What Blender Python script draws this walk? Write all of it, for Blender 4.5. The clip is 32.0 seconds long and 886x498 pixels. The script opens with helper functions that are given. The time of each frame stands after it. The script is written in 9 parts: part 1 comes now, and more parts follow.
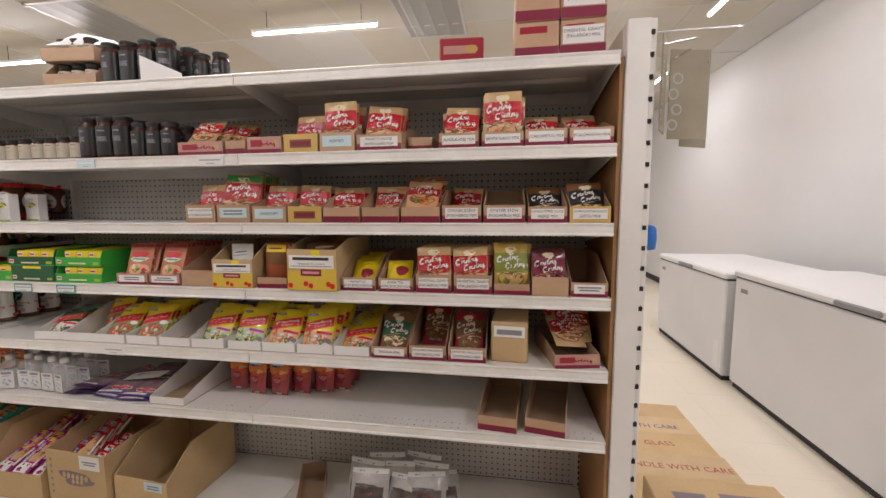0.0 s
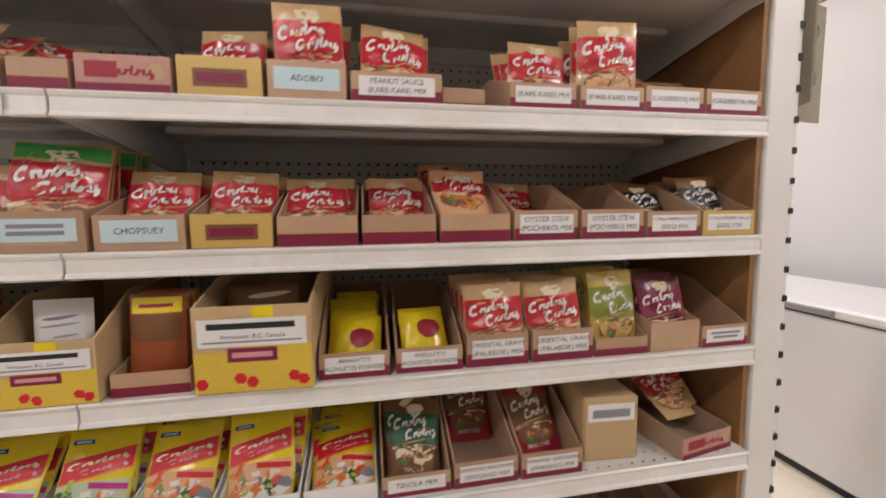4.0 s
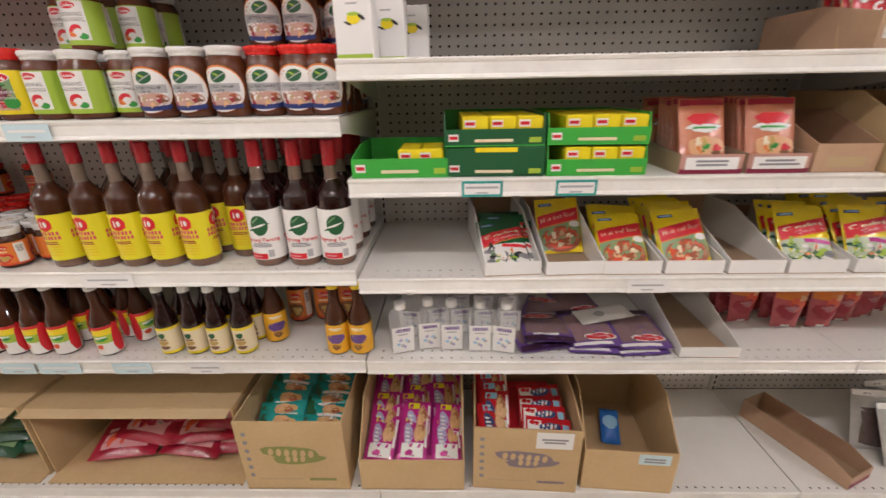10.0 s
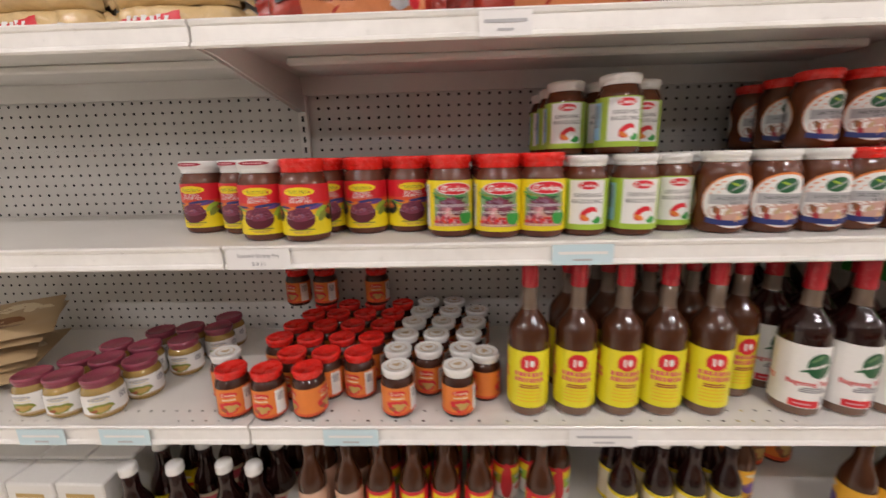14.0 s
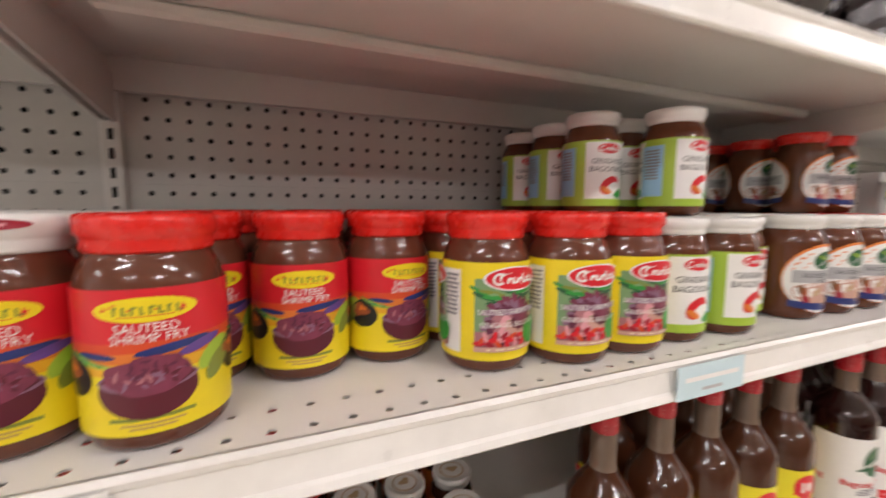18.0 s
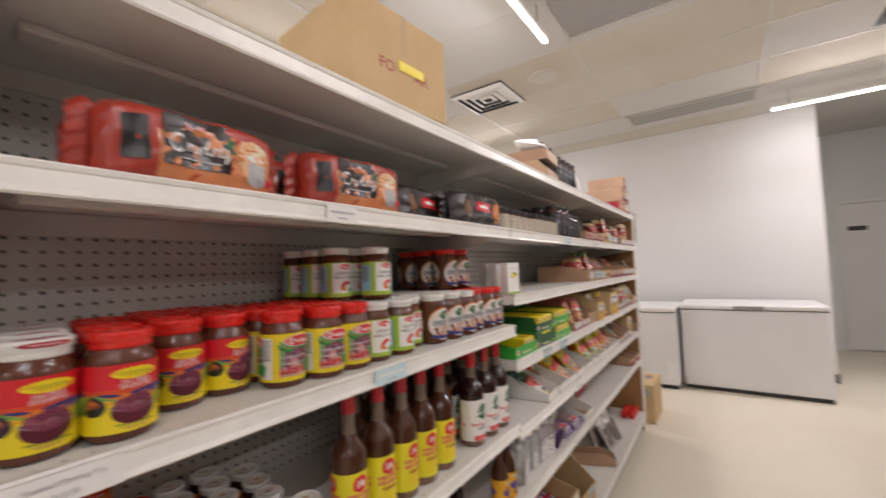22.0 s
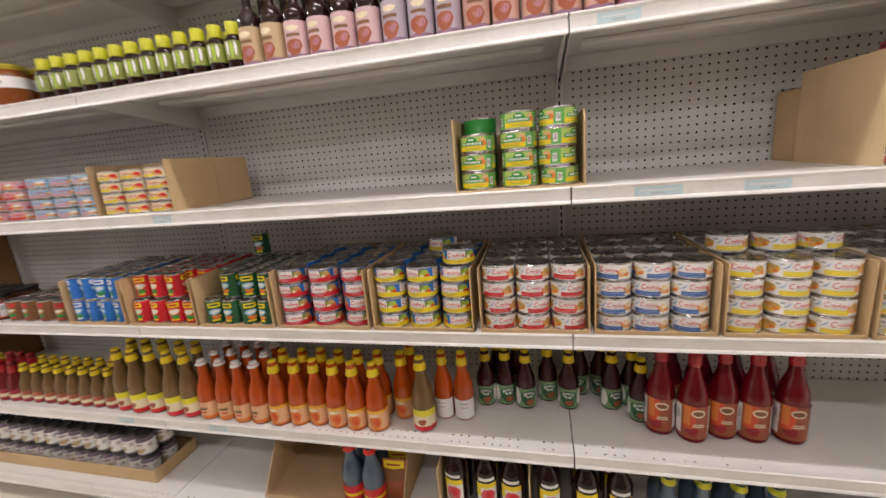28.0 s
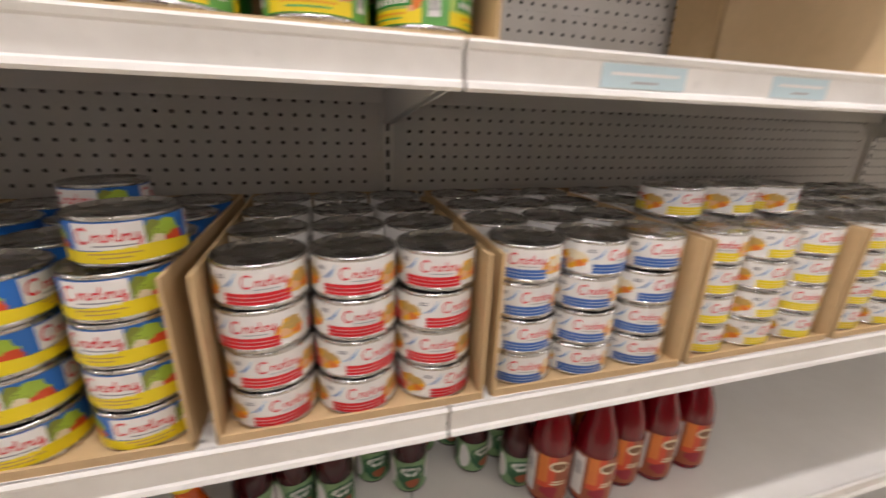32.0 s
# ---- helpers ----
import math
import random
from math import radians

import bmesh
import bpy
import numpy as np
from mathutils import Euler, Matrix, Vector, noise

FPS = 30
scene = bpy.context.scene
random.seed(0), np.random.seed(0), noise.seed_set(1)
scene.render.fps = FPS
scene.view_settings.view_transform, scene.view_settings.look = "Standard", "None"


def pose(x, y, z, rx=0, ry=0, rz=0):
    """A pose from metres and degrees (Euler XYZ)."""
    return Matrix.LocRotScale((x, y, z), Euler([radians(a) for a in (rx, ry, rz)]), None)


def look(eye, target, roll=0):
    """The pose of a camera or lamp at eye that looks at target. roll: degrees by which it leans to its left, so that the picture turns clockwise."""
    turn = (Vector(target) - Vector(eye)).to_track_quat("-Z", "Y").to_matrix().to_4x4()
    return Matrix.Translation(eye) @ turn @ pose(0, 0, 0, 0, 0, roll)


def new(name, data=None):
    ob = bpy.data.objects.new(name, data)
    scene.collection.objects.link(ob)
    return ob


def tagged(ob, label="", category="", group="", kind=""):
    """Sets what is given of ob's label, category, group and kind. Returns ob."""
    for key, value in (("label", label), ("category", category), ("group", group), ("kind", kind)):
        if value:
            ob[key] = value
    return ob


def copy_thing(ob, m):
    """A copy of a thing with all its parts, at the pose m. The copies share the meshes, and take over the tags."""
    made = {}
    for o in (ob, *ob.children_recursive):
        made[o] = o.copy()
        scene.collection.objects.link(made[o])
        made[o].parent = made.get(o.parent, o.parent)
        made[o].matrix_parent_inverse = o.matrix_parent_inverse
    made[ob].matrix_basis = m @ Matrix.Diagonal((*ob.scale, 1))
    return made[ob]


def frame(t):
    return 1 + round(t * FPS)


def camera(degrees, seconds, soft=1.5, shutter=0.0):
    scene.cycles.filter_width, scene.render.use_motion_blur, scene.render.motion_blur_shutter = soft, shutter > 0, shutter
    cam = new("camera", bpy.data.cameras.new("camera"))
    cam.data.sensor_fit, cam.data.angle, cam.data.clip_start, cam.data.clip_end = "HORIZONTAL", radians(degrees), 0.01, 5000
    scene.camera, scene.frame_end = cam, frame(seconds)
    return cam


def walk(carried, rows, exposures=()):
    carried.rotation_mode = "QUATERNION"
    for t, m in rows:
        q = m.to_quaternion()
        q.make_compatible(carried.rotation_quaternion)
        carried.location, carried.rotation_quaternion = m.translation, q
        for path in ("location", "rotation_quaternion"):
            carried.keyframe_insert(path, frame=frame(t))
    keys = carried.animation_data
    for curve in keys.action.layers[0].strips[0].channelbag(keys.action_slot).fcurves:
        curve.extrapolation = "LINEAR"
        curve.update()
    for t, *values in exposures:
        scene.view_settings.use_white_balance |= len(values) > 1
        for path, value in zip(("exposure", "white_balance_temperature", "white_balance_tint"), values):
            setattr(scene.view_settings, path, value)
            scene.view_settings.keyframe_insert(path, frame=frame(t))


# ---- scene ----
cam = camera(96.1, 32.0, 1.5, 0.5)
PATH = [
    (0, (-0.053, -0.036, 1.37), (-0.359, 1.929, 1.162), -0.29),
    (0.5, (-0.069, -0.027, 1.365), (-0.388, 1.936, 1.151), -0.49),
    (1, (-0.072, 0.007, 1.364), (-0.354, 1.974, 1.138), -1.19),
    (1.5, (-0.093, 0.09, 1.376), (-0.327, 2.073, 1.259), -1.03),
    (2, (-0.148, 0.267, 1.424), (-0.323, 2.259, 1.455), -0.06),
    (2.5, (-0.178, 0.366, 1.423), (-0.319, 2.359, 1.508), 0.09),
    (4.5, (-0.681, 0.561, 1.358), (-0.216, 2.483, 1.056), -1.1),
    (5, (-0.861, 0.494, 1.348), (-0.403, 2.402, 0.962), -1.7),
    (5.5, (-1.021, 0.439, 1.334), (-0.676, 2.36, 0.897), -1.7),
    (6, (-1.09, 0.423, 1.329), (-0.904, 2.358, 0.855), -1.0),
    (6.5, (-1.131, 0.416, 1.322), (-1.079, 2.347, 0.803), -0.3),
    (7, (-1.215, 0.438, 1.304), (-1.266, 2.356, 0.739), -0.2),
    (7.5, (-1.33, 0.487, 1.283), (-1.449, 2.348, 0.561), -1.3),
    (8, (-1.441, 0.507, 1.266), (-1.724, 2.304, 0.435), -1.1),
    (8.5, (-1.53, 0.494, 1.258), (-1.804, 2.305, 0.455), 1.8),
    (9, (-1.676, 0.425, 1.269), (-1.736, 2.281, 0.525), 0.2),
    (9.5, (-1.831, 0.35, 1.271), (-1.887, 2.208, 0.532), -0.3),
    (10, (-1.949, 0.39, 1.263), (-1.994, 2.247, 0.521), -1.0),
    (10.5, (-2.075, 0.426, 1.258), (-2.167, 2.277, 0.507), -0.0),
    (11, (-2.243, 0.385, 1.276), (-2.274, 2.245, 0.542), -1.4),
    (11.5, (-2.443, 0.302, 1.291), (-2.54, 2.144, 0.517), -1.0),
    (12, (-2.51, 0.299, 1.286), (-2.642, 2.137, 0.509), 0.3),
    (12.5, (-2.572, 0.37, 1.301), (-2.665, 2.265, 0.669), -0.6),
    (13, (-2.66, 0.435, 1.319), (-2.705, 2.366, 0.8), -1.1),
    (13.5, (-2.817, 0.503, 1.327), (-2.883, 2.451, 0.878), -1.0),
    (14, (-3.002, 0.592, 1.351), (-3.076, 2.539, 0.902), -1.4),
    (14.5, (-3.099, 0.654, 1.354), (-3.128, 2.596, 0.875), -0.7),
    (16.5, (-3.257, 0.9595, 1.357), (-3.231, 2.925, 0.989), -1.32),
    (17, (-3.235, 0.9776, 1.344), (-3.057, 2.939, 0.9951), 0.69),
    (17.5, (-3.212, 0.9726, 1.351), (-2.843, 2.907, 1.002), 0.37),
    (18, (-3.189, 0.9676, 1.359), (-2.422, 2.803, 1.15), 0.25),
    (18.5, (-3.245, 0.905, 1.389), (-2.17, 2.588, 1.294), 0.6),
    (19, (-3.294, 0.866, 1.416), (-2.152, 2.505, 1.513), 0.6),
    (19.5, (-3.337, 0.803, 1.431), (-2.217, 2.446, 1.646), 0.1),
    (20, (-3.41, 0.741, 1.43), (-2.337, 2.412, 1.669), -0.6),
    (20.5, (-3.481, 0.705, 1.438), (-2.44, 2.39, 1.713), -2.0),
    (21, (-3.51, 0.714, 1.459), (-2.41, 2.356, 1.766), -3.1),
    (21.5, (-3.502, 0.66, 1.443), (-2.157, 2.124, 1.663), -3.0),
    (22, (-3.45, 0.608, 1.416), (-1.816, 1.756, 1.522), -2.2),
    (22.5, (-3.42, 0.596, 1.406), (-1.576, 1.369, 1.461), -1.1),
    (23, (-3.404, 0.64, 1.406), (-1.438, 1.009, 1.432), -0.9),
    (23.5, (-3.411, 0.687, 1.398), (-1.411, 0.703, 1.411), -0.7),
    (24, (-3.399, 0.708, 1.398), (-1.419, 0.421, 1.397), -0.3),
    (24.5, (-3.395, 0.721, 1.389), (-1.477, 0.153, 1.351), -0.1),
    (25, (-3.338, 0.703, 1.363), (-1.519, -0.12, 1.254), 0.7),
    (25.5, (-3.132, 0.619, 1.337), (-1.453, -0.457, 1.188), -2.7),
    (26, (-2.838, 0.546, 1.307), (-1.349, -0.767, 1.068), -0.9),
    (26.5, (-2.51, 0.51, 1.305), (-1.324, -1.081, 1.053), -2.5),
    (28.5, (-1.753, 0.113, 1.253), (-1.375, -1.794, 0.785), -4.30),
    (29, (-1.657, -0.114, 1.188), (-1.352, -2.036, 0.73), -3.60),
    (29.5, (-1.539, -0.259, 1.145), (-1.431, -2.191, 0.639), -2.90),
    (30, (-1.456, -0.31, 1.15), (-1.512, -2.233, 0.603), -3.10),
    (30.5, (-1.48, -0.324, 1.132), (-1.594, -2.248, 0.601), -3.60),
    (31, (-1.582, -0.367, 1.121), (-1.765, -2.269, 0.532), -3.90),
    (31.5, (-1.714, -0.4, 1.111), (-2.005, -2.261, 0.44), -1.60),
    (32, (-1.822, -0.365, 1.123), (-2.366, -2.182, 0.488), 1.90),
]
walk(cam, [(t, look(eye, target, roll)) for t, eye, target, roll in PATH],
     exposures=[(0.0, -0.16), (2.2, -0.18), (5.0, 0.08), (8.0, 0.20), (11.0, 0.31), (14.0, 0.22), (17.0, 0.42), (18.2, 0.43), (20.0, 0.08), (22.5, -0.14), (24.5, -0.15), (26.0, -0.25), (28.5, 0.17), (30.0, 0.27), (32.0, 0.17)])

# ---- light: indoor LED tubes under a white tile ceiling ----
WALL_X, CEIL = 2.69, 3.15
NEAR_Y, FAR_Y, LEFT_X = -8.4, 8.6, -9.5
world = bpy.data.worlds.new("world")
scene.world = world
world.use_nodes = True
world.node_tree.nodes["Background"].inputs[0].default_value = (0.9, 0.95, 1.0, 1)
world.node_tree.nodes["Background"].inputs[1].default_value = 0.03
scene.view_settings.exposure = 0.0
TUBES = [  # x, y, z, along: "x" or "y"
    (1.92, -0.49, 2.97, "y"), (-1.65, -2.35, 2.97, "x"), (-1.77, 3.5, 2.97, "x"), (1.62, 3.20, 2.97, "y"),
    # tubes from (-4.7, -0.4) on are unseen, added to throw light into the shelves
    (-1.42, 1.52, 2.97, "x"), (-1.66, -0.4, 2.97, "x"), (-4.7, -0.4, 2.97, "x"), (-4.8, 1.5, 2.97, "x"), (-5.0, 3.74, 2.97, "x"), (-1.8, 6.2, 2.97, "x"),
    (-4.8, -2.35, 2.97, "x"), (-1.5, -4.6, 2.97, "x"), (-4.8, -4.6, 2.97, "x"), (-1.5, -6.7, 2.97, "x"), (-4.8, -6.7, 2.97, "x"), (1.9, -3.4, 2.97, "y"), (-7.4, 0.2, 2.97, "y"), (-5.0, 6.2, 2.97, "x"), (1.85, 5.9, 2.97, "y"),
]
for x, y, z, along in TUBES:
    for side in (-1, 1):  # each tube shines down and out to both sides
        lamp = bpy.data.lights.new("tube_light", "AREA")
        lamp.shape, lamp.size, lamp.size_y = "RECTANGLE", 1.16, 0.036
        lamp.energy, lamp.color = (13.4 if along == "x" else (28.0 if y == -0.49 else 22.0) if side > 0 else 10.0), (1.0, 0.925, 0.955)
        ob = new("tube_light", lamp)
        ob.matrix_world = pose(x, y, z, 0, 0, 90 if along == "y" else 0) @ pose(0, 0.021 * side, -0.030, (42 if along == "x" else 38 if side > 0 else 20) * side, 0, 0)

# ---- materials ----
def material(name, color, rough=0.5, metal=0.0, grain=0.0, scale=40.0, bump=0.0, second=None, mottling=3.0, spec=0.5, trans=0.0, coat=0.0, vary=0.0, emit=0.0, world=False):
    """Principled surface; second: a colour mixed in by broad stains; grain: fine speckle; vary: lightness by object;
    world: the pattern runs on from object to object."""
    m = bpy.data.materials.new(name)
    m.use_nodes = True
    nt = m.node_tree
    n, ln = nt.nodes, nt.links
    b = n["Principled BSDF"]
    b.inputs["Base Color"].default_value = (*color, 1)
    b.inputs["Roughness"].default_value = rough
    b.inputs["Metallic"].default_value = metal
    b.inputs["Specular IOR Level"].default_value = spec
    b.inputs["Transmission Weight"].default_value = trans
    b.inputs["Coat Weight"].default_value = coat
    if emit:
        b.inputs["Emission Color"].default_value = (*color, 1)
        b.inputs["Emission Strength"].default_value = emit
    m.diffuse_color = (*color, 1)
    if not (second or grain or bump or vary):
        return m
    where = n.new("ShaderNodeNewGeometry").outputs["Position"] if world else n.new("ShaderNodeTexCoord").outputs["Object"]
    col = None
    if second:
        t = n.new("ShaderNodeTexNoise")
        t.inputs["Scale"].default_value, t.inputs["Detail"].default_value = mottling, 5
        ln.new(where, t.inputs["Vector"])
        r = n.new("ShaderNodeMapRange")
        r.inputs["From Min"].default_value, r.inputs["From Max"].default_value = 0.38, 0.68
        ln.new(t.outputs["Fac"], r.inputs["Value"])
        mx = n.new("ShaderNodeMix")
        mx.data_type = "RGBA"
        mx.inputs[6].default_value, mx.inputs[7].default_value = (*color, 1), (*second, 1)
        ln.new(r.outputs["Result"], mx.inputs[0])
        col = mx.outputs[2]
    if grain:
        t2 = n.new("ShaderNodeTexNoise")
        t2.inputs["Scale"].default_value, t2.inputs["Detail"].default_value = scale, 3
        ln.new(where, t2.inputs["Vector"])
        r2 = n.new("ShaderNodeMapRange")
        r2.inputs["To Min"].default_value, r2.inputs["To Max"].default_value = 1 - grain, 1 + grain
        ln.new(t2.outputs["Fac"], r2.inputs["Value"])
        hs = n.new("ShaderNodeHueSaturation")
        if col:
            ln.new(col, hs.inputs["Color"])
        else:
            hs.inputs["Color"].default_value = (*color, 1)
        ln.new(r2.outputs["Result"], hs.inputs["Value"])
        col = hs.outputs["Color"]
        r3 = n.new("ShaderNodeMapRange")
        r3.inputs["To Min"].default_value, r3.inputs["To Max"].default_value = max(0.02, rough - 0.08), min(1, rough + 0.1)
        ln.new(t2.outputs["Fac"], r3.inputs["Value"])
        ln.new(r3.outputs["Result"], b.inputs["Roughness"])
    if vary:
        oi = n.new("ShaderNodeObjectInfo")
        r4 = n.new("ShaderNodeMapRange")
        r4.inputs["To Min"].default_value, r4.inputs["To Max"].default_value = 1 - vary, 1 + vary
        ln.new(oi.outputs["Random"], r4.inputs["Value"])
        h4 = n.new("ShaderNodeHueSaturation")
        if col:
            ln.new(col, h4.inputs["Color"])
        else:
            h4.inputs["Color"].default_value = (*color, 1)
        ln.new(r4.outputs["Result"], h4.inputs["Value"])
        col = h4.outputs["Color"]
    if col:
        ln.new(col, b.inputs["Base Color"])
    if bump:
        tb = n.new("ShaderNodeTexNoise")
        tb.inputs["Scale"].default_value, tb.inputs["Detail"].default_value = scale, 4
        ln.new(where, tb.inputs["Vector"])
        bp = n.new("ShaderNodeBump")
        bp.inputs["Strength"].default_value, bp.inputs["Distance"].default_value = bump, 0.004
        ln.new(tb.outputs["Fac"], bp.inputs["Height"])
        ln.new(bp.outputs["Normal"], b.inputs["Normal"])
    return m


enamel = material("white_enamel", (0.785, 0.77, 0.73), 0.36, grain=0.03, scale=30, second=(0.73, 0.71, 0.665), mottling=4)
rail_enamel = material("rail_enamel", (0.84, 0.825, 0.785), 0.30, grain=0.06, scale=60, second=(0.77, 0.75, 0.705), mottling=9)
peg_paint = material("pegboard_paint", (0.70, 0.685, 0.65), 0.6, grain=0.04, scale=120, second=(0.61, 0.595, 0.56), mottling=5)
# near-black: slots, wires, and the shade put behind the peg holes
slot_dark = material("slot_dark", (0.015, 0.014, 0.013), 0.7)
kick_black = material("kick_black", (0.03, 0.029, 0.028), 0.5, grain=0.2, scale=25)
wall_paint = material("wall_paint", (0.75, 0.75, 0.745), 0.55, grain=0.02, scale=14, bump=0.05, second=(0.72, 0.715, 0.705), mottling=0.8)
end_board = material("brown_hardboard", (0.33, 0.17, 0.065), 0.6, grain=0.14, scale=45, second=(0.26, 0.13, 0.05), mottling=6)
tile_white = material("ceiling_tile", (0.60, 0.585, 0.56), 0.9, grain=0.06, scale=140, bump=0.25, second=(0.60, 0.58, 0.54), mottling=1.5)
tile_yellow = material("ceiling_tile_aged", (0.57, 0.52, 0.43), 0.9, grain=0.06, scale=140, bump=0.25, second=(0.61, 0.575, 0.51), mottling=1.2)
grid_metal = material("ceiling_grid", (0.57, 0.55, 0.51), 0.5, grain=0.03)
vinyl = material("floor_vinyl", (0.82, 0.755, 0.625), 0.34, grain=0.05, scale=60, second=(0.78, 0.71, 0.575), mottling=1.4, vary=0.004, world=True)
floor_joint = material("floor_joint", (0.74, 0.67, 0.54), 0.5)
freezer_body = material("freezer_white", (0.78, 0.785, 0.80), 0.34, grain=0.02, scale=60, second=(0.74, 0.745, 0.76), mottling=2)
freezer_lid = material("freezer_lid_white", (0.82, 0.82, 0.81), 0.3, grain=0.02, scale=40)
rubber = material("black_rubber", (0.025, 0.025, 0.027), 0.6)
grey_plastic = material("grey_plastic", (0.28, 0.28, 0.29), 0.45)
chrome = material("chrome", (0.7, 0.7, 0.72), 0.18, metal=1.0)
alu = material("fixture_aluminium", (0.55, 0.54, 0.51), 0.35, metal=0.6)
alu_dull = material("dull_reflector", (0.34, 0.33, 0.31), 0.4, metal=0.3, grain=0.06, scale=20)
tube_glow = material("tube_glow", (1.0, 0.96, 0.9), 0.4, emit=9.0)
door_paint = material("door_paint", (0.78, 0.775, 0.75), 0.42, grain=0.02, scale=20)
vent_dark = material("vent_dark", (0.035, 0.033, 0.032), 0.7, grain=0.2, scale=60)
tape_red = material("red_tape", (0.55, 0.03, 0.05), 0.4, grain=0.1, scale=90)
cardboard = material("cardboard", (0.59, 0.42, 0.225), 0.8, grain=0.08, scale=70, second=(0.53, 0.37, 0.19), mottling=6, vary=0.08)
# darker board for carton insides; also painted shade on the small tins' carton
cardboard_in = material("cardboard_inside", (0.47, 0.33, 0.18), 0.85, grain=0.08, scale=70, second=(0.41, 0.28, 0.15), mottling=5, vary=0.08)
cardboard_pale = material("cardboard_pale", (0.64, 0.475, 0.275), 0.75, grain=0.06, scale=70, second=(0.58, 0.42, 0.235), mottling=7, vary=0.06)
tray_card = material("tray_card", (0.50, 0.325, 0.205), 0.45, grain=0.08, scale=70, second=(0.42, 0.255, 0.165), mottling=7, vary=0.10)
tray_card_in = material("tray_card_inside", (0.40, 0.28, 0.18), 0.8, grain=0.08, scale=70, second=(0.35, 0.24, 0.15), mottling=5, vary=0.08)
paper_white = material("paper_white", (0.80, 0.79, 0.77), 0.6, grain=0.02, scale=30)
paper_blue = material("paper_blue", (0.56, 0.71, 0.75), 0.6, grain=0.03, scale=30)
ink = material("ink_black", (0.02, 0.02, 0.022), 0.6)
ink_grey = material("ink_grey", (0.25, 0.25, 0.27), 0.6)

# ---- mesh tools ----
class Shape:
    """Collects vertices and faces of one mesh; ten kinds of surface may share it."""

    def __init__(self):
        self.v, self.f, self.m, self.s, self.mats = [], [], [], [], []

    def slot(self, mat):
        if mat not in self.mats:
            self.mats.append(mat)
        return self.mats.index(mat)

    def add(self, verts, faces, mat, smooth=False):
        k, n = self.slot(mat), len(self.v)
        self.v.extend(verts)
        for fc in faces:
            self.f.append([n + i for i in fc])
            self.m.append(k)
            self.s.append(smooth)
        return self

    def box(self, x0, x1, y0, y1, z0, z1, mat, bevel=0.0, m=None):
        b = min(bevel, 0.45 * min(x1 - x0, y1 - y0, z1 - z0))
        if b <= 0:
            vs = [(x, y, z) for z in (z0, z1) for y in (y0, y1) for x in (x0, x1)]
            fs = [(0, 2, 3, 1), (4, 5, 7, 6), (0, 1, 5, 4), (2, 6, 7, 3), (0, 4, 6, 2), (1, 3, 7, 5)]
        else:
            vs, idx = [], {}
            for sx in (0, 1):
                for sy in (0, 1):
                    for sz in (0, 1):
                        cx, cy, cz = (x0, x1)[sx], (y0, y1)[sy], (z0, z1)[sz]
                        ix, iy, iz = cx + b * (1 - 2 * sx), cy + b * (1 - 2 * sy), cz + b * (1 - 2 * sz)
                        for ax, p in ((0, (cx, iy, iz)), (1, (ix, cy, iz)), (2, (ix, iy, cz))):
                            idx[sx, sy, sz, ax] = len(vs)
                            vs.append(p)
            q = lambda *a: [idx[k] for k in a]
            fs = []
            for s in (0, 1):
                fs.append(q((s, 0, 0, 0), (s, 1, 0, 0), (s, 1, 1, 0), (s, 0, 1, 0))[:: 1 if s else -1])
                fs.append(q((0, s, 0, 1), (1, s, 0, 1), (1, s, 1, 1), (0, s, 1, 1))[:: -1 if s else 1])
                fs.append(q((0, 0, s, 2), (1, 0, s, 2), (1, 1, s, 2), (0, 1, s, 2))[:: 1 if s else -1])
            for a in (0, 1):
                for c in (0, 1):
                    fs.append(q((a, c, 0, 0), (a, c, 1, 0), (a, c, 1, 1), (a, c, 0, 1)))
                    fs.append(q((a, 0, c, 0), (a, 1, c, 0), (a, 1, c, 2), (a, 0, c, 2)))
                    fs.append(q((0, a, c, 1), (1, a, c, 1), (1, a, c, 2), (0, a, c, 2)))
            for sx in (0, 1):
                for sy in (0, 1):
                    for sz in (0, 1):
                        fs.append(q((sx, sy, sz, 0), (sx, sy, sz, 1), (sx, sy, sz, 2)))
        if m is not None:
            vs = [tuple(m @ Vector(p)) for p in vs]
        return self.add(vs, fs, mat)

    def lathe(self, profile, mats, n=20, cap=True, c=(0, 0), smooth=True):
        """profile: (r, z) from the bottom up, one connected skin; mats: one surface, or one for each step."""
        mats = list(mats) if isinstance(mats, (list, tuple)) else [mats] * (len(profile) - 1)
        base, rows = len(self.v), []
        for r, z in profile:
            if r < 1e-5:
                rows.append([len(self.v)] * n)
                self.v.append((c[0], c[1], z))
            else:
                rows.append([len(self.v) + i for i in range(n)])
                self.v.extend((c[0] + r * math.cos(math.tau * i / n), c[1] + r * math.sin(math.tau * i / n), z) for i in range(n))
        for k, mat in enumerate(mats):
            q = self.slot(mat)
            a, b = rows[k], rows[k + 1]
            for i in range(n):
                j = (i + 1) % n
                fc = [a[i], a[j], b[j], b[i]]
                fc = [v for w, v in enumerate(fc) if v not in fc[:w]]
                if len(fc) > 2:
                    self.f.append(fc)
                    self.m.append(q)
                    self.s.append(smooth)
        if cap:
            for row, mat, flip in ((rows[0], mats[0], True), (rows[-1], mats[-1], False)):
                if row[0] != row[1]:
                    self.f.append(row[::-1] if flip else list(row))
                    self.m.append(self.slot(mat))
                    self.s.append(False)
        return self

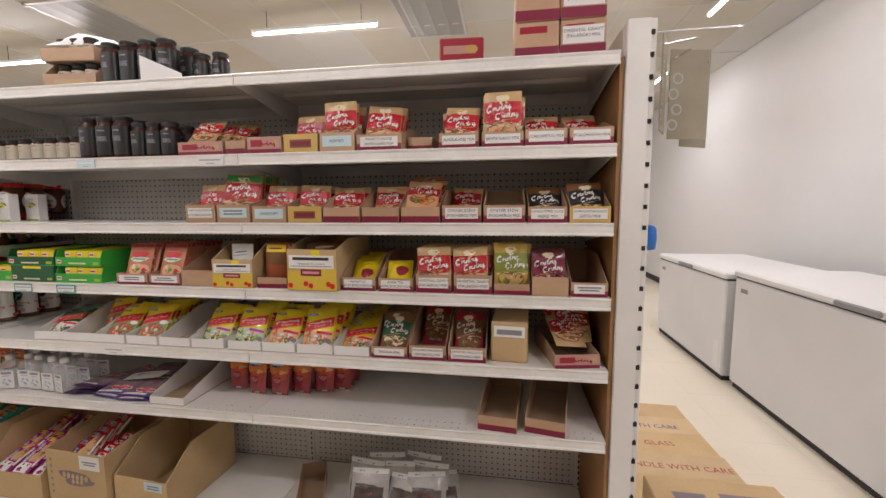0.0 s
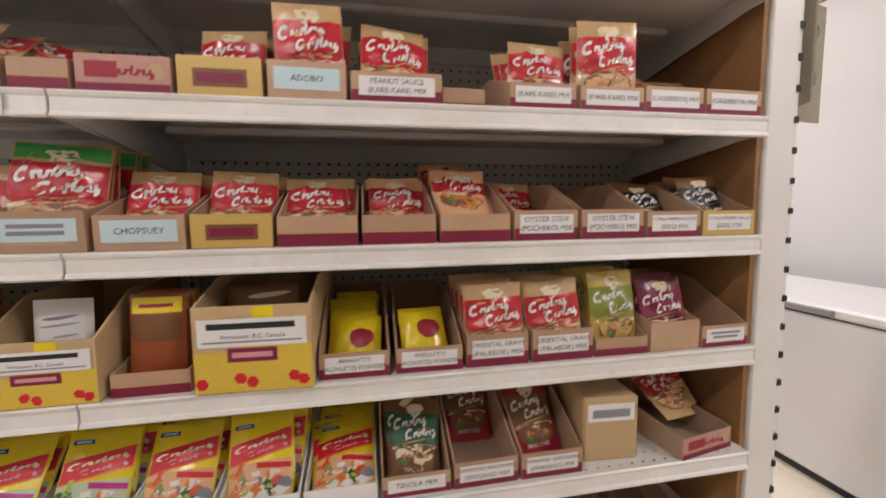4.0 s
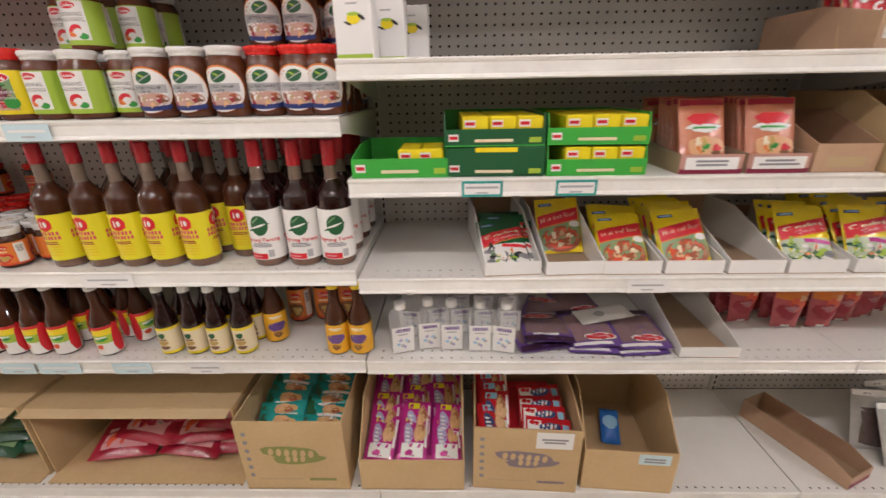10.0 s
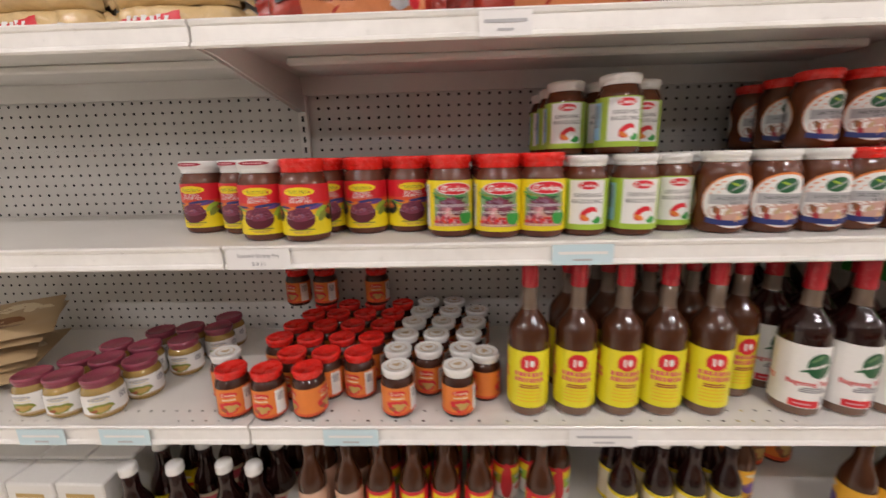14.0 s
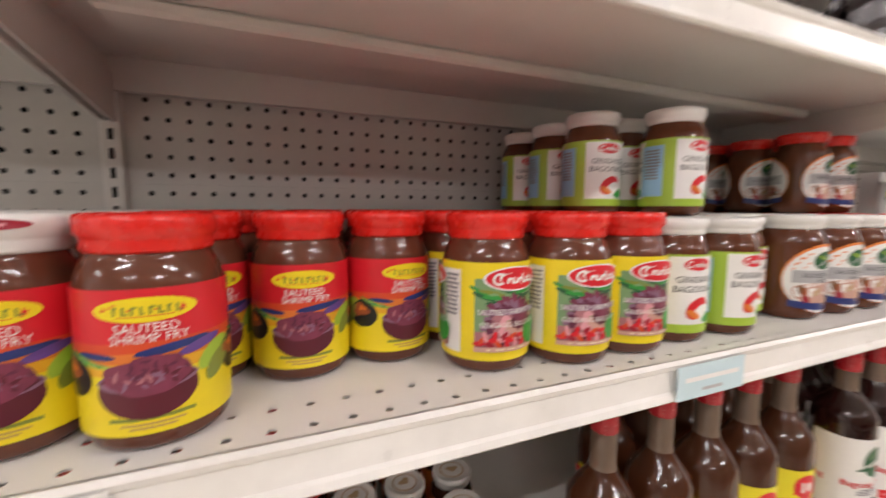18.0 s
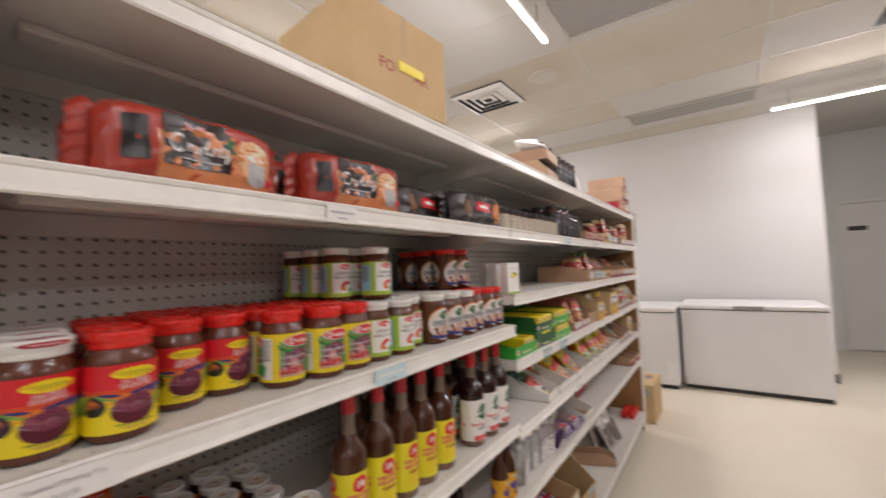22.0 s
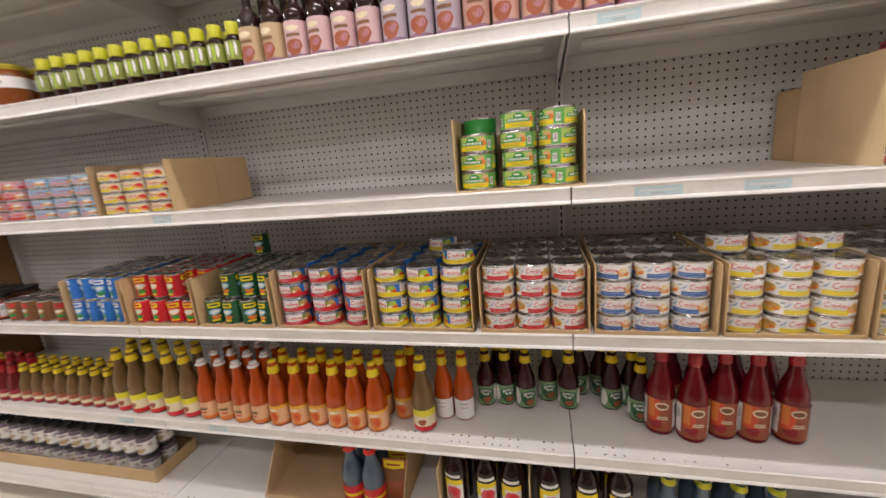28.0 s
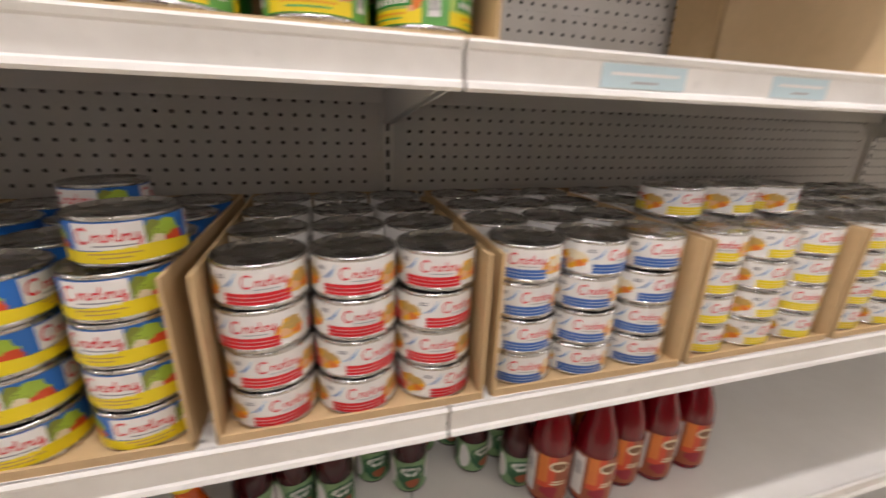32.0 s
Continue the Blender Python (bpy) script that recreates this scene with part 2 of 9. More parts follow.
    def sheet(self, f, u0, u1, v0, v1, mat, nu=8, nv=4, h=0.0, smooth=True):
        """A patch of the surface f(u, v, h)."""
        vs = [f(u0 + (u1 - u0) * i / nu, v0 + (v1 - v0) * j / nv, h) for j in range(nv + 1) for i in range(nu + 1)]
        w = nu + 1
        return self.add(vs, [(j * w + i, j * w + i + 1, j * w + w + i + 1, j * w + w + i) for j in range(nv) for i in range(nu)], mat, smooth)

    def disc(self, f, u, v, ru, rv, mat, h=0.0, n=20, turn=0.0, rings=2, wobble=0.0):
        """A round spot on the surface f."""
        vs, fs = [f(u, v, h)], []
        ct, st = math.cos(turn), math.sin(turn)
        for j in range(1, rings + 1):
            for i in range(n):
                a = math.tau * i / n
                k = j / rings * (1 + wobble * math.sin(3 * a + u * 91) + 0.6 * wobble * math.sin(7 * a + v * 57))
                du, dv = ru * k * math.cos(a), rv * k * math.sin(a)
                vs.append(f(u + du * ct - dv * st, v + du * st + dv * ct, h))
        for i in range(n):
            fs.append((0, 1 + i, 1 + (i + 1) % n))
            for j in range(rings - 1):
                a, b = 1 + j * n, 1 + (j + 1) * n
                fs.append((a + i, b + i, b + (i + 1) % n, a + (i + 1) % n))
        return self.add(vs, fs, mat, True)

    def words(self, text, f, u, v, size, mat, h=0.0, squeeze=1.0):
        """Lettering centred on (u, v) of the surface f, that high."""
        vs, fs = letters(text)
        return self.add([f(u + x * size * squeeze, v + y * size, h) for x, y in vs], fs, mat)

    def data(self, name):
        me = bpy.data.meshes.new(name)
        me.from_pydata(self.v, [], self.f)
        for mt in self.mats:
            me.materials.append(mt)
        me.polygons.foreach_set("material_index", self.m)
        me.polygons.foreach_set("use_smooth", self.s)
        me.update()
        return me


LETTERS = {}


def letters(text):
    """Outline mesh of a line of text, one unit high, centred."""
    if text not in LETTERS:
        cu = bpy.data.curves.new("lettering", "FONT")
        cu.body, cu.align_x, cu.align_y, cu.resolution_u, cu.size = text, "CENTER", "CENTER", 2, 1.3
        ob = bpy.data.objects.new("lettering", cu)
        scene.collection.objects.link(ob)
        bpy.context.view_layer.update()
        me = ob.to_mesh()
        LETTERS[text] = ([(p.co.x, p.co.y) for p in me.vertices], [list(q.vertices) for q in me.polygons])
        ob.to_mesh_clear()
        bpy.data.objects.remove(ob)
        bpy.data.curves.remove(cu)
    return LETTERS[text]


def part(name, shape, parent=None, label="", m=None):
    """Links a Shape or a mesh as one mesh object, under parent where one is given."""
    ob = new(name, shape.data(name) if isinstance(shape, Shape) else shape)
    if parent is not None:
        ob.parent = parent
    if m is not None:
        ob.matrix_basis = m
    if label:
        ob["label"] = label
    return ob


def thing(name, label, category, m=None, group="", kind=""):
    ob = new(name)
    ob.empty_display_size = 0.05
    if m is not None:
        ob.matrix_basis = m
    return tagged(ob, label, category, group, kind)


def structure(name, shape, label="", category=""):
    return tagged(part(name, shape), label, category, kind="structure")


def flat(m):
    """A flat surface: u to the right, v up, h out of it, set by the pose m (local x, z and -y)."""
    return lambda u, v, h: tuple(m @ Vector((u, -h, v)))


def round_face(r, cx=0.0, cy=0.0):
    """The surface of an upright cylinder, u along its girth from the front (-y), v up."""
    return lambda u, v, h: (cx + (r + h) * math.sin(u / r), cy - (r + h) * math.cos(u / r), v)


def perforated(shape, o, ux, uy, nx, ny, pitch, r, mat, n=6, jx=0.0):
    """A sheet of nx by ny cells from o along ux and uy, with a round hole in each."""
    o, ux, uy = Vector(o), Vector(ux), Vector(uy)
    px, py = (pitch, pitch) if not isinstance(pitch, tuple) else pitch
    ring = []
    for i in range(8):
        a = math.tau * i / 8
        k = 1 / max(abs(math.cos(a)), abs(math.sin(a)))
        ring.append(((0.5 * px * math.cos(a) * k, 0.5 * py * math.sin(a) * k), (r * math.cos(a), r * math.sin(a))))
    vs, fs = [], []
    for j in range(ny):
        for i in range(nx):
            c = o + ux * ((i + 0.5) * px) + uy * ((j + 0.5) * py)
            b = len(vs)
            for (ox, oy), (ix, iy) in ring:
                vs.append(tuple(c + ux * ox + uy * oy))
                vs.append(tuple(c + ux * ix + uy * iy))
            for q in range(8):
                a0, a1 = b + 2 * q, b + 2 * ((q + 1) % 8)
                fs.append((a0, a1, a1 + 1, a0 + 1))
    return shape.add(vs, fs, mat)

# ---- the room ----
def room():
    t = 0.12
    structure("wall_freezers", Shape().box(WALL_X, WALL_X + t, -0.35, FAR_Y, 0, CEIL + 0.2, wall_paint), "smooth white painted wall behind the freezers", "wall")
    structure("wall_passage_side", Shape().box(WALL_X + t, 5.0, -0.35, -0.35 + t, 0, CEIL + 0.3, wall_paint), "white painted side wall of the passage", "wall")
    structure("wall_passage_right", Shape().box(WALL_X, 5.0, -1.66 - t, -1.66, 0, CEIL + 0.3, wall_paint), "white painted side wall of the passage", "wall")
    structure("wall_right_end", Shape().box(WALL_X, WALL_X + t, NEAR_Y, -1.66 - t, 0, CEIL + 0.2, wall_paint), "white painted end wall", "wall")
    structure("wall_back", Shape().box(LEFT_X, WALL_X + t, FAR_Y, FAR_Y + t, 0, CEIL + 0.2, wall_paint), "white painted far wall of the shop", "wall")
    structure("wall_near", Shape().box(LEFT_X, WALL_X + t, NEAR_Y - t, NEAR_Y, 0, CEIL + 0.2, wall_paint), "white painted side wall of the shop", "wall")
    structure("wall_left", Shape().box(LEFT_X - t, LEFT_X, NEAR_Y, FAR_Y, 0, CEIL + 0.2, wall_paint), "white painted front wall of the shop", "wall")
    # wall with the door at the end of the passage
    s = Shape()
    s.box(4.88, 5.0, -0.83, -0.35, 0, CEIL + 0.3, wall_paint)
    s.box(4.88, 5.0, -1.66, -1.645, 0, CEIL + 0.3, wall_paint)
    s.box(4.88, 5.0, -1.645, -0.83, 2.22, CEIL + 0.3, wall_paint)
    structure("wall_door", s, "white painted wall around the passage door", "wall")
    door = tagged(thing("door_1", "closed white flush door with a small dark sign", "door"), kind="structure")
    part("door_leaf", Shape().box(4.90, 4.94, -1.605, -0.87, 0.008, 2.17, door_paint, 0.003), door)
    for y0, y1, z0, z1 in ((-0.87, -0.825, 0, 2.225), (-1.65, -1.605, 0, 2.225), (-1.605, -0.87, 2.175, 2.225)):
        part("door_frame", Shape().box(4.862, 4.955, y0, y1, z0, z1, door_paint, 0.004), door)
    h = part("door_handle", Shape(), door, "round chrome door knob", pose(4.90, -1.45, 0.99, 0, -90, 0))
    h.data = Shape().lathe([(0.03, 0), (0.03, 0.006), (0.012, 0.01), (0.012, 0.03), (0.026, 0.038), (0.028, 0.055), (0.018, 0.066), (0.0, 0.068)], chrome, 16).data("door_handle")
    part("door_sign", Shape().box(4.892, 4.899, -1.14, -0.93, 1.77, 1.835, ink, 0.002), door, "small black sign plate")
    s = Shape().box(WALL_X - 0.008, WALL_X, -0.35, FAR_Y, 0, 0.1, rubber)
    s.box(WALL_X - 0.008, WALL_X + 0.2, -0.358, -0.35, 0, 0.1, rubber)
    structure("baseboard", s, "black rubber cove base along the wall", "baseboard")


def floor():
    structure("floor", Shape().box(LEFT_X, 5.2, NEAR_Y, FAR_Y, -0.12, -0.004, floor_joint), "worn cream vinyl tile floor", "floor")


CX, CY, PX, PY = 0.32, 0.225, 0.65, 1.265  # ceiling grid


def ceiling():
    s = Shape()
    rng = random.Random(5)
    nx0, nx1 = math.floor((LEFT_X - CX) / PX), math.ceil((WALL_X - CX) / PX)
    ny0, ny1 = math.floor((NEAR_Y - CY) / PY), math.ceil((FAR_Y - CY) / PY)
    for i in range(nx0, nx1):
        for j in range(ny0, ny1):
            x0, x1 = max(CX + i * PX, LEFT_X), min(CX + (i + 1) * PX, WALL_X)
            y0, y1 = max(CY + j * PY, NEAR_Y), min(CY + (j + 1) * PY, FAR_Y)
            mat = tile_yellow if rng.random() < 0.12 or (j >= 1 and rng.random() < 0.5) or (i, j) in ((-1, 1), (0, 1), (-1, -1)) else tile_white
            if x1 - x0 > 0.03 and y1 - y0 > 0.03:
                dz = rng.uniform(0.002, 0.006)
                s.box(x0 + 0.011, x1 - 0.011, y0 + 0.011, y1 - 0.011, CEIL + dz, CEIL + 0.02, mat)
    for i in range(nx0 + 1, nx1):
        s.box(CX + i * PX - 0.012, CX + i * PX + 0.012, NEAR_Y, FAR_Y, CEIL, CEIL + 0.03, grid_metal)
    for j in range(ny0 + 1, ny1):
        s.box(LEFT_X, WALL_X, CY + j * PY - 0.012, CY + j * PY + 0.012, CEIL - 0.0015, CEIL + 0.028, grid_metal)
    s.box(LEFT_X, WALL_X, NEAR_Y, FAR_Y, CEIL + 0.06, CEIL + 0.1, tile_white)
    s.box(WALL_X, 5.0, -1.66, -0.35, CEIL + 0.10, CEIL + 0.14, tile_white)
    structure("ceiling", s, "suspended ceiling of white and yellowed mineral tiles", "ceiling")


def led_tube(x, y, z, along):
    ob = thing("led_tube_lamp", "slim white LED tube lamp hung on short wires", "lamp", pose(x, y, z, 0, 0, 90 if along == "y" else 0), "LED tubes")
    part("housing", Shape().box(-0.6, 0.6, -0.018, 0.018, 0.0, 0.028, freezer_lid, 0.004), ob)
    s = Shape()
    s.box(-0.59, 0.59, -0.015, 0.015, -0.022, 0.0, tube_glow, 0.006)
    part("diffuser", s, ob, "glowing white diffuser")
    for sx in (-0.45, 0.45):
        part("wire", Shape().box(sx - 0.002, sx + 0.002, -0.002, 0.002, 0.028, CEIL - z, slot_dark), ob)
    return ob


def troffer(x, y, w=1.2, d=0.3, along="y"):
    ob = thing("ceiling_light", "unlit recessed fluorescent troffer with aluminium reflectors", "ceiling light", pose(x, y, CEIL, 0, 0, 0 if along == "y" else 90), "recessed ceiling lights")
    s = Shape()
    for x0, x1, y0, y1 in ((-d, d, -w / 2, -w / 2 + 0.03), (-d, d, w / 2 - 0.03, w / 2), (-d, -d + 0.03, -w / 2, w / 2), (d - 0.03, d, -w / 2, w / 2)):
        s.box(x0, x1, y0, y1, -0.008, 0.004, alu, 0.002)
    part("frame", s, ob)
    for k in range(4):
        s = Shape()
        c = -d + 0.03 + (2 * d - 0.06) * (k + 0.5) / 4
        hw = (2 * d - 0.06) / 8
        s.add([(c - hw, -w / 2, -0.006), (c, -w / 2, 0.0025), (c + hw, -w / 2, -0.006), (c - hw, w / 2, -0.006), (c, w / 2, 0.0025), (c + hw, w / 2, -0.006)], [(0, 1, 4, 3), (1, 2, 5, 4)], alu_dull, True)
        part("reflector", s, ob)
    return ob


room()
floor()
ceiling()
# hangs a tube at every place, the added unseen ones too
for tx, ty, tz, ta in TUBES:
    led_tube(tx, ty, tz, ta)
for tx, ty, td in ((1.85, 0.83, 0.20), (-0.74, 0.86, 0.325), (-0.76, 3.65, 0.31), (-3.9, 0.86, 0.325), (-3.9, 3.65, 0.325), (-0.655, -2.94, 0.325), (-3.9, -2.94, 0.325)):
    troffer(tx, ty, 1.265, td)


def ceiling_panel(x, y, wx, wy):
    ob = thing("return_air_grille", "dark square return air grille set in the ceiling", "vent", pose(x, y, CEIL), "return air grilles")
    part("frame", Shape().box(-wx / 2, wx / 2, -wy / 2, wy / 2, -0.006, 0.004, vent_dark, 0.002), ob)
    for k in range(12):
        yy = -wy / 2 + 0.04 + (wy - 0.08) * k / 11
        part("blade", Shape().box(-wx / 2 + 0.03, wx / 2 - 0.03, yy - 0.006, yy + 0.006, -0.012, -0.005, kick_black), ob)


ceiling_panel(0.60, -0.725, 0.60, 0.57)
ceiling_panel(-0.67, -0.725, 0.60, 0.57)


def diffuser(x, y, w):
    """Stepped square supply diffuser."""
    ob = thing("air_diffuser", "white stepped square ceiling air diffuser", "vent", pose(x, y, CEIL))
    for k in range(4):
        a = w / 2 * (1 - 0.23 * k)
        b = a - 0.045
        z0, z1 = -0.012 + 0.002 * k, -0.03 + 0.004 * k
        s = Shape()
        for q in range(4):
            m = pose(0, 0, 0, 0, 0, 90 * q)
            pts = [(-a, -a, z0), (a, -a, z0), (b, -b, z1), (-b, -b, z1)]
            s.add([tuple(m @ Vector(p)) for p in pts], [(0, 1, 2, 3)], freezer_lid)
        part("vane", s, ob)
    part("dark_core", Shape().box(-w / 2, w / 2, -w / 2, w / 2, -0.009, 0.003, vent_dark), ob, "dark duct opening")


diffuser(0.12, 2.475, 0.56)
sp = thing("ceiling_speaker", "round cream ceiling speaker grille", "speaker", pose(0.036, 1.842, CEIL, 180, 0, 0))
part("rim", Shape().lathe([(0.15, -0.003), (0.15, 0.008), (0.135, 0.014), (0.095, 0.012), (0.09, 0.006)], tile_yellow, 28, False), sp)
part("grille", Shape().lathe([(0.0, 0.006), (0.09, 0.006)], grid_metal, 28, False), sp)


def freezer(y0, y1, x0=1.80, x1=2.52, z=0.93, marked=False):
    ob = thing("chest_freezer", "white chest freezer with a lighter lid against the wall", "freezer", pose(x0, y0, 0), "chest freezers")
    w, d = y1 - y0, x1 - x0
    part("body", Shape().box(0, d, 0, w, 0.04, z - 0.06, freezer_body, 0.012), ob)
    part("lid", Shape().box(-0.012, d + 0.01, -0.004, w + 0.004, z - 0.052, z, freezer_lid, 0.014), ob, "glossy white lid")
    part("gasket", Shape().box(0.004, d, 0.006, w - 0.006, z - 0.061, z - 0.051, rubber), ob, "dark rubber gasket")
    part("handle", Shape().box(-0.03, -0.011, w / 2 - 0.13, w / 2 + 0.13, z - 0.045, z - 0.012, grey_plastic, 0.006), ob, "grey lid handle")
    part("base", Shape().box(0.02, d - 0.02, 0.02, w - 0.02, 0.0, 0.04, rubber), ob, "black plinth")
    if marked:
        part("badge", Shape().box(-0.003, 0.001, w - 0.16, w - 0.08, z - 0.16, z - 0.13, grey_plastic, 0.001), ob, "small grey badge")
        part("vent_panel", Shape().box(-0.004, 0.001, 0.04, 0.12, 0.10, 0.30, freezer_lid, 0.002), ob, "ribbed control panel")
    return ob


freezer(-0.19, 1.05)
freezer(1.08, 3.21, 1.66, 2.45, 0.90, True)
freezer(3.27, 4.60, 1.63, 2.45, 0.86, True)

# ---- shelf runs ----
A_FRONT, A_BACK = 1.21, 1.645
B_FRONT, B_BACK = -0.727, -1.205
A_X = [0.27, -0.949, -2.168, -3.387, -4.606]
B_X = [0.86, -0.482, -1.946, -3.41, -4.87]
# shelf tops of each section; the last is the base deck
A_TOPS = [[1.814, 1.554, 1.321, 1.092, 0.862, 0.631, 0.17], [1.814, 1.554, 1.321, 1.092, 0.862, 0.631, 0.17], [1.814, 1.554, 1.218, 0.884, 0.635, 0.17], [1.814, 1.554, 1.218, 0.884, 0.549, 0.17]]
B_TOPS = [[1.952, 1.572, 1.188, 0.797, 0.424, 0.112]] * 4
LIP = 0.040
DECK_OUT = 0.045  # how far the base deck of run two stands out


def shelf_mesh(w, d, base=False, lip=LIP):
    """One steel shelf, origin at its front left top corner, depth along +y."""
    s = Shape()
    lip = 0.044 if base else lip
    g, p = 0.002, 0.0254
    n = int((w - 0.03) / p)
    mx = (w - n * p) / 2

    def strip(y0, y1, z=0.0, a=g, b=w - g):
        for zz in (z, z - 0.0014):
            s.add([(a, y0, zz), (b, y0, zz), (b, y1, zz), (a, y1, zz)], [(0, 1, 2, 3)], enamel)

    edge = 0.006
    for row in (0.0175, 0.047, d - 0.030):  # rows of holes
        strip(edge, row - p / 2)
        for zz in (0.0, -0.0014):
            perforated(s, (mx, row - p / 2, zz), (1, 0, 0), (0, 1, 0), n, 1, p, 0.0034, enamel)
        strip(row - p / 2, row + p / 2, 0.0, g, mx)
        strip(row - p / 2, row + p / 2, 0.0, w - mx, w - g)
        edge = row + p / 2
    strip(edge, d)
    s.box(g, w - g, d - 0.013, d - 0.001, -0.045, -0.002, enamel)
    for x in (g, w - g - 0.0015):
        s.box(x, x + 0.0015, 0.01, d, -0.03, -0.002, enamel)
    s.box(0.05, w - 0.05, d * 0.52, d * 0.52 + 0.06, -0.018, -0.0018, enamel, 0.004)
    return s, lip


def lip_mesh(w, lip):
    g = 0.002
    prof = [(0.012, -0.0005), (0.003, 0.0), (0.0, -0.003), (0.002, -0.008), (0.0045, -0.010), (0.0045, -lip + 0.010), (0.002, -lip + 0.008), (0.0, -lip + 0.003), (0.003, -lip), (0.012, -lip + 0.004)]
    s = Shape()
    vs = [(x, y, z) for x in (g, w - g) for y, z in prof]
    n = len(prof)
    s.add(vs, [(i, n + i, n + i + 1, i + 1) for i in range(n - 1)], rail_enamel)
    s.add(vs, [list(range(n)), list(range(2 * n - 1, n - 1, -1))], rail_enamel)
    return s


def bracket_mesh(d):
    s = Shape()
    pts = [(0.02, -0.024), (d, -0.024), (d, -0.085), (d - 0.03, -0.085), (0.06, -0.038), (0.02, -0.036)]
    n = len(pts)
    vs = [(x, y, z) for x in (-0.0015, 0.0015) for y, z in pts]
    s.add(vs, [list(range(n))[::-1], list(range(n, 2 * n))] + [(i, (i + 1) % n, n + (i + 1) % n, n + i) for i in range(n)], enamel)
    return s


def gondola(side, k, x0, x1, tops, front, back, top_z):
    """One bay of the shelf run from x0 to x1; local x to the right as seen from the aisle."""
    w, d = abs(x1 - x0), abs(back - front)
    m = pose(min(x0, x1), front, 0) if side == "A" else pose(max(x0, x1), front, 0, 0, 0, 180)
    ob = thing("gondola_shelf", "cream steel gondola bay with pegboard back and adjustable shelves", "shelving", m, "gondola bays of shelf run " + ("one" if side == "A" else "two"))
    p = 0.0254
    n = int((w - 0.05) / p)
    mx = (w - n * p) / 2
    z = tops[-1]
    while z < top_z - 0.05:
        rows = min(16, int((top_z - z) / p))
        s = Shape()
        perforated(s, (mx, d, z + 0.0001), (1, 0, 0), (0, 0, 1), n, rows, (p, p - 0.00001), 0.0037, peg_paint)
        for a, b in ((0.012, mx), (w - mx, w - 0.012)):
            s.add([(a, d, z), (b, d, z), (b, d, z + rows * p - 0.0002), (a, d, z + rows * p - 0.0002)], [(0, 1, 2, 3)], peg_paint)
        for zz in (z, z + rows * p - 0.0002):
            s.add([(0.012, d, zz), (w - 0.012, d, zz), (w - 0.012, d + 0.008, zz), (0.012, d + 0.008, zz)], [(0, 1, 2, 3)], peg_paint)
        part("pegboard_panel", s, ob)
        z += rows * p
    for x in ((0.0, w) if k == (0 if side == "A" else 3) else (0.0,)):
        s = Shape().box(x - 0.012, x + 0.012, d - 0.012, d + 0.03, 0, top_z, enamel, 0.002)
        zz = 0.1
        while zz < top_z - 0.03:
            s.box(x - 0.0028, x + 0.0028, d - 0.0132, d - 0.0118, zz, zz + 0.014, slot_dark)
            zz += 0.0254
        part("upright", s, ob, "slotted steel upright")
    # near-black sheet in place of the shade that shows through the peg holes
    part("back_sheet", Shape().box(0.004, w - 0.004, d + 0.034, d + 0.045, 0.02, top_z, slot_dark), ob, "near-black sheet standing in for shade behind the holes")
    for i, zt in enumerate(tops):
        base = i == len(tops) - 1
        out = DECK_OUT if base and side == "B" else 0.0
        s, lip = shelf_mesh(w, d - 0.004 + out, base, LIP if side == "A" else 0.044)
        sh = part("base_deck" if base else "shelf", s, ob, "", pose(0, -out, zt))
        part("price_rail", lip_mesh(w, lip), sh, "rounded price rail")
        if not base:
            for x in (0.006, w - 0.006):
                part("bracket", bracket_mesh(d), sh, "", pose(x, 0, 0))
    kz = tops[-1] - 0.044
    if kz > 0.01:
        ky = 0.055 if side == "A" else 0.055 - DECK_OUT
        part("kick_plate", Shape().box(0.002, w - 0.002, ky, ky + 0.015, 0, kz, kick_black), ob, "black kick plate")
    return ob


for k in range(4):
    gondola("A", k, A_X[k], A_X[k + 1], A_TOPS[k], A_FRONT, A_BACK, 1.80)
    gondola("B", k, B_X[k], B_X[k + 1], B_TOPS[k], B_FRONT, B_BACK, 1.935)

# ---- ends of the two shelf runs ----
def end_frame(side):
    """White end post with slots along its edge and a brown hardboard cheek."""
    if side == "A":
        m, d, top = pose(0.272, A_FRONT, 0), A_BACK - A_FRONT, 1.905
    else:
        m, d, top = pose(0.862, B_BACK, 0), B_FRONT - B_BACK, 1.985
    ob = thing("gondola_end", "white slotted end post with a brown hardboard cheek", "shelving", m)
    if side == "A":
        part("post", Shape().box(0.016, 0.085, 0.022, 0.05, 0, top, enamel, 0.003), ob, "white painted post")
        part("cheek", Shape().box(0.002, 0.014, 0.03, d, 0.02, top - 0.1, end_board), ob, "brown hardboard cheek")
        s = Shape().box(0.085, 0.10, 0.03, 0.06, 0, top, enamel, 0.002)
        z = 0.06
        while z < top - 0.03:
            s.box(0.0805, 0.0915, 0.0205, 0.0305, z, z + 0.013, slot_dark)
            z += 0.062
        part("slotted_strip", s, ob, "slotted edge strip")
        part("outer_panel", Shape().box(0.016, 0.1, 0.06, d + 0.04, 0, top, enamel, 0.003), ob, "white end panel")
    else:
        part("post", Shape().box(0.014, 0.075, d - 0.045, d + 0.002, 0, top, enamel, 0.003), ob, "white painted post")
        part("cheek", Shape().box(0.001, 0.013, 0.01, d - 0.03, 0.02, top - 0.02, end_board), ob, "brown hardboard cheek")
        part("outer_panel", Shape().box(0.014, 0.075, -0.04, d - 0.05, 0, top, enamel, 0.003), ob, "white end panel")
    return ob


end_frame("A")
end_frame("B")

# ---- goods: colours ----
PAINT = {}


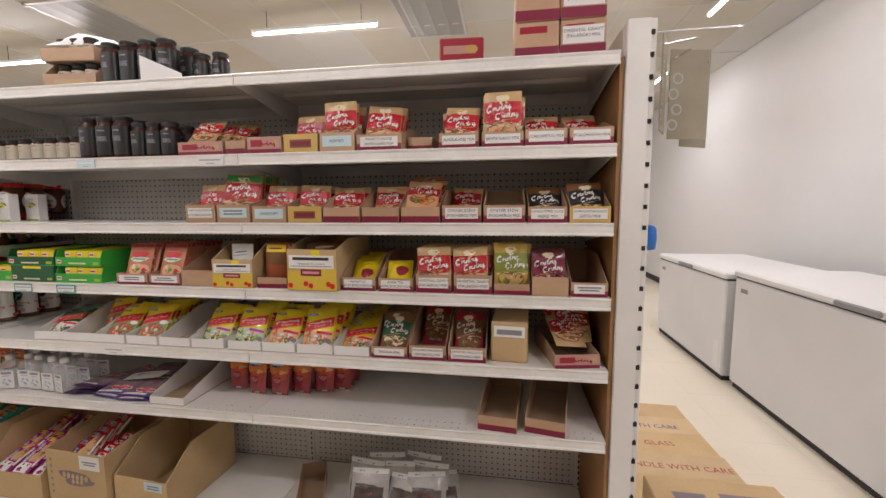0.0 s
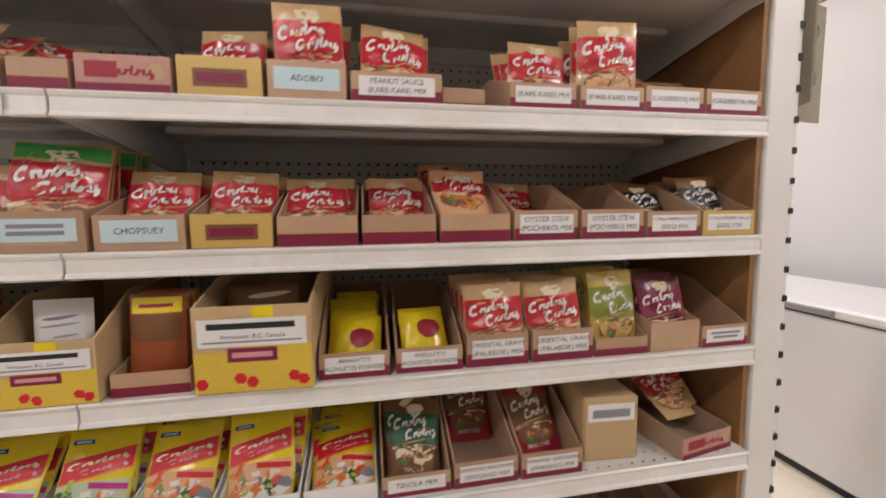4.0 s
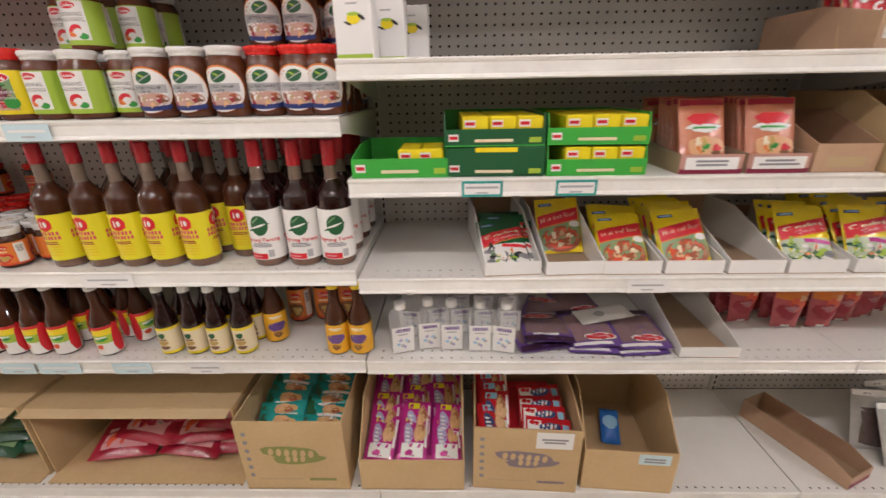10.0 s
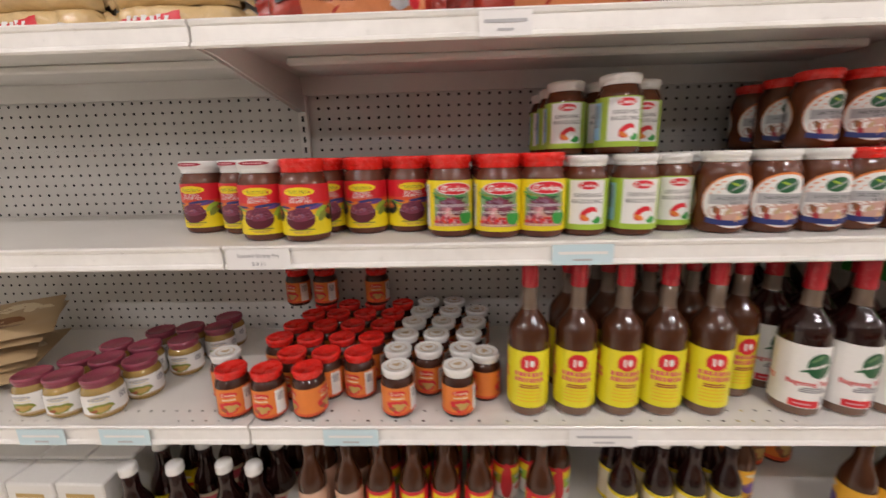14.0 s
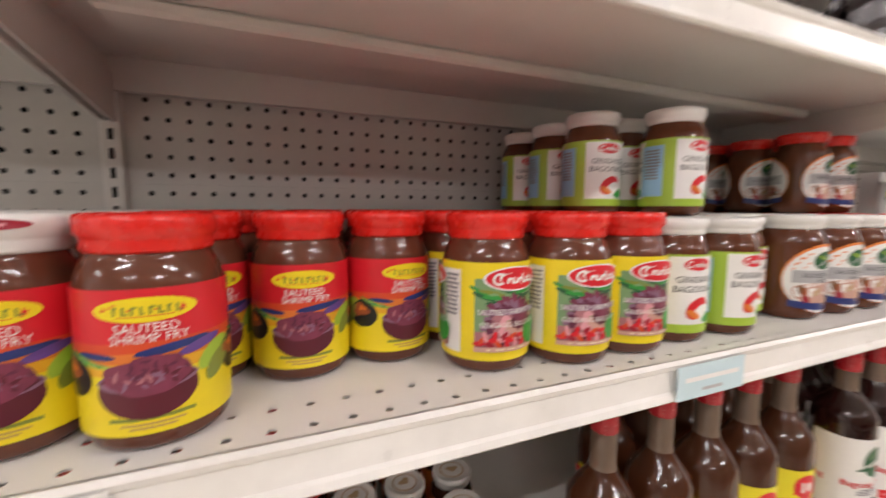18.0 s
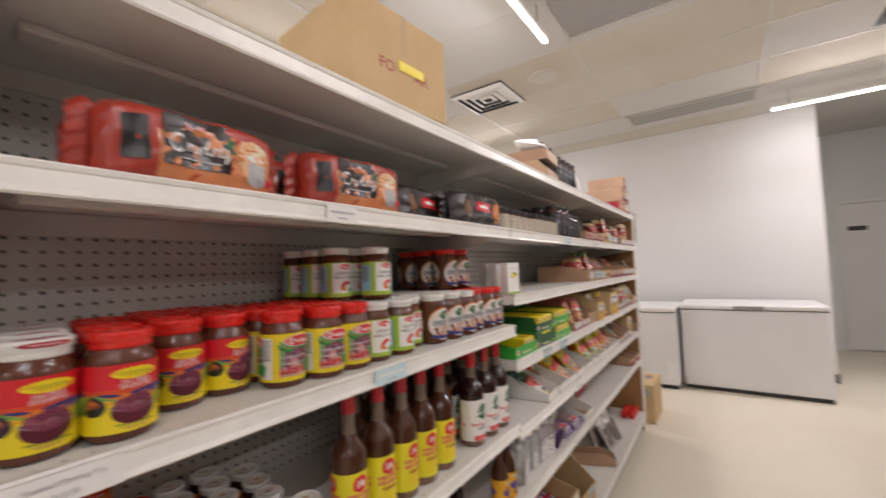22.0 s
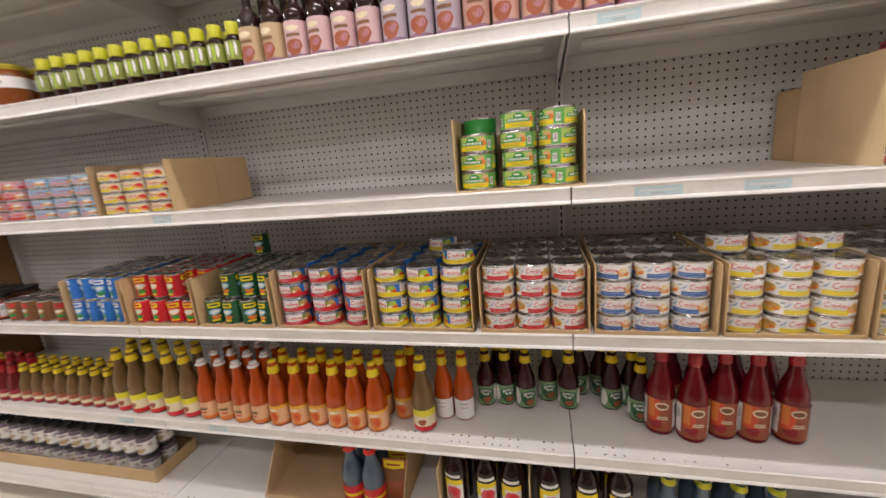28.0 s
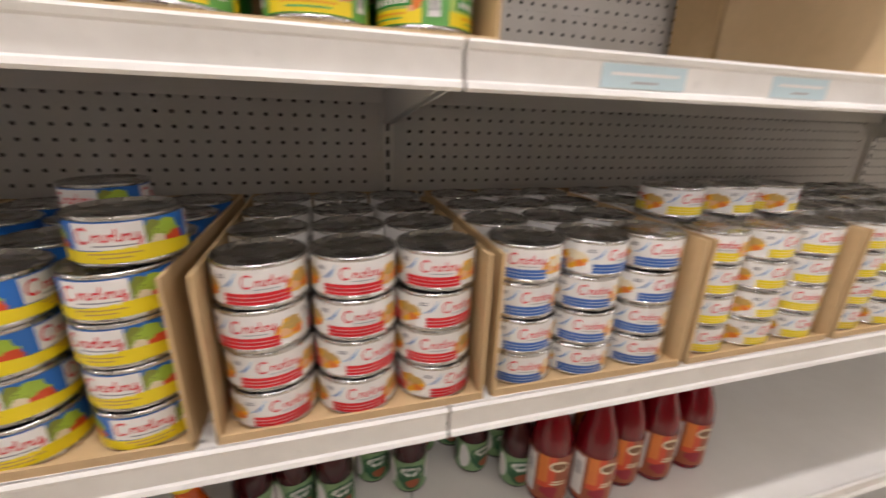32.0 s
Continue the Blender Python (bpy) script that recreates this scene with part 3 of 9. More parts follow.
def ink_of(name, color, rough=0.38, grain=0.04, coat=0.0):
    if name not in PAINT:
        PAINT[name] = material(name, color, rough, grain=grain, scale=180, coat=coat)
    return PAINT[name]


def foil_of(name, color, crinkle=0.45):
    """Printed plastic film: glossy, with fine creases."""
    if name not in PAINT:
        PAINT[name] = material(name, color, 0.22, grain=0.12, scale=55, bump=crinkle, coat=0.4, vary=0.06)
    return PAINT[name]


red = ink_of("print_red", (0.64, 0.014, 0.026))
crimson = ink_of("print_crimson", (0.33, 0.012, 0.03))
maroon = ink_of("print_maroon", (0.22, 0.012, 0.045), 0.5)
orange = ink_of("print_orange", (0.72, 0.20, 0.03))
peach = ink_of("print_peach", (0.74, 0.42, 0.22))
yellow = ink_of("print_yellow", (0.83, 0.66, 0.015))
chrome_yellow = ink_of("print_chrome_yellow", (0.76, 0.68, 0.02))
gold = ink_of("print_gold", (0.52, 0.34, 0.10), 0.35)
lime = ink_of("print_lime", (0.36, 0.52, 0.05))
green = ink_of("print_green", (0.035, 0.30, 0.05))
dark_green = ink_of("print_dark_green", (0.012, 0.10, 0.035))
blue = ink_of("print_blue", (0.02, 0.16, 0.55))
navy = ink_of("print_navy", (0.02, 0.035, 0.16))
sky = ink_of("print_sky", (0.30, 0.55, 0.75))
teal = ink_of("print_teal", (0.02, 0.33, 0.30))
purple = ink_of("print_purple", (0.13, 0.06, 0.26))
mauve = ink_of("print_mauve", (0.24, 0.13, 0.20))
plum = ink_of("print_plum", (0.12, 0.02, 0.05), 0.45, 0.25)
magenta = ink_of("print_magenta", (0.50, 0.02, 0.24))
pink = ink_of("print_pink", (0.70, 0.33, 0.36))
white = ink_of("print_white", (0.80, 0.79, 0.76), 0.45)
cream = ink_of("print_cream", (0.78, 0.68, 0.47), 0.42)
tan = ink_of("print_tan", (0.50, 0.36, 0.20), 0.5)
brown = ink_of("print_brown", (0.20, 0.085, 0.03), 0.45)
black = ink_of("print_black", (0.015, 0.014, 0.014), 0.35)
grey = ink_of("print_grey", (0.42, 0.42, 0.43), 0.45)
silver = material("can_metal", (0.52, 0.51, 0.49), 0.26, metal=1.0, grain=0.06, scale=60)
lid_red = material("lid_red", (0.70, 0.020, 0.014), 0.26, grain=0.04, scale=60)
lid_white = material("lid_white", (0.76, 0.75, 0.72), 0.32, grain=0.04, scale=60)
lid_maroon = material("lid_maroon", (0.25, 0.045, 0.075), 0.32, grain=0.04, scale=60)
lid_black = material("lid_black", (0.02, 0.02, 0.021), 0.35)
lid_yellow = material("cap_yellow", (0.80, 0.60, 0.01), 0.4, grain=0.05, scale=90)
film_red = material("seal_red", (0.44, 0.018, 0.028), 0.24, grain=0.1, scale=120, bump=0.35)
paste_brown = material("jar_of_brown_paste", (0.105, 0.030, 0.012), 0.06, grain=0.35, scale=45)
paste_shrimp = material("jar_of_shrimp_paste", (0.115, 0.036, 0.020), 0.06, grain=0.3, scale=35)
paste_dark = material("jar_of_dark_paste", (0.048, 0.016, 0.010), 0.06, grain=0.35, scale=45)
sauce_brown = material("bottle_brown_sauce", (0.060, 0.019, 0.008), 0.05, grain=0.3, scale=14)
neck_glass = material("empty_brown_glass", (0.15, 0.105, 0.075), 0.05, grain=0.15, scale=30)
sauce_dark = material("bottle_dark_sauce", (0.018, 0.005, 0.004), 0.05, grain=0.3, scale=14)
sauce_olive = material("bottle_olive_sauce", (0.17, 0.10, 0.035), 0.06, grain=0.2, scale=9)
sauce_orange = material("bottle_orange_sauce", (0.45, 0.066, 0.004), 0.06, grain=0.2, scale=12)
sauce_red = material("bottle_red_sauce", (0.16, 0.003, 0.008), 0.06, grain=0.2, scale=12)
clear_bottle = material("clear_plastic", (0.93, 0.935, 0.935), 0.05, coat=0.6)
clear_bottle.node_tree.nodes["Principled BSDF"].inputs["Alpha"].default_value = 0.20
faded_olive = ink_of("faded_olive", (0.26, 0.28, 0.085), 0.7, 0.15)
faded_slate = ink_of("faded_slate", (0.24, 0.19, 0.21), 0.7, 0.15)
cellophane = material("cellophane", (0.80, 0.79, 0.77), 0.10, trans=0.75, coat=0.6)
grey_film = material("pale_film", (0.50, 0.49, 0.465), 0.16, grain=0.25, scale=40, second=(0.36, 0.35, 0.33), mottling=9, coat=0.8)
dried_dark = ink_of("dried_leaves_in_film", (0.105, 0.075, 0.068), 0.2, 0.4, 0.6)
sediment = material("bottle_sediment", (0.15, 0.075, 0.045), 0.07, grain=0.15, scale=20, coat=0.8)
hot_pink = ink_of("print_hot_pink", (0.66, 0.10, 0.13))
gold_orange = ink_of("print_amber", (0.80, 0.42, 0.02))
red_orange = ink_of("print_vermilion", (0.66, 0.075, 0.02))
rust = ink_of("print_rust", (0.34, 0.085, 0.03))
olive = ink_of("print_olive", (0.22, 0.26, 0.04))
grey_green = ink_of("print_grey_green", (0.20, 0.34, 0.16))
aubergine = ink_of("print_aubergine", (0.035, 0.012, 0.03))
bowl_red = ink_of("print_bowl_red", (0.10, 0.010, 0.022))
shrimp = ink_of("print_shrimp", (0.20, 0.036, 0.072), 0.4, 0.35)
rose = ink_of("print_rose", (0.42, 0.17, 0.19))
tray_red = ink_of("print_dusty_pink_card", (0.50, 0.27, 0.22), 0.45, 0.12)
tray_gold = ink_of("print_tray_gold", (0.62, 0.42, 0.12), 0.45, 0.10)
carton_yellow = ink_of("print_corn_yellow", (0.70, 0.50, 0.06), 0.5, 0.1)
mix_red = foil_of("foil_banner_red", (0.52, 0.020, 0.032), 0.6)
box_green = ink_of("print_bright_green", (0.05, 0.40, 0.055), 0.34)
label_rose = ink_of("print_dusty_rose", (0.56, 0.33, 0.26))
biscuit = ink_of("print_biscuit", (0.62, 0.38, 0.16))

PLACED = {}


def put(kind, build, x, y, z, turn=0.0, lean=0.0, roll=0.0):
    """Sets one more of a kind of thing at its place; the first is built, the rest are copies."""
    m = pose(x, y, z, lean, roll, turn)
    if kind in PLACED:
        return copy_thing(PLACED[kind], m)
    ob = build()
    ob.matrix_basis = m
    PLACED[kind] = ob
    return ob


rnd = random.Random(11)


def jit(a):
    return rnd.uniform(-a, a)


def body_thing(name, shape, label, category, group=""):
    return tagged(part(name, shape), label, category, group)


def bars(s, f, u, v, w, rows, size, mat, h):
    """Unreadable lines of print."""
    r = random.Random(int(1000 * (w + v)) + rows)
    for k in range(rows):
        ww = w * r.uniform(0.7, 1.0)
        vv = v - k * size * 1.7
        s.sheet(f, u - ww / 2, u + ww / 2, vv - size / 2, vv + size / 2, mat, 4, 1, h)


def script_mark(s, f, u, v, w, hgt, mat, h, thick=1.0):
    """A brand script as an open ring and a run of slanted strokes with joining curves."""
    n = 14
    cu, cv, ru, rv = u - w * 0.37, v, w * 0.13, hgt * 0.5
    pts = []
    for i in range(n + 1):
        a = math.radians(50 + 265 * i / n)
        k = 1.0 - (0.38 - 0.08 * math.sin(math.pi * i / n)) * thick
        for q in (k, 1.0):
            pts.append(f(cu + ru * q * math.cos(a) + 0.10 * rv * q * math.sin(a), cv + rv * q * math.sin(a), h))
    s.add(pts, [(2 * i, 2 * i + 1, 2 * i + 3, 2 * i + 2) for i in range(n)], mat, True)
    for k in range(7):
        x = u - w * 0.20 + w * 0.105 * k
        tall = 0.42 if k == 3 else 0.27
        s.disc(f, x, v - hgt * 0.12 + hgt * (tall - 0.27), w * 0.024 * thick, hgt * tall, mat, h + 0.0001, 8, -0.18, 1)
        if k < 6:
            s.disc(f, x + w * 0.05, v - hgt * (0.30 if k % 2 else 0.0), w * 0.042, hgt * 0.075 * thick, mat, h, 8, 0.3, 1)
    s.disc(f, u + w * 0.46, v - hgt * 0.42, w * 0.03 * thick, hgt * 0.30, mat, h, 8, -0.35, 1)


def logo(s, f, u, v, w, hgt, back, front, h):
    """A brand mark: an oval with a pale rim and a script of strokes on it."""
    s.disc(f, u, v, w * 0.54, hgt * 0.56, front, h - 0.0001, 20)
    s.disc(f, u, v, w / 2, hgt / 2, back, h, 20)
    script_mark(s, f, u, v, w * 0.80, hgt * 0.58, front, h + 0.0002, 1.2)


# ---- goods: jars ----
def jar(kind, r, hgt, contents, lid, label, words, group):
    """Glass jar, its shoulder drawn in to a neck; the lid has a wide flange above a narrower skirt."""
    lh = 0.0215 if kind.startswith("shrimp") or kind.startswith("paste") else 0.0165 if hgt > 0.1 else 0.015
    t = hgt - lh
    s = Shape().lathe([(r * 0.76, 0), (r * 0.90, 0.0018), (r * 0.97, 0.006), (r, 0.013), (r, t * 0.80), (r * 0.985, t * 0.85), (r * 0.94, t * 0.905), (r * 0.87, t * 0.955), (r * 0.82, t * 0.985), (r * 0.82, t + 0.002)], contents, 28)
    ob = body_thing("jar", s, words, "jar", group)
    rl, rs, fl = r * 0.925, r * 0.87, hgt - lh * 0.55
    s = Shape().lathe([(rs * 0.97, t - 0.001), (rs, t + 0.001), (rs * 0.985, fl - 0.004), (rs, fl - 0.002), (rl, fl), (rl * 1.005, hgt - 0.004), (rl * 0.985, hgt - 0.0012), (rl * 0.92, hgt), (rl * 0.87, hgt - 0.0016), (0, hgt - 0.0016)], lid, 24)
    part("lid", s, ob)
    if kind == "shrimp_white":
        up = lambda u, v, h: (u, v, hgt - 0.0016 + h)
        part("lid_print", Shape().disc(up, 0, -r * 0.30, rl * 0.70, rl * 0.40, crimson, 0.0005).sheet(up, -rl * 0.45, rl * 0.45, -r * 0.36, -r * 0.24, pink, 4, 1, 0.0008), ob, "crimson oval print")
        rim = round_face(rl * 1.005 + 0.0005)
        part("rim_print", Shape().disc(rim, 0, hgt - 0.0062, rl * 0.72, 0.0034, crimson, 0.0002, 18).sheet(rim, -rl * 0.42, rl * 0.42, hgt - 0.0071, hgt - 0.0053, pink, 8, 1, 0.0005), ob, "crimson print on the lid rim")
    if kind == "small_white":
        up = lambda u, v, h: (u, v, hgt - 0.0016 + h)
        part("lid_print", Shape().disc(up, 0, 0, rl * 0.62, rl * 0.62, tan, 0.0004, 20).disc(up, 0, 0, rl * 0.55, rl * 0.55, lid_white, 0.0007, 20).disc(up, 0, rl * 0.05, rl * 0.30, rl * 0.20, tan, 0.0010, 12, 0.3, wobble=0.2), ob, "gold ring print")
    f = round_face(r + 0.0006)
    s = Shape()
    label(s, f, r, t)
    part("label", s, ob, "printed paper label")
    return ob


def label_shrimp(hot):
    def draw(s, f, r, t):
        g = r * 2.75
        v0, v1 = 0.0125, t * 0.83
        h = v1 - v0
        at = lambda q: v0 + h * q
        for q0, q1, m in ((0, 0.42, yellow), (0.42, 0.50, gold_orange), (0.50, 0.57, orange), (0.57, 0.64, red_orange), (0.64, 1.0, red)):
            s.sheet(f, -g, g, at(q0), at(q1), m, 34, 2)
        for c in (0.0, -2.45 * r, 2.45 * r):
            s.disc(f, c + 0.05 * r, at(0.86), r * 0.64, h * 0.085, yellow, 0.0004, 24)
            for k in range(8):  # the name as a row of strokes
                x = c + r * (-0.33 + 0.105 * k)
                s.sheet(f, x, x + r * 0.030, at(0.83), at(0.885), olive, 1, 1, 0.0007)
                s.sheet(f, x, x + r * (0.075 if k % 3 else 0.05), at(0.83 if k % 2 else 0.872), at(0.842 if k % 2 else 0.885), olive, 1, 1, 0.0007)
            s.sheet(f, c - r * 0.30, c + r * 0.38, at(0.815), at(0.820), red, 6, 1, 0.0007)
            s.words("SAUTEED", f, c + 0.05 * r, at(0.735), 0.0057, white, 0.0009, 1.0)
            s.words("SHRIMP FRY", f, c + 0.08 * r, at(0.665), 0.0057, white, 0.0009, 0.95)
            s.disc(f, c + 0.35 * r, at(0.585), r * 0.50, h * 0.030, navy, 0.0005, 20, 0.12, wobble=0.05)
            s.disc(f, c + 0.72 * r, at(0.56), r * 0.34, h * 0.036, purple, 0.0006, 18, 0.25)
            s.disc(f, c - 0.62 * r, at(0.56), r * 0.28, h * 0.022, navy, 0.0006, 18, -0.1)
            for k in range(5):
                s.disc(f, c - r * (0.75 - 0.07 * k), at(0.53 - 0.012 * k), r * 0.42, h * 0.010, (green, lime, grey_green, green, lime)[k], 0.0008, 12, -0.35 + 0.05 * k)
            s.disc(f, c + r * 0.95, at(0.47), r * 0.34, h * 0.075, lime, 0.0007, 18, 0.55, wobble=0.04)
            s.disc(f, c + r * 1.0, at(0.38), r * 0.30, h * 0.070, olive, 0.0008, 18, 0.75, wobble=0.04)
            s.disc(f, c - r * 1.05, at(0.41), r * 0.34, h * 0.15, black if hot else aubergine, 0.0007, 20, wobble=0.04)
            s.disc(f, c - r * 1.10, at(0.45), r * 0.20, h * 0.07, rust, 0.0009, 16, wobble=0.2)
            s.disc(f, c - r * 1.06, at(0.47), r * 0.10, h * 0.03, orange, 0.0010, 12, wobble=0.3)
            # bowl of shrimp paste
            s.disc(f, c + 0.02 * r, at(0.31), r * 0.62, h * 0.195, bowl_red, 0.0010, 26, rings=3)
            s.disc(f, c + 0.02 * r, at(0.375), r * 0.62, h * 0.075, mauve, 0.0012, 26)
            s.disc(f, c + 0.02 * r, at(0.405), r * 0.53, h * 0.125, shrimp, 0.0014, 26, wobble=0.06)
            s.disc(f, c + 0.14 * r, at(0.485), r * 0.30, h * 0.070, shrimp, 0.0015, 20, wobble=0.10)
            for k in range(22):
                a = k * 2.4
                q = 0.06 + 0.019 * k
                s.disc(f, c + r * (0.04 + q * math.cos(a)), at(0.42 + 0.22 * q * math.sin(a)), r * (0.045 + 0.02 * (k % 3)), h * 0.013, (mauve, plum, rose, bowl_red, plum)[k % 5], 0.0017, 8, k, wobble=0.25)
            bars(s, f, c + 0.05 * r, at(0.115), r * 1.15, 1, 0.0021, olive, 0.0005)
            bars(s, f, c + 0.05 * r, at(0.075), r * 0.8, 2, 0.0013, gold, 0.0005)
    return draw


def label_paste(s, f, r, t):
    """Yellow label round a dark picture: leaves, a heap of shrimp, chillies, two lines of name."""
    g = r * 2.75
    v0, v1 = 0.0125, t * 0.83
    h = v1 - v0
    at = lambda q: v0 + h * q
    s.sheet(f, -g, g, v0, v1, yellow, 34, 2)
    for c in (0.0, -2.3 * r, 2.3 * r):
        s.sheet(f, c - r * 0.80, c + r * 0.80, at(0.10), at(0.84), grey_green, 14, 3, 0.0004)
        s.sheet(f, c - r * 0.80, c + r * 0.80, at(0.10), at(0.30), rose, 14, 1, 0.0005)
        for k in range(14):  # leaves
            s.disc(f, c + r * (-0.66 + 0.075 * k), at(0.70 - 0.05 * (k % 3)), r * 0.30, h * 0.022, (green, dark_green, grey_green, olive)[k % 4], 0.0006 + 0.00004 * k, 10, -0.5 + 0.11 * (k % 7))
        for k in range(64):  # heap of small shrimp
            a, q = k * 2.39996, math.sqrt((k + 0.5) / 64)
            s.disc(f, c + r * (0.02 + 0.60 * q * math.cos(a)), at(0.46 + 0.24 * q * math.sin(a) - 0.06 * q * q), r * (0.10 + 0.03 * (k % 3)), h * 0.032, (shrimp, rose, bowl_red, mauve, pink, shrimp, plum, label_rose)[k % 8], 0.0013 + 0.00001 * (64 - k), 8, a, 1, wobble=0.2)
        for k in range(16):  # chillies along the foot
            s.disc(f, c + r * (-0.70 + 0.065 * k), at(0.185 + 0.035 * (k % 3)), r * 0.13, h * 0.024, (red, red_orange, pink, crimson, red)[k % 5], 0.0021, 8, k * 0.9, 1)
        s.sheet(f, c - r * 0.80, c + r * 0.80, at(0.10), at(0.15), label_rose, 14, 1, 0.0023)
        bars(s, f, c, at(0.125), r * 1.3, 1, h * 0.012, cream, 0.0026)
        s.disc(f, c + r * 0.60, at(0.27), r * 0.30, h * 0.14, green, 0.0024, 18, 0.5)
        s.sheet(f, c - r * 0.66, c + r * 0.72, at(0.475), at(0.535), mauve, 12, 1, 0.0022)
        s.words("SAUTEED SHRIMP PASTE", f, c + 0.002, at(0.505), 0.0052, white, 0.0025, 0.85)
        s.words("GINISANG BAGOONG", f, c + 0.002, at(0.375), 0.0050, white, 0.0025, 0.9)
        logo(s, f, c + 0.004, at(0.84), r * 1.35, 0.0185, red, white, 0.0026)
    s.sheet(f, -r * 1.66, -r * 1.12, at(0.06), at(0.92), white, 4, 2, 0.0004)
    bars(s, f, -r * 1.39, at(0.86), r * 0.45, 10, 0.0022, ink_grey, 0.0006)


def label_bagoong(side):
    def draw(s, f, r, t):
        g = r * 2.75
        v0, v1 = 0.012, t * 0.82
        s.sheet(f, -g, g, v0, v1, lime if side else white, 34, 2)
        for c in (0.0, 2.6 * r, -2.6 * r):
            s.sheet(f, c - r * 0.80, c + r * 0.75, v0 + 0.009, v1 - 0.002, white, 12, 2, 0.0003)
            s.sheet(f, c - r * 0.85, c + r * 0.8, v0, v0 + 0.009, lime, 12, 1, 0.0003)
            logo(s, f, c, v1 - 0.010, r * 0.85, 0.013, red, white, 0.0006)
            s.words("GINISANG", f, c, v1 - 0.026, 0.0075, black, 0.0006)
            s.words("BAGOONG", f, c, v1 - 0.036, 0.0075, black, 0.0006)
            s.disc(f, c + 0.002, v0 + 0.026, r * 0.40, 0.010, red, 0.0006, turn=0.6)
            s.disc(f, c + 0.006, v0 + 0.022, r * 0.28, 0.007, white, 0.0009, turn=0.6)
            s.disc(f, c - r * 0.1, v0 + 0.020, r * 0.22, 0.0035, orange, 0.0011, turn=-0.5)
            s.disc(f, c + r * 0.42, v0 + 0.016, r * 0.22, 0.006, green, 0.0007)
        s.sheet(f, -r * 1.95, -r * 1.15, v0 + 0.012, v1 - 0.008, sky, 4, 2, 0.0005)
        bars(s, f, -r * 1.55, v1 - 0.014, r * 0.6, 10, 0.0022, ink_grey, 0.0007)
    return draw


def label_round(s, f, r, t):
    """Round-topped label: orange rim, white field with a leaf, dish below, navy foot."""
    v0, v1 = 0.010, t * 0.84
    h = v1 - v0
    at = lambda q: v0 + h * q
    for c in (0.0, 2.9 * r, -2.9 * r):
        s.disc(f, c, at(0.50), r * 1.25, h * 0.50, orange, 0.0002, 26, rings=5)
        s.disc(f, c, at(0.485), r * 1.21, h * 0.478, white, 0.0004, 26, rings=5)
        s.disc(f, c, at(0.29), r * 0.98, h * 0.17, label_rose, 0.0006, 22, wobble=0.05, rings=3)
        for k in range(9):
            s.disc(f, c + r * 0.70 * math.cos(k * 1.9), at(0.27 + 0.09 * math.sin(k * 2.7)), r * 0.17, h * 0.045, (brown, tan, crimson, rust, peach)[k % 5], 0.0009, 10, k, wobble=0.25)
        s.sheet(f, c - r * 0.98, c + r * 0.98, at(0.44), at(0.62), grey, 12, 1, 0.0008)
        s.words("SAUTEED SHRIMP", f, c, at(0.545), 0.0058, ink, 0.0011, 0.95)
        s.words("PASTE", f, c, at(0.465), 0.0050, ink, 0.0011)
        s.sheet(lambda u, v, hh: f(u, v + 0.004 * ((u - c) / r) ** 2, hh), c - r * 1.02, c + r * 1.02, at(0.05), at(0.15), navy, 12, 1, 0.0010)
        s.disc(f, c, at(0.765), r * 0.42, h * 0.130, dark_green, 0.0008, turn=0.2)
        s.disc(f, c + 0.002, at(0.76), r * 0.40, h * 0.014, grey, 0.0010, turn=0.5)
        s.disc(f, c - 0.003, at(0.80), r * 0.18, h * 0.02, lime, 0.0011, turn=-0.4)


def label_small(a, b, foot=red_orange, mark=red):
    def draw(s, f, r, t):
        g = r * 2.6
        v0, v1 = 0.010, t * 0.80
        h = v1 - v0
        at = lambda q: v0 + h * q
        s.sheet(f, -g, g, v0, v1, a, 26, 2)
        s.sheet(f, -g, g, at(0.0), at(0.09), foot, 26, 1, 0.0003)
        for c in (0.0, 2.4 * r, -2.4 * r):
            s.disc(f, c, at(0.34), r * 0.62, h * 0.22, b, 0.0005, wobble=0.12)
            s.disc(f, c + 0.003, at(0.32), r * 0.38, h * 0.13, gold, 0.0007, wobble=0.2)
            s.disc(f, c - r * 0.3, at(0.25), r * 0.20, h * 0.07, rust, 0.0009, wobble=0.2)
            s.disc(f, c, at(0.80), r * 0.52, h * 0.10, mark, 0.0005, 18)
            script_mark(s, f, c, at(0.80), r * 0.80, h * 0.12, cream, 0.0008, 1.2)
            bars(s, f, c, at(0.62), r * 1.0, 1, h * 0.05, cream, 0.0006)
        s.sheet(f, r * 0.85, r * 1.5, at(0.08), at(0.94), white, 6, 1, 0.0005)
        bars(s, f, r * 1.17, at(0.82), r * 0.5, 6, h * 0.03, ink_grey, 0.0008)
    return draw


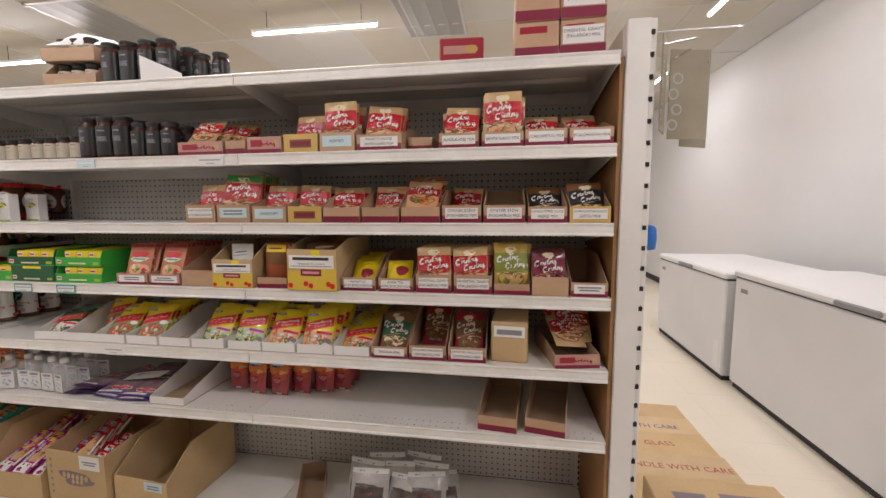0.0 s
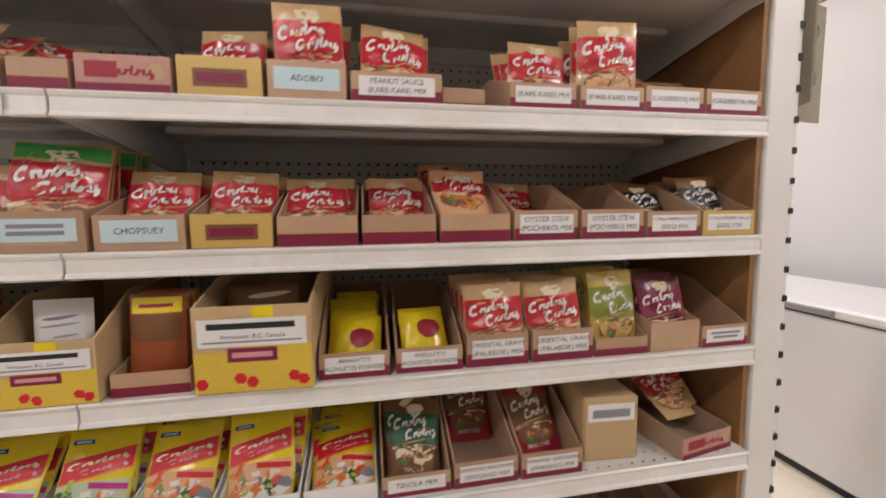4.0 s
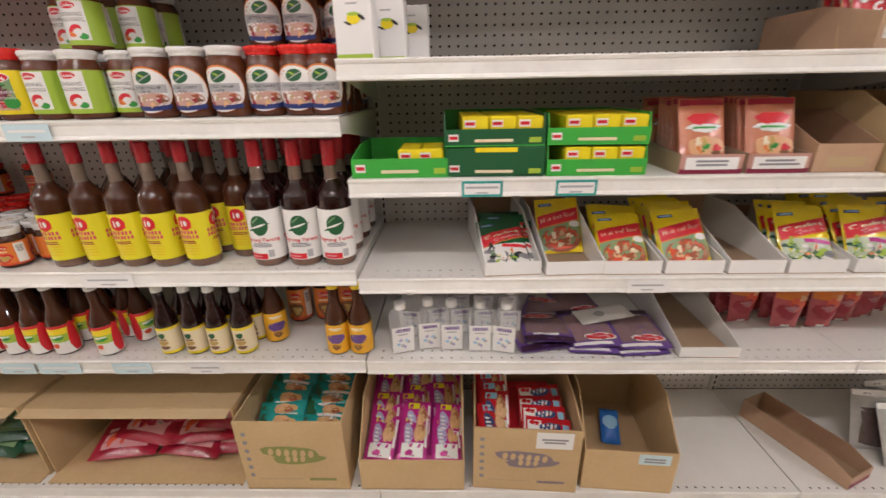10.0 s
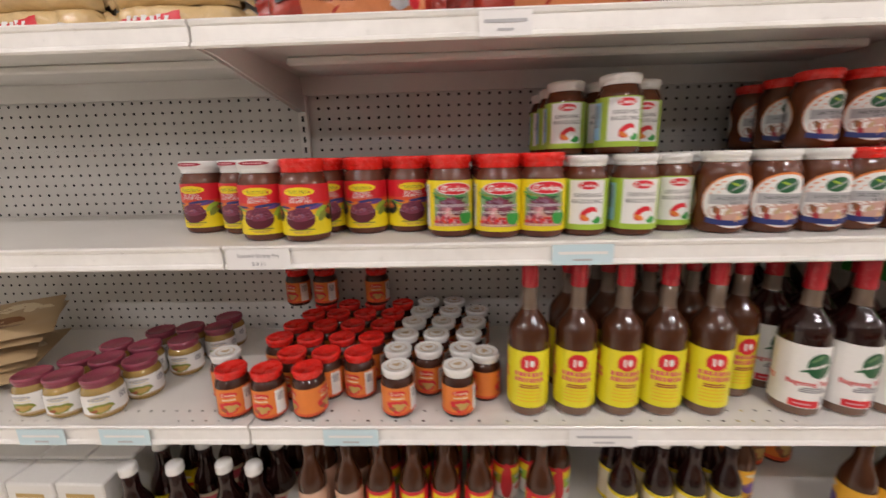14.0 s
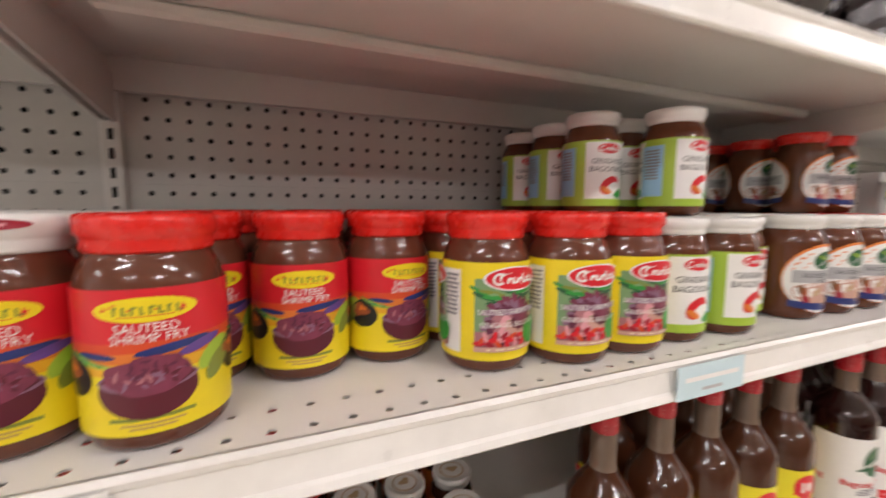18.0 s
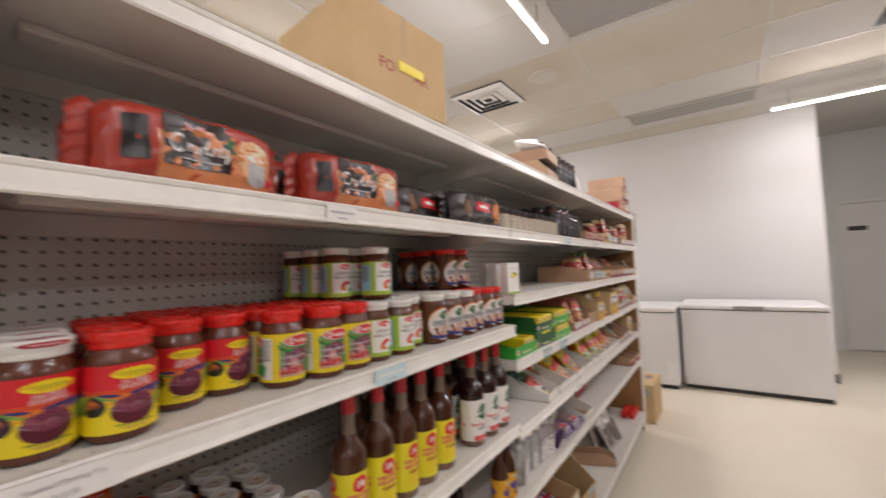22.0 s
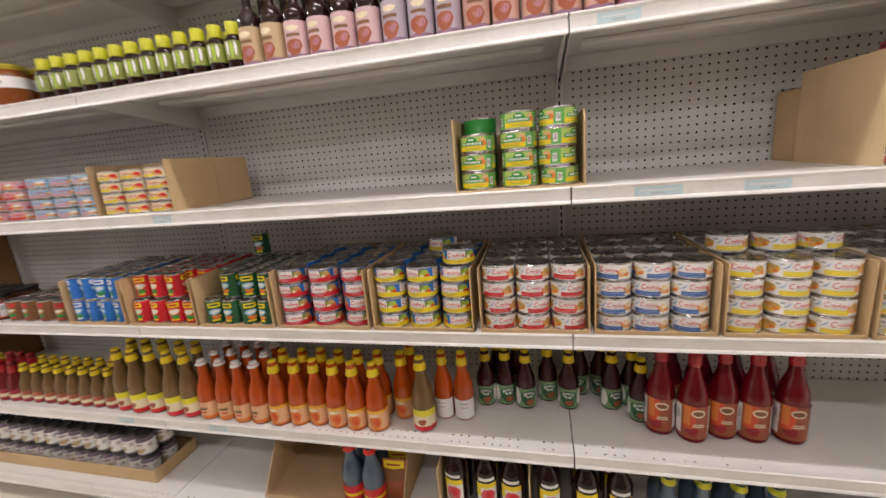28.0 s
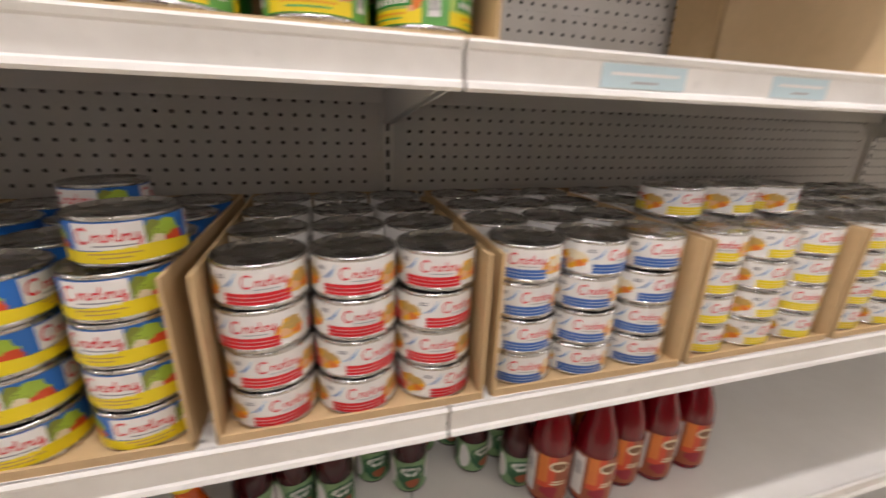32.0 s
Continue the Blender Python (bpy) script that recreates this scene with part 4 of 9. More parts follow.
# ---- goods: bottles ----
def bottle(r, hgt, contents, cap, cap_len, label, words, category="bottle", neck=0.36, shoulder=0.60, group="", cap_r=1.12, n=20, foot=None, slope=0.17, taper=1.0, air=None):
    """Glass bottle: straight body, a shoulder that runs over slope of the height into the neck; taper: the cap's top against its rim."""
    nr = r * neck
    zs = hgt * shoulder
    zn = min(zs + hgt * slope, hgt - cap_len * 0.6)
    top = hgt - 0.006
    prof = [(r * 0.80, 0), (r * 0.95, 0.0025), (r, 0.009), (r, zs - 0.012), (r * 0.99, zs)]
    for k in (0.14, 0.28, 0.42, 0.56, 0.70, 0.84, 1.0):
        prof.append((nr + (r * 0.99 - nr) * (0.5 + 0.5 * math.cos(math.pi * k)), zs + (zn - zs) * k))
    prof.append((nr * 0.98, top))
    skin = contents
    if foot:  # sediment below the label
        prof.insert(3, (r, zs * 0.13))
        skin = [foot, foot, foot] + [contents] * (len(prof) - 4)
    if air:  # empty glass above the liquid
        skin = (skin if foot else [contents] * (len(prof) - 1))[:-2] + [air, air]
    ob = body_thing("bottle", Shape().lathe(prof, skin, n), words, category, group)
    cr = nr * cap_r
    z0 = hgt - cap_len
    part("cap", Shape().lathe([(cr * 0.97, z0), (cr * 1.02, z0 + 0.002), (cr * (0.55 + 0.45 * taper), z0 + cap_len * 0.45), (cr * taper, hgt - cap_len * 0.30), (cr * taper, hgt - 0.003), (cr * taper * 0.9, hgt), (0, hgt)], cap, 16), ob)
    s = Shape()
    label(s, round_face(r + 0.0006), r, zs)
    part("label", s, ob, "printed paper label")
    return ob


def label_band(back, v0, v1, rows=(), spots=(), wrap=2.7, text=None, tcol=None, strips=()):
    """A plain band label from v0 to v1 of the straight part, with strips, spots and lines of print."""
    def draw(s, f, r, t):
        g, a, b = r * wrap, v0 * t, v1 * t
        s.sheet(f, -g, g, a, b, back, 28, 2)
        for m, p, q in strips:
            s.sheet(f, -g, g, a + (b - a) * p, a + (b - a) * q, m, 28, 1, 0.0003)
        for c in (0.0, 2.5 * r, -2.5 * r):
            for m, u, v, ru, rv, turn in spots:
                s.disc(f, c + u * r, a + (b - a) * v, ru * r, rv * (b - a), m, 0.0006 + 0.0002 * (v < 0.5), 18, turn, wobble=0.08)
            for m, v, w, size in rows:
                s.sheet(f, c - w * r / 2, c + w * r / 2, a + (b - a) * v - size / 2, a + (b - a) * v + size / 2, m, 8, 1, 0.0009)
            if text:
                s.words(text[0], f, c, a + (b - a) * text[1], text[2], tcol, 0.0010)
    return draw


# ---- goods: cans ----
def can(r, hgt, label, words, top=silver, n=20):
    s = Shape().lathe([(r * 0.93, 0), (r * 0.985, 0.001), (r, 0.003), (r * 0.985, 0.005), (r * 0.97, 0.0055), (r * 0.97, hgt - 0.0055), (r * 0.985, hgt - 0.005), (r, hgt - 0.003), (r * 0.985, hgt - 0.0008), (r * 0.945, hgt - 0.001), (r * 0.935, hgt - 0.004), (r * 0.70, hgt - 0.003), (r * 0.66, hgt - 0.0038), (0, hgt - 0.0038)], top, n)
    ob = body_thing("tin_can", s, words, "tin can")
    s = Shape()
    label(s, round_face(r * 0.975), r, hgt)
    part("label", s, ob, "printed label")
    return ob


BEHIND = []  # cans in the rows behind the front one: x, y, z, radius, height, side


def can_behind(x, y, z, r, hgt, side):
    BEHIND.append((x, y, z, r, hgt, side))


def label_tuna(base, stripe, blob, dark=None):
    """Tuna can: brand script over a band of colour, a dish to one side."""
    def draw(s, f, r, hgt):
        g = r * math.pi * 0.995
        v0, v1 = 0.0052, hgt - 0.0052
        h = v1 - v0
        at = lambda q: v0 + h * q
        s.sheet(f, -g, g, v0, v1, dark or base, 40, 2)
        for c in (0.0, 2.1 * r, -2.1 * r):
            if dark:  # white panel before salad on a blue ground
                s.disc(f, c + r * 0.62, at(0.62), r * 0.26, h * 0.30, olive, 0.0004, wobble=0.12)
                s.disc(f, c + r * 0.84, at(0.60), r * 0.30, h * 0.30, blob, 0.0005, wobble=0.16)
                s.disc(f, c + r * 0.66, at(0.44), r * 0.16, h * 0.12, cream, 0.0006, wobble=0.2)
                s.disc(f, c + r * 0.98, at(0.42), r * 0.20, h * 0.16, red_orange, 0.0007, wobble=0.15)
                s.sheet(f, c - r * 0.72, c + r * 0.44, at(0.32), at(0.97), white, 12, 1, 0.0008)
                script_mark(s, f, c - r * 0.13, at(0.67), r * 1.06, h * 0.42, red, 0.0010, 0.9)
                bars(s, f, c - r * 0.05, at(0.42), r * 0.7, 1, h * 0.035, ink_grey, 0.0010)
            else:  # white ground, thin lines of colour under the script
                s.disc(f, c + r * 0.78, at(0.42), r * 0.34, h * 0.30, gold_orange, 0.0004, wobble=0.18)
                s.disc(f, c + r * 0.86, at(0.56), r * 0.24, h * 0.20, blob, 0.0005, wobble=0.2)
                s.disc(f, c + r * 0.66, at(0.34), r * 0.15, h * 0.12, peach, 0.0006, wobble=0.25)
                s.disc(f, c + r * 0.98, at(0.32), r * 0.13, h * 0.12, orange, 0.0007, wobble=0.2)
                for k in range(4):
                    s.disc(f, c - r * (0.72 - 0.05 * k), at(0.58 + 0.05 * k), r * 0.20, h * 0.018, (sky, grey, blue, sky)[k], 0.0004 + 0.0001 * k, 8, 0.5 + 0.2 * k)
                bars(s, f, c - r * 0.86, at(0.82), r * 0.26, 2, h * 0.04, ink_grey, 0.0005)
                script_mark(s, f, c + r * 0.06, at(0.68), r * 0.94, h * 0.40, red, 0.0010, 0.8)
                bars(s, f, c + r * 0.08, at(0.45), r * 0.6, 1, h * 0.03, grey, 0.0010)
        if dark:
            wave = lambda u, v, hh: f(u, v + (0.0018 * math.sin(u / r * 3.0) if v > v0 + 0.001 else 0), hh)
            s.sheet(wave, -g, g, v0, at(0.34), stripe, 40, 1, 0.0009)
            for c in (0.0, 2.1 * r, -2.1 * r):
                for k in range(2):
                    bars(s, f, c - 0.003, at(0.23 - 0.10 * k), r * (0.85 - 0.2 * k), 1, h * 0.04, gold if stripe is yellow else pink, 0.0012)
        else:
            for c in (-0.05 * r, 2.1 * r, -2.1 * r):
                for q0, q1 in ((0.03, 0.12), (0.14, 0.23), (0.25, 0.35)):
                    s.sheet(f, c - r * 0.74, c + r * 0.60, at(q0), at(q1), stripe, 12, 1, 0.0008)
    return draw


def label_sardine(base, band, fish):
    def draw(s, f, r, hgt):
        g = r * math.pi * 0.995
        v0, v1 = 0.005, hgt - 0.005
        h = v1 - v0
        s.sheet(f, -g, g, v0, v1, base, 30, 2)
        for c in (0.0, 2.1 * r, -2.1 * r):
            s.sheet(f, c - r * 0.65, c + r * 0.65, v0 + h * 0.72, v0 + h * 0.93, band, 10, 1, 0.0004)
            s.sheet(f, c - r * 0.45, c + r * 0.45, v0 + h * 0.79, v0 + h * 0.87, base, 8, 1, 0.0007)
            s.disc(f, c, v0 + h * 0.52, r * 0.62, h * 0.13, fish, 0.0005, turn=0.1, wobble=0.06)
            s.disc(f, c + 0.002, v0 + h * 0.53, r * 0.40, h * 0.06, white, 0.0008, turn=0.15)
            s.disc(f, c + 0.003, v0 + h * 0.28, r * 0.45, h * 0.10, green if base is not dark_green else orange, 0.0006, wobble=0.2)
            bars(s, f, c, v0 + h * 0.14, r * 1.1, 1, 0.006, band, 0.0007)
    return draw


# ---- goods: sachets and bags ----
def pillow(w, hgt, bulge, seed=0, crumple=0.0):
    """Front of a filled sachet standing at the origin, u across, v up, facing -y."""
    def f(u, v, h):
        a = max(0.0, 1 - (2 * u / w) ** 2) ** 0.7 * max(0.0, math.sin(math.pi * min(1.0, max(0.0, v / hgt)))) ** 0.55
        y = -bulge * a - h
        if crumple:
            y -= crumple * a * (noise.noise((u * 38 + seed * 3.1, v * 38, seed)) + 0.5 * noise.noise((u * 95, v * 95 + seed, seed + 5.0)))
        return (u, y, v)
    return f


def sachet(w, hgt, bulge, face, words, draw, seed=0, crumple=0.003, name="sachet", category="sachet", back=None, taper=0.0):
    p = pillow(w, hgt, bulge, seed, crumple)
    slim = lambda v: 1 - taper * (1 - min(1.0, max(0.0, v / hgt)))
    f = lambda u, v, h: (p(u, v, h)[0] * slim(v), p(u, v, h)[1], p(u, v, h)[2])
    s = Shape().sheet(f, -w / 2, w / 2, 0, hgt, face, 12, 14)
    b = pillow(w, hgt, bulge, seed + 3, crumple)
    s.sheet(lambda u, v, h: (-b(u, v, h)[0] * slim(v), 0.0008 - b(u, v, h)[1], v), -w / 2, w / 2, 0, hgt, back or face, 12, 14)
    ob = body_thing(name, s, words, category)
    s = Shape()
    draw(s, f, w, hgt)
    part("print", s, ob, "printed front")
    return ob


def face_mix(banner, food, name_col=white, top=None, dish=True, low=None, word=None):
    def draw(s, f, w, h):
        if top:
            s.sheet(f, -w * 0.48, w * 0.48, h * 0.84, h * 0.985, top, 10, 3, 0.0007)
        s.disc(f, 0, h * 0.86, w * 0.17, h * 0.085, cream, 0.0010, wobble=0.14)
        s.sheet(f, -w * 0.49, w * 0.49, h * 0.46, h * 0.81, banner, 12, 8, 0.0012)
        s.disc(f, 0, h * 0.47, w * 0.48, h * 0.10, banner, 0.0012, rings=3)
        s.disc(f, 0, h * 0.385, w * 0.45, h * 0.035, cream, 0.0008, 18)
        # brand mark as white strokes on two rising lines
        g = lambda u, v, hh: f(u, v + u * 0.16, hh)
        script_mark(s, g, -w * 0.10, h * 0.715, w * 0.66, h * 0.150, name_col, 0.0022, 1.5)
        script_mark(s, g, w * 0.12, h * 0.555, w * 0.60, h * 0.150, name_col, 0.0022, 1.5)
        s.disc(g, 0, h * 0.452, w * 0.40, h * 0.010, gold, 0.0020, 16)
        if dish:
            s.disc(f, 0, h * 0.27, w * 0.40, h * 0.155, brown, 0.0011, wobble=0.05)
            s.disc(f, 0, h * 0.275, w * 0.36, h * 0.135, food, 0.0014, wobble=0.10)
            for q in range(5):
                s.disc(f, w * 0.22 * math.cos(q * 1.3), h * 0.28 + h * 0.06 * math.sin(q * 2.1), w * 0.075, h * 0.035, (gold, peach, green, orange, brown)[q], 0.0017, 12, q, wobble=0.2)
        if low:
            s.sheet(f, -w * 0.47, w * 0.47, h * 0.02, h * 0.10, low, 10, 1, 0.0012)
        if word:
            s.words(word, f, 0, h * 0.13, h * 0.055, white, 0.002)
    return draw


pale_leaf = ink_of("print_pale_leaf", (0.50, 0.58, 0.40))


def face_soup(kind):
    """Yellow soup mix: small dark mark, slanted red banner, a picture that fills the lower half."""
    def draw(s, f, w, h):
        g = lambda u, v, hh: f(u, v + u * 0.20, hh)
        if kind in ("corn", "noodle"):
            s.sheet(g, -w * 0.47, w * 0.47, h * 0.10, h * 0.50, grey_green, 12, 4, 0.0009)
            s.disc(f, w * 0.02, h * 0.24, w * 0.45, h * 0.23, rust, 0.0012, 24)
            s.disc(f, w * 0.02, h * 0.25, w * 0.38, h * 0.19, red_orange, 0.0015, 24, wobble=0.04)
            s.disc(f, w * 0.06, h * 0.27, w * 0.29, h * 0.13, rust, 0.0017, 20, wobble=0.08)
            for q in range(6):
                s.disc(f, w * (0.02 + 0.20 * math.cos(q * 1.05 + 0.4)), h * (0.25 + 0.10 * math.sin(q * 1.05 + 0.4)), w * 0.085, h * 0.042, (cream, tan, cream, peach, cream, tan)[q], 0.0019, 12, q * 0.9, wobble=0.15)
            s.disc(f, w * 0.36, h * 0.50, w * 0.13, h * 0.055, white, 0.0020)
        else:
            s.disc(f, w * 0.06, h * 0.20, w * 0.42, h * 0.17, white, 0.0010, 22)
            pic = {"okra": (pale_leaf, dark_green, lime, magenta), "stew": (peach, orange, red_orange, green), "black": (white, ink_grey, black, green)}[kind]
            s.sheet(f, -w * 0.47, w * 0.47, h * 0.06, h * 0.46, pic[0], 12, 4, 0.0009)
            for q in range(5):
                s.disc(f, -w * (0.34 - 0.05 * (q % 3)), h * (0.16 + 0.065 * q), w * 0.13, h * 0.045, (pic[1], pic[2], grey_green, pic[1], pic[2])[q], 0.0012, 12, q * 1.1, wobble=0.3)
            for q in range(5):
                s.disc(f, w * (-0.02 + 0.10 * q), h * (0.20 + 0.03 * (q % 2)), w * 0.12, h * 0.055, (pic[1], cream, dark_green, pic[2], ink_grey)[q], 0.0014 + 0.0002 * q, 12, 0.6 - 0.2 * q, wobble=0.12)
            for q in range(14):
                a = q * 2.4
                s.disc(f, w * (0.05 + 0.025 * q * math.cos(a)), h * (0.21 + 0.010 * q * math.sin(a)), w * 0.055, h * 0.024, (pic[1], pic[2], cream, dark_green, orange, lime, ink_grey)[q % 7], 0.0024 + 0.0001 * q, 9, a, wobble=0.25)
            s.sheet(lambda u, v, hh: f(u, v - u * 0.12, hh), -w * 0.05, w * 0.47, h * 0.39, h * 0.45, pic[3] if pic[3] is magenta else red, 8, 1, 0.0022)
            bars(s, f, w * 0.22, h * 0.055, w * 0.40, 1, h * 0.028, yellow, 0.0016)
        s.sheet(f, -w * 0.42, -w * 0.12, h * 0.85, h * 0.90, navy, 4, 1, 0.0010)
        s.sheet(f, -w * 0.38, -w * 0.16, h * 0.862, h * 0.888, sky, 4, 1, 0.0013)
        s.sheet(g, -w * 0.47, w * 0.47, h * 0.52, h * 0.74, red, 12, 3, 0.0011)
        s.sheet(g, -w * 0.47, w * 0.47, h * 0.50, h * 0.52, orange, 12, 1, 0.0012)
        if kind == "corn":
            s.words("Hot and Sour", g, 0, h * 0.635, h * 0.085, cream, 0.0016)
        else:
            script_mark(s, g, 0.0, h * 0.665, w * 0.80, h * 0.075, cream, 0.0016, 1.5)
            script_mark(s, g, w * 0.10, h * 0.575, w * 0.62, h * 0.060, pink, 0.0016, 1.4)
    return draw


def face_stew(s, f, w, h):
    s.sheet(f, -w * 0.47, w * 0.47, h * 0.90, h * 0.985, crimson, 8, 1, 0.0009)
    s.disc(f, 0, h * 0.70, w * 0.34, h * 0.09, red, 0.0010, wobble=0.1)
    s.disc(f, 0, h * 0.58, w * 0.36, h * 0.06, white, 0.0013, wobble=0.15)
    s.sheet(f, -w * 0.26, w * 0.26, h * 0.565, h * 0.595, green, 6, 1, 0.0017)
    s.disc(f, w * 0.05, h * 0.30, w * 0.40, h * 0.17, peach, 0.0012, wobble=0.08)
    for q in range(6):
        s.disc(f, w * 0.05 + w * 0.22 * math.cos(q * 2.0), h * 0.30 + h * 0.08 * math.sin(q * 1.6), w * 0.10, h * 0.05, (red, gold, orange, brown, green, cream)[q], 0.0016, 12, q, wobble=0.2)


def face_plain(*spots):
    def draw(s, f, w, h):
        for m, u, v, ru, rv in spots:
            s.disc(f, u * w, v * h, ru * w, rv * h, m, 0.0012, 16, 0.1, wobble=0.06)
    return draw


# ---- goods: trays and cartons ----
def cheek(x, d, pts, mat, t):
    """Upright board across x to x + t with the outline pts in (y, z)."""
    n = len(pts)
    vs = [(xx, y, z) for xx in (x, x + t) for y, z in pts]
    return Shape().add(vs, [list(range(n)), list(range(2 * n - 1, n - 1, -1))] + [(i, n + i, n + (i + 1) % n, (i + 1) % n) for i in range(n)], mat)


def tray(name, w, d, hf, hb, outside, inside, words, category, group="", t=0.0025, slope=0.45, floor_mat=None):
    """Open display tray: low front, high back, cheeks that slope between; front at y=0."""
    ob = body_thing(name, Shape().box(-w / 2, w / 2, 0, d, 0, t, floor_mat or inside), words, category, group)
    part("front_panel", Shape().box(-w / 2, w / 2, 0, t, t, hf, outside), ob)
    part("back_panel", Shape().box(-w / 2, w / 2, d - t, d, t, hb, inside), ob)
    pts = [(t, t), (d - t, t), (d - t, hb), (d * slope, hb), (t, hf)]
    for x in (-w / 2, w / 2 - t):
        part("side_panel", cheek(x, d, pts, outside if outside not in (gold, red, tray_gold, tray_red) else inside, t), ob)
    return ob


def display_tray(w, d, hf, hb, words, scheme="kraft", text=(), tag=None, slope=0.45):
    outs = {"kraft": tray_card, "white": white, "maroon": tray_card, "yellow": tray_gold, "red": tray_red}[scheme]
    ins = white if scheme == "white" and hb < 0 else tray_card_in
    ob = tray("display_tray", w, d, hf, hb, outs, ins, words, "display tray", "display trays of seasoning", slope=slope)
    f = lambda u, v, h: (u, -h, v)
    s = Shape()
    if scheme == "maroon":
        s.sheet(f, -w / 2, w / 2, 0.001, hf * 0.42, maroon, 1, 1, 0.0006)
        s.sheet(f, -w / 2, w / 2, hf * 0.42, hf * 0.46, gold, 1, 1, 0.0006)
    elif scheme == "yellow":
        s.sheet(f, -w * 0.32, w * 0.32, hf * 0.25, hf * 0.70, brown, 1, 1, 0.0006)
        s.sheet(f, -w * 0.28, w * 0.28, hf * 0.35, hf * 0.6, maroon, 1, 1, 0.0008)
    elif scheme == "red":
        s.sheet(f, -w / 2, w / 2, 0.001, hf * 0.26, maroon, 1, 1, 0.0006)
        s.sheet(f, -w * 0.40, -w * 0.06, hf * 0.40, hf * 0.82, crimson, 1, 1, 0.0006)
        script_mark(s, f, w * 0.02, hf * 0.60, w * 0.62, hf * 0.34, crimson, 0.0008, 1.4)
        s.disc(f, w * 0.34, hf * 0.58, w * 0.10, hf * 0.22, tan, 0.0006, 14, wobble=0.1)
    elif scheme == "kraft":
        s.sheet(f, -w * 0.30, w * 0.30, hf * 0.2, hf * 0.55, tan, 1, 1, 0.0006)
    if s.v:
        part("print", s, ob, "printed front strip")
    if tag:
        s = Shape()
        tw, th = w * 0.84, min(hf * 0.62, 0.034)
        v = hf * 0.55
        s.sheet(f, -tw / 2, tw / 2, v - th / 2, v + th / 2, tag, 1, 1, 0.0012)
        for k, line in enumerate(text):
            size = min(th / (len(text) + 0.6) * 0.8, tw / (0.72 * len(line)), 0.0105)
            s.words(line, f, 0, v + th * (0.5 - (k + 0.55) / (len(text) + 0.1)), size, ink, 0.0016)
        if not text:
            bars(s, f, 0, v + th * 0.18, tw * 0.8, 2, th * 0.18, ink_grey, 0.0016)
        part("paper_tag", s, ob, "paper name tag")
    return ob


def open_carton(w, d, h, words, flap=0.0, mark=None, cut=0.0, tag=None):
    """Shipping carton without a lid; cut lowers the front wall."""
    t = 0.004
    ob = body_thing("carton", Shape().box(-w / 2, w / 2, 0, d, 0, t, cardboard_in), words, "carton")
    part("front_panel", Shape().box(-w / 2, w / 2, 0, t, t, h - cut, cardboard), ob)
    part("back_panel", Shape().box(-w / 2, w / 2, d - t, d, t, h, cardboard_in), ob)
    pts = [(t, t), (d - t, t), (d - t, h), (d * 0.35 if cut else t + 0.001, h), (t, h - cut)]
    for x in (-w / 2, w / 2 - t):
        part("side_panel", cheek(x, d, pts, cardboard, t), ob)
    f = lambda u, v, hh: (u, -hh, v)
    if mark:
        s = Shape()
        hh = h - cut
        s.disc(f, -w * 0.02, hh * 0.56, w * 0.27, hh * 0.10, mark, 0.0008, 20, -0.08, wobble=0.07)
        s.disc(f, w * 0.05, hh * 0.47, w * 0.25, hh * 0.075, mark, 0.0010, 20, 0.05, wobble=0.07)
        for k in range(6):
            s.disc(f, w * (-0.20 + 0.075 * k), hh * (0.575 - 0.006 * k), w * 0.026, hh * 0.055, cardboard, 0.0014, 10, -0.15)
        for k in range(3):
            s.disc(f, w * (-0.05 + 0.07 * k), hh * 0.47, w * 0.024, hh * 0.045, cardboard, 0.0014, 10, -0.15)
        s.sheet(f, -w * 0.36, w * 0.06, hh * 0.155, hh * 0.175, tan, 2, 1, 0.0008)
        for k in range(6):
            s.sheet(f, -w * 0.44, -w * 0.40, hh * (0.20 + 0.12 * k), hh * (0.25 + 0.12 * k), ink_grey, 1, 1, 0.0008)
        s.sheet(f, w * 0.12, w * 0.38, hh * 0.14, hh * 0.18, mark, 1, 1, 0.0008)
        part("print", s, ob, "faded print")
    if tag:
        s = Shape()
        s.sheet(f, w * 0.08, w * 0.42, (h - cut) * 0.72, (h - cut) * 0.97, tag, 1, 1, 0.0012)
        bars(s, f, w * 0.25, (h - cut) * 0.86, w * 0.24, 2, 0.006, ink_grey, 0.0016)
        part("paper_tag", s, ob, "paper sticker")
    if flap:
        part("flap", Shape().box(-w / 2, w / 2, 0, flap, 0, t, cardboard, m=pose(0, 0, h - cut - t * 0.5, -25, 0, 0)), ob)
    return ob


def closed_carton(w, d, h, words, mark=None, tape=True, text=(), mat=None):
    mat = mat or cardboard
    ob = body_thing("carton", Shape().box(-w / 2, w / 2, 0, d, 0, h, mat, 0.004), words, "carton")
    f = lambda u, v, hh: (u, -hh, v)
    s = Shape()
    if tape:
        s.box(-w / 2 + 0.002, w / 2 - 0.002, d / 2 - 0.022, d / 2 + 0.022, h - 0.0005, h + 0.0006, tan)
        s.sheet(f, -w * 0.03, w * 0.03, h * 0.55, h * 0.995, tan, 1, 1, 0.0006)
    if mark:
        s.sheet(f, -w * 0.42, w * 0.42, h * 0.06, h * 0.30, mark, 1, 1, 0.0006)
        s.sheet(f, -w * 0.30, w * 0.30, h * 0.62, h * 0.86, mark, 1, 1, 0.0006)
    for k, line in enumerate(text):
        s.words(line, f, 0, h * (0.58 - 0.2 * k), h * 0.13, crimson if k else ink_grey, 0.001)
    if s.v:
        part("print", s, ob, "tape and print")
    return ob

# ---- stock of shelf run one ----
def ay(back=0.0):
    return A_FRONT + 0.014 + back


